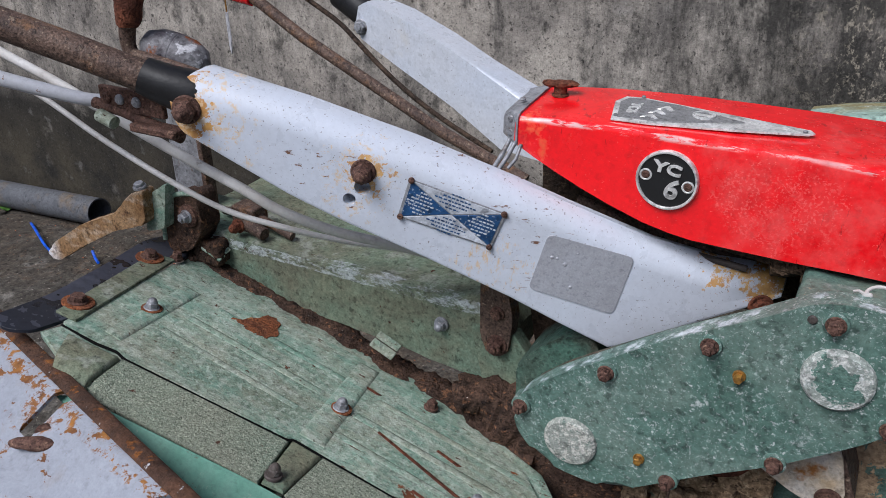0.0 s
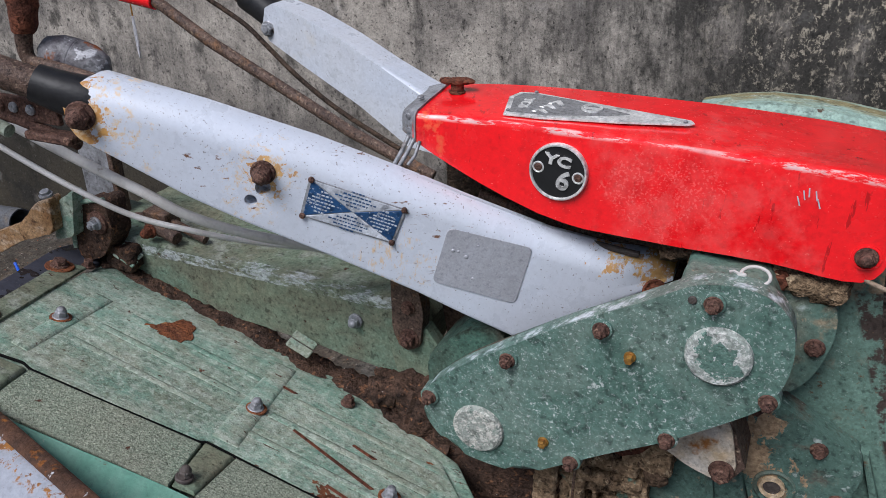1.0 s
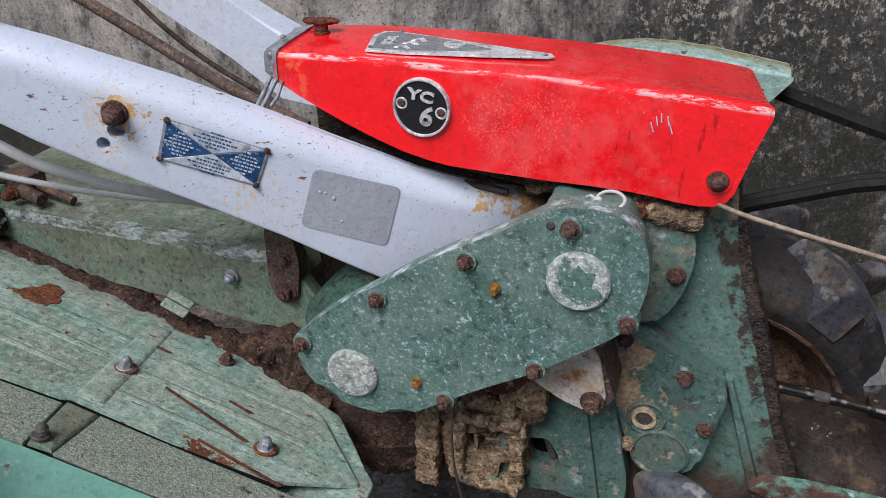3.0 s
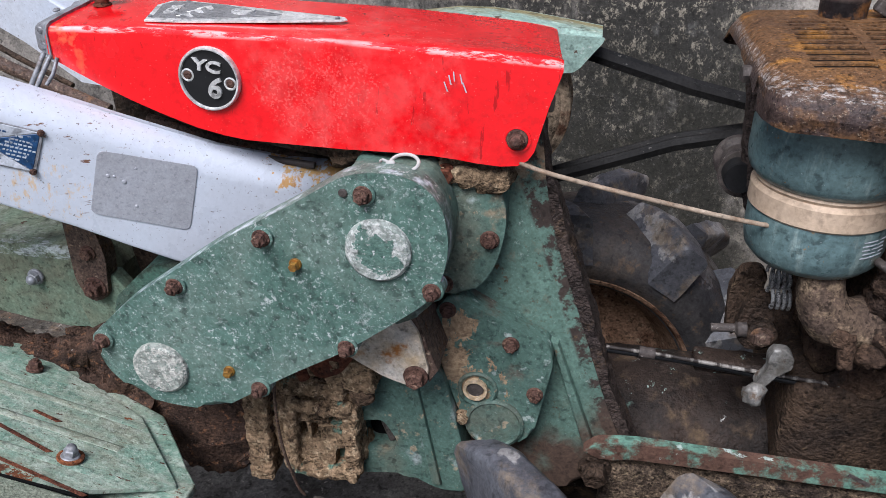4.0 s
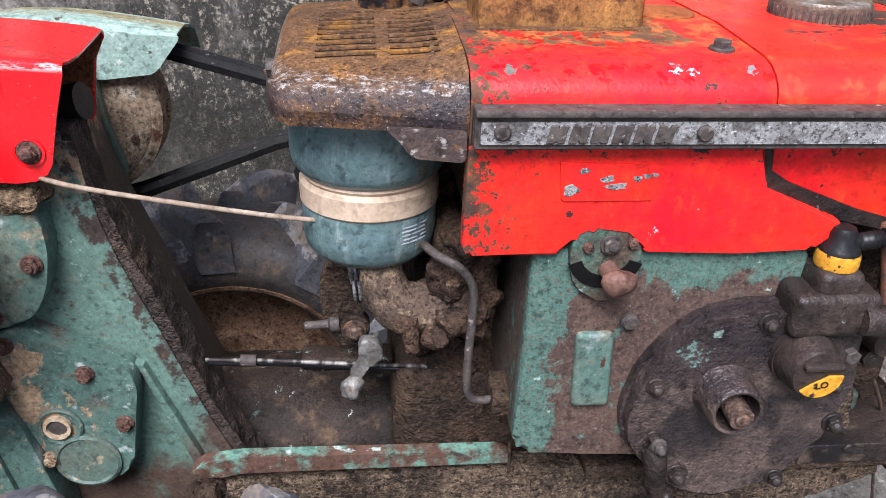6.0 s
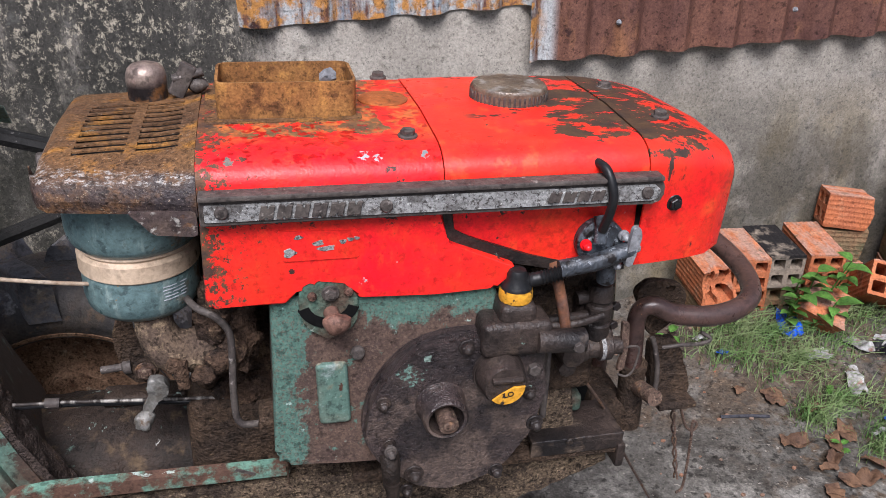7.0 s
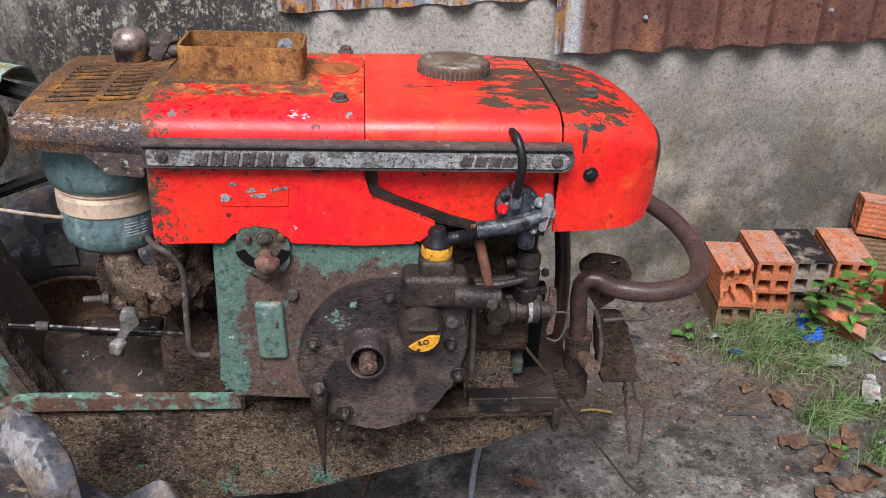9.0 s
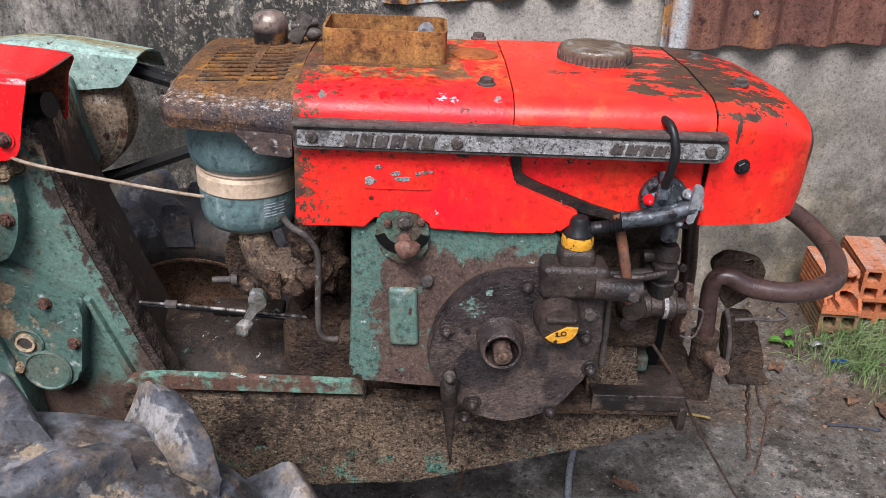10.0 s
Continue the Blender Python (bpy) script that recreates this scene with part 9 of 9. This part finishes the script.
for x, y, s in ((1.50, 1.60, 0.8), (1.79, 1.33, 0.5), (1.70, 1.16, 0.45), (-2.93, 1.66, 1.3), (1.955, 1.16, 0.6)):
    w2 = tagged(new("weed_plant"), "small green weed sprouting from the ground", "plant", "small weeds")
    w2.matrix_world = pose(x, y, ground_z(x, y))
    for k in range(7):
        a = k * 2.2 + x * 10
        part("leaf", leaf_bm((0.004 * math.cos(a), 0.004 * math.sin(a), 0.004 + 0.012 * (k % 3) * s), (math.cos(a), math.sin(a), 0), 0.5, 0.045 * s, 0.022 * s, 0.4), leaf_mat, w2)


def blades(n, place, length, width):
    bm = bmesh.new()
    for _ in range(n):
        x, y = place()
        a, l = rnd.uniform(0, 2 * math.pi), length * rnd.choice((0.4, 0.7, 0.9, 1.1, 1.6)) * rnd.uniform(0.8, 1.2)
        lean = rnd.uniform(0.45, 1.45)
        w = width * rnd.uniform(0.6, 1.3)
        d = Vector((math.cos(a), math.sin(a), 0))
        s = Vector((-d.y, d.x, 0)) * w
        prev = None
        for i in range(5):
            t = i / 4
            c = Vector((x, y, ground_z(x, y) - 0.003)) + d * l * lean * t * t * 0.9 + Vector((0, 0, l * (t - 0.42 * lean * t * t)))
            k = 1 - t * 0.92
            cur = (bm.verts.new(c - s * k), bm.verts.new(c + s * k + Vector((0, 0, w * 0.5))))
            if prev:
                bm.faces.new((prev[0], prev[1], cur[1], cur[0]))
            prev = cur
    return bm


CL = [(rnd.uniform(1.68, 2.15), rnd.uniform(1.24, 1.60), rnd.uniform(0.03, 0.08)) for _ in range(20)] + [(1.57, 1.56, 0.06), (1.62, 1.58, 0.07), (1.66, 1.53, 0.07), (1.72, 1.54, 0.06), (1.60, 1.51, 0.05), (1.64, 1.47, 0.06), (1.68, 1.42, 0.06)] + [(rnd.uniform(1.74, 2.25), rnd.uniform(0.93, 1.22), 0.05) for _ in range(20)]


def tuft():
    x, y, r = rnd.choice(CL)
    return x + rnd.gauss(0, r * 0.6), min(1.66, y + rnd.gauss(0, r * 0.5))


thing("grass", blades(6000, tuft, 0.050, 0.0014), grass_mat, "thin straggling grass on the muddy ground", "grass", kind="stuff")


def scrap(name, x, y, w, h, rz, mat, label, cat, seed, lift=0.012, group=""):
    bm = bmesh.new()
    bmesh.ops.create_grid(bm, x_segments=9, y_segments=9, size=0.5)
    for v in bm.verts:
        a = math.atan2(v.co.y, v.co.x)
        r = max(abs(v.co.x), abs(v.co.y))
        k = 1 + 0.35 * noise.noise((math.cos(a) * 1.3 + seed, math.sin(a) * 1.3, seed))
        v.co.x, v.co.y = v.co.x * w * k, v.co.y * h * k * (1 - 0.4 * abs(v.co.x))
        v.co.z = abs(noise.noise((v.co.x * 30 + seed, v.co.y * 30, 0))) * lift * 1.4 + 0.003
    bmesh.ops.solidify(bm, geom=bm.faces[:], thickness=0.0008)
    return thing(name, bm, mat, label, cat, group, m=pose(x, y, ground_z(x, y) + 0.003, 0, 0, rz))


b1 = scrap("plastic_scrap", 1.80, 1.545, 0.055, 0.12, -20, blue_mat, "torn blue plastic film lying in the grass", "plastic", 1.0, 0.03, "blue plastic scraps")
scrap("plastic_scrap", 1.592, 1.495, 0.035, 0.02, 30, blue_mat, "small blue plastic scrap in the grass", "plastic", 2.0, 0.01, "blue plastic scraps")
scrap("plastic_scrap", 1.872, 1.204, 0.04, 0.06, 30, blue_mat, "small blue plastic scrap in the grass", "plastic", 3.0, 0.02, "blue plastic scraps")
for i, (x, y, w, h, rz) in enumerate(((1.715, 1.286, 0.08, 0.04, 20), (1.606, 1.190, 0.075, 0.04, -15), (1.66, 1.126, 0.06, 0.035, 40), (1.65, 1.058, 0.055, 0.035, -30), (1.69, 1.17, 0.07, 0.035, 75), (1.735, 1.10, 0.06, 0.035, -60), (1.63, 1.10, 0.045, 0.03, 10), (1.645, 1.34, 0.05, 0.08, 0), (1.575, 1.376, 0.04, 0.03, 10), (1.451, 1.508, 0.05, 0.04, 60), (1.012, 1.102, 0.07, 0.025, -40), (1.74, 1.20, 0.07, 0.05, 70), (1.70, 1.06, 0.08, 0.04, 15), (1.60, 1.03, 0.06, 0.04, 80))):
    scrap("dead_leaf", x, y, w * 0.8, h * 0.85, rz, dead_mat, "curled brown dead leaf on the damp ground", "leaf", 4.0 + i, 0.018, "dead leaves")
for i, (x, y, w, h, rz) in enumerate(((1.82, 1.44, 0.07, 0.045, 20), (1.946, 1.453, 0.08, 0.045, -40), (1.571, 1.553, 0.06, 0.025, 10), (1.87, 1.36, 0.12, 0.045, 70), (1.83, 1.17, 0.07, 0.02, -20), (2.02, 1.46, 0.06, 0.04, 15))):
    scrap("wrapper", x, y, w, h, rz, litter_mat, "crumpled dirty white plastic wrapper on the ground", "litter", 20.0 + i, 0.022, "litter")
scrap("wrapper", 1.985, 1.43, 0.05, 0.04, 0, black, "crumpled black plastic scrap on the ground", "litter", 31.0, 0.03, "litter")
rub = []
for i in range(110):
    x, y = rnd.uniform(1.2, 2.3), rnd.uniform(1.0, 1.75)
    r = rnd.uniform(0.002, 0.007)
    rub.append(blob((x, y, ground_z(x, y) + r * 0.3), (r, r * rnd.uniform(0.6, 1), r * 0.7), 0.4, 60, 1, i))
thing("gravel", merge(*rub), material("brick_and_stone_crumbs", (0.17, 0.14, 0.115), 0.9, second=(0.26, 0.13, 0.08), vscale=14, bump=0.3), "brick crumbs and small stones on the earth", "gravel", kind="stuff")

# ---- ground clutter ----
thing("pipe", merge(tube([(-4.6, 1.60, 0.055), (-2.46, 1.735, 0.055)], 0.052, 28, 0, False), tube([(-4.6, 1.60, 0.055), (-2.46, 1.735, 0.055)], 0.047, 28, 0, False), loft([[Vector((-2.46, 1.735, 0.055)) + Vector((-0.063 * math.cos(a) * 0, 0.998 * math.cos(a), math.sin(a))) * r for a in (2 * math.pi * k / 28 for k in range(28))] for r in (0.047, 0.052)], True, False)), material("grey_plastic_pipe", (0.11, 0.115, 0.125), 0.55, second=(0.075, 0.078, 0.085), vscale=5, layers=(dict(c=(0.14, 0.11, 0.08), s=9, lo=0.55, hi=0.7, r=0.9),), bump=0.1), "grey plastic drain pipe lying along the wall", "pipe")
for pts in ([(-2.72, 1.62, 0.01), (-2.60, 1.56, 0.03), (-2.456, 1.502, 0.008), (-2.35, 1.49, 0.01)], [(-2.25, 1.53, 0.03), (-2.219, 1.515, 0.012), (-2.174, 1.49, 0.02)]):
    thing("cord", tube(pts, 0.005, 8, 5), blue_mat, "bit of blue plastic cord on the ground", "cord", "blue cord")
thing("cable", tube([(0.945, 1.30, 0.008), (0.926, 1.214, 0.008), (0.908, 1.145, 0.008), (0.894, 1.062, 0.008), (0.87, 0.9, 0.008)], 0.007, 10, 5), material("grey_cable", (0.24, 0.26, 0.27), 0.5, bump=0.05), "grey cable on the concrete under the engine", "cable")
straw = material("yellowed_straw", (0.34, 0.25, 0.09), 0.7, bump=0.1)
thing("twig", tube([(0.71, 1.20, 0.006), (0.694, 1.149, 0.008), (0.678, 1.086, 0.006)], 0.004, 7, 3), dead_mat, "dry twig on the concrete", "twig", "twigs")
thing("twig", tube([(1.17, 1.325, 0.006), (1.20, 1.325, 0.008), (1.24, 1.315, 0.006)], 0.003, 7, 3), straw, "yellowed twig on the concrete", "twig", "twigs")
thing("twig", tube([(1.49, 1.30, 0.004), (1.55, 1.29, 0.005), (1.60, 1.28, 0.004)], 0.004, 8, 4), material("dark_strip", (0.06, 0.06, 0.07), 0.5, bump=0.1), "dark strip lying on the concrete", "strip")
thing("wire", tube([(0.918, 0.745, 0.600), (0.930, 0.752, 0.575), (0.972, 0.78, 0.503), (1.045, 0.86, 0.352), (1.13, 0.95, 0.190), (1.20, 1.02, 0.06), (1.245, 1.065, 0.006)], 0.0022, 8, 6), rust_tube, "rusty wire hanging from the engine to the ground", "wire")
tg = part("tag_strip", turned(prism(fillet([(-0.008, 0.028), (0.006, 0.030), (0.009, -0.012), (0.004, -0.034), (-0.006, -0.026), (-0.009, 0.004)], 0.004, 2), -0.0008, 0.0008, 0.0003, 1), FRAME @ pose(-0.826, 0.945, 0.915, 0, 0, -35)), material("dirty_white_tag", (0.42, 0.42, 0.44), 0.6, bump=0.1), None)
tagged(tg, "dirty white plastic tag hanging on a string", "tag")
tg.name = "hanging_tag"
part("string", tube([FRAME @ Vector(p) for p in ((-0.826, 0.945, 0.942), (-0.828, 0.947, 0.965), (-0.832, 0.95, 0.99), (-0.80, 0.90, 1.01))], 0.0012, 6), brass, tg)
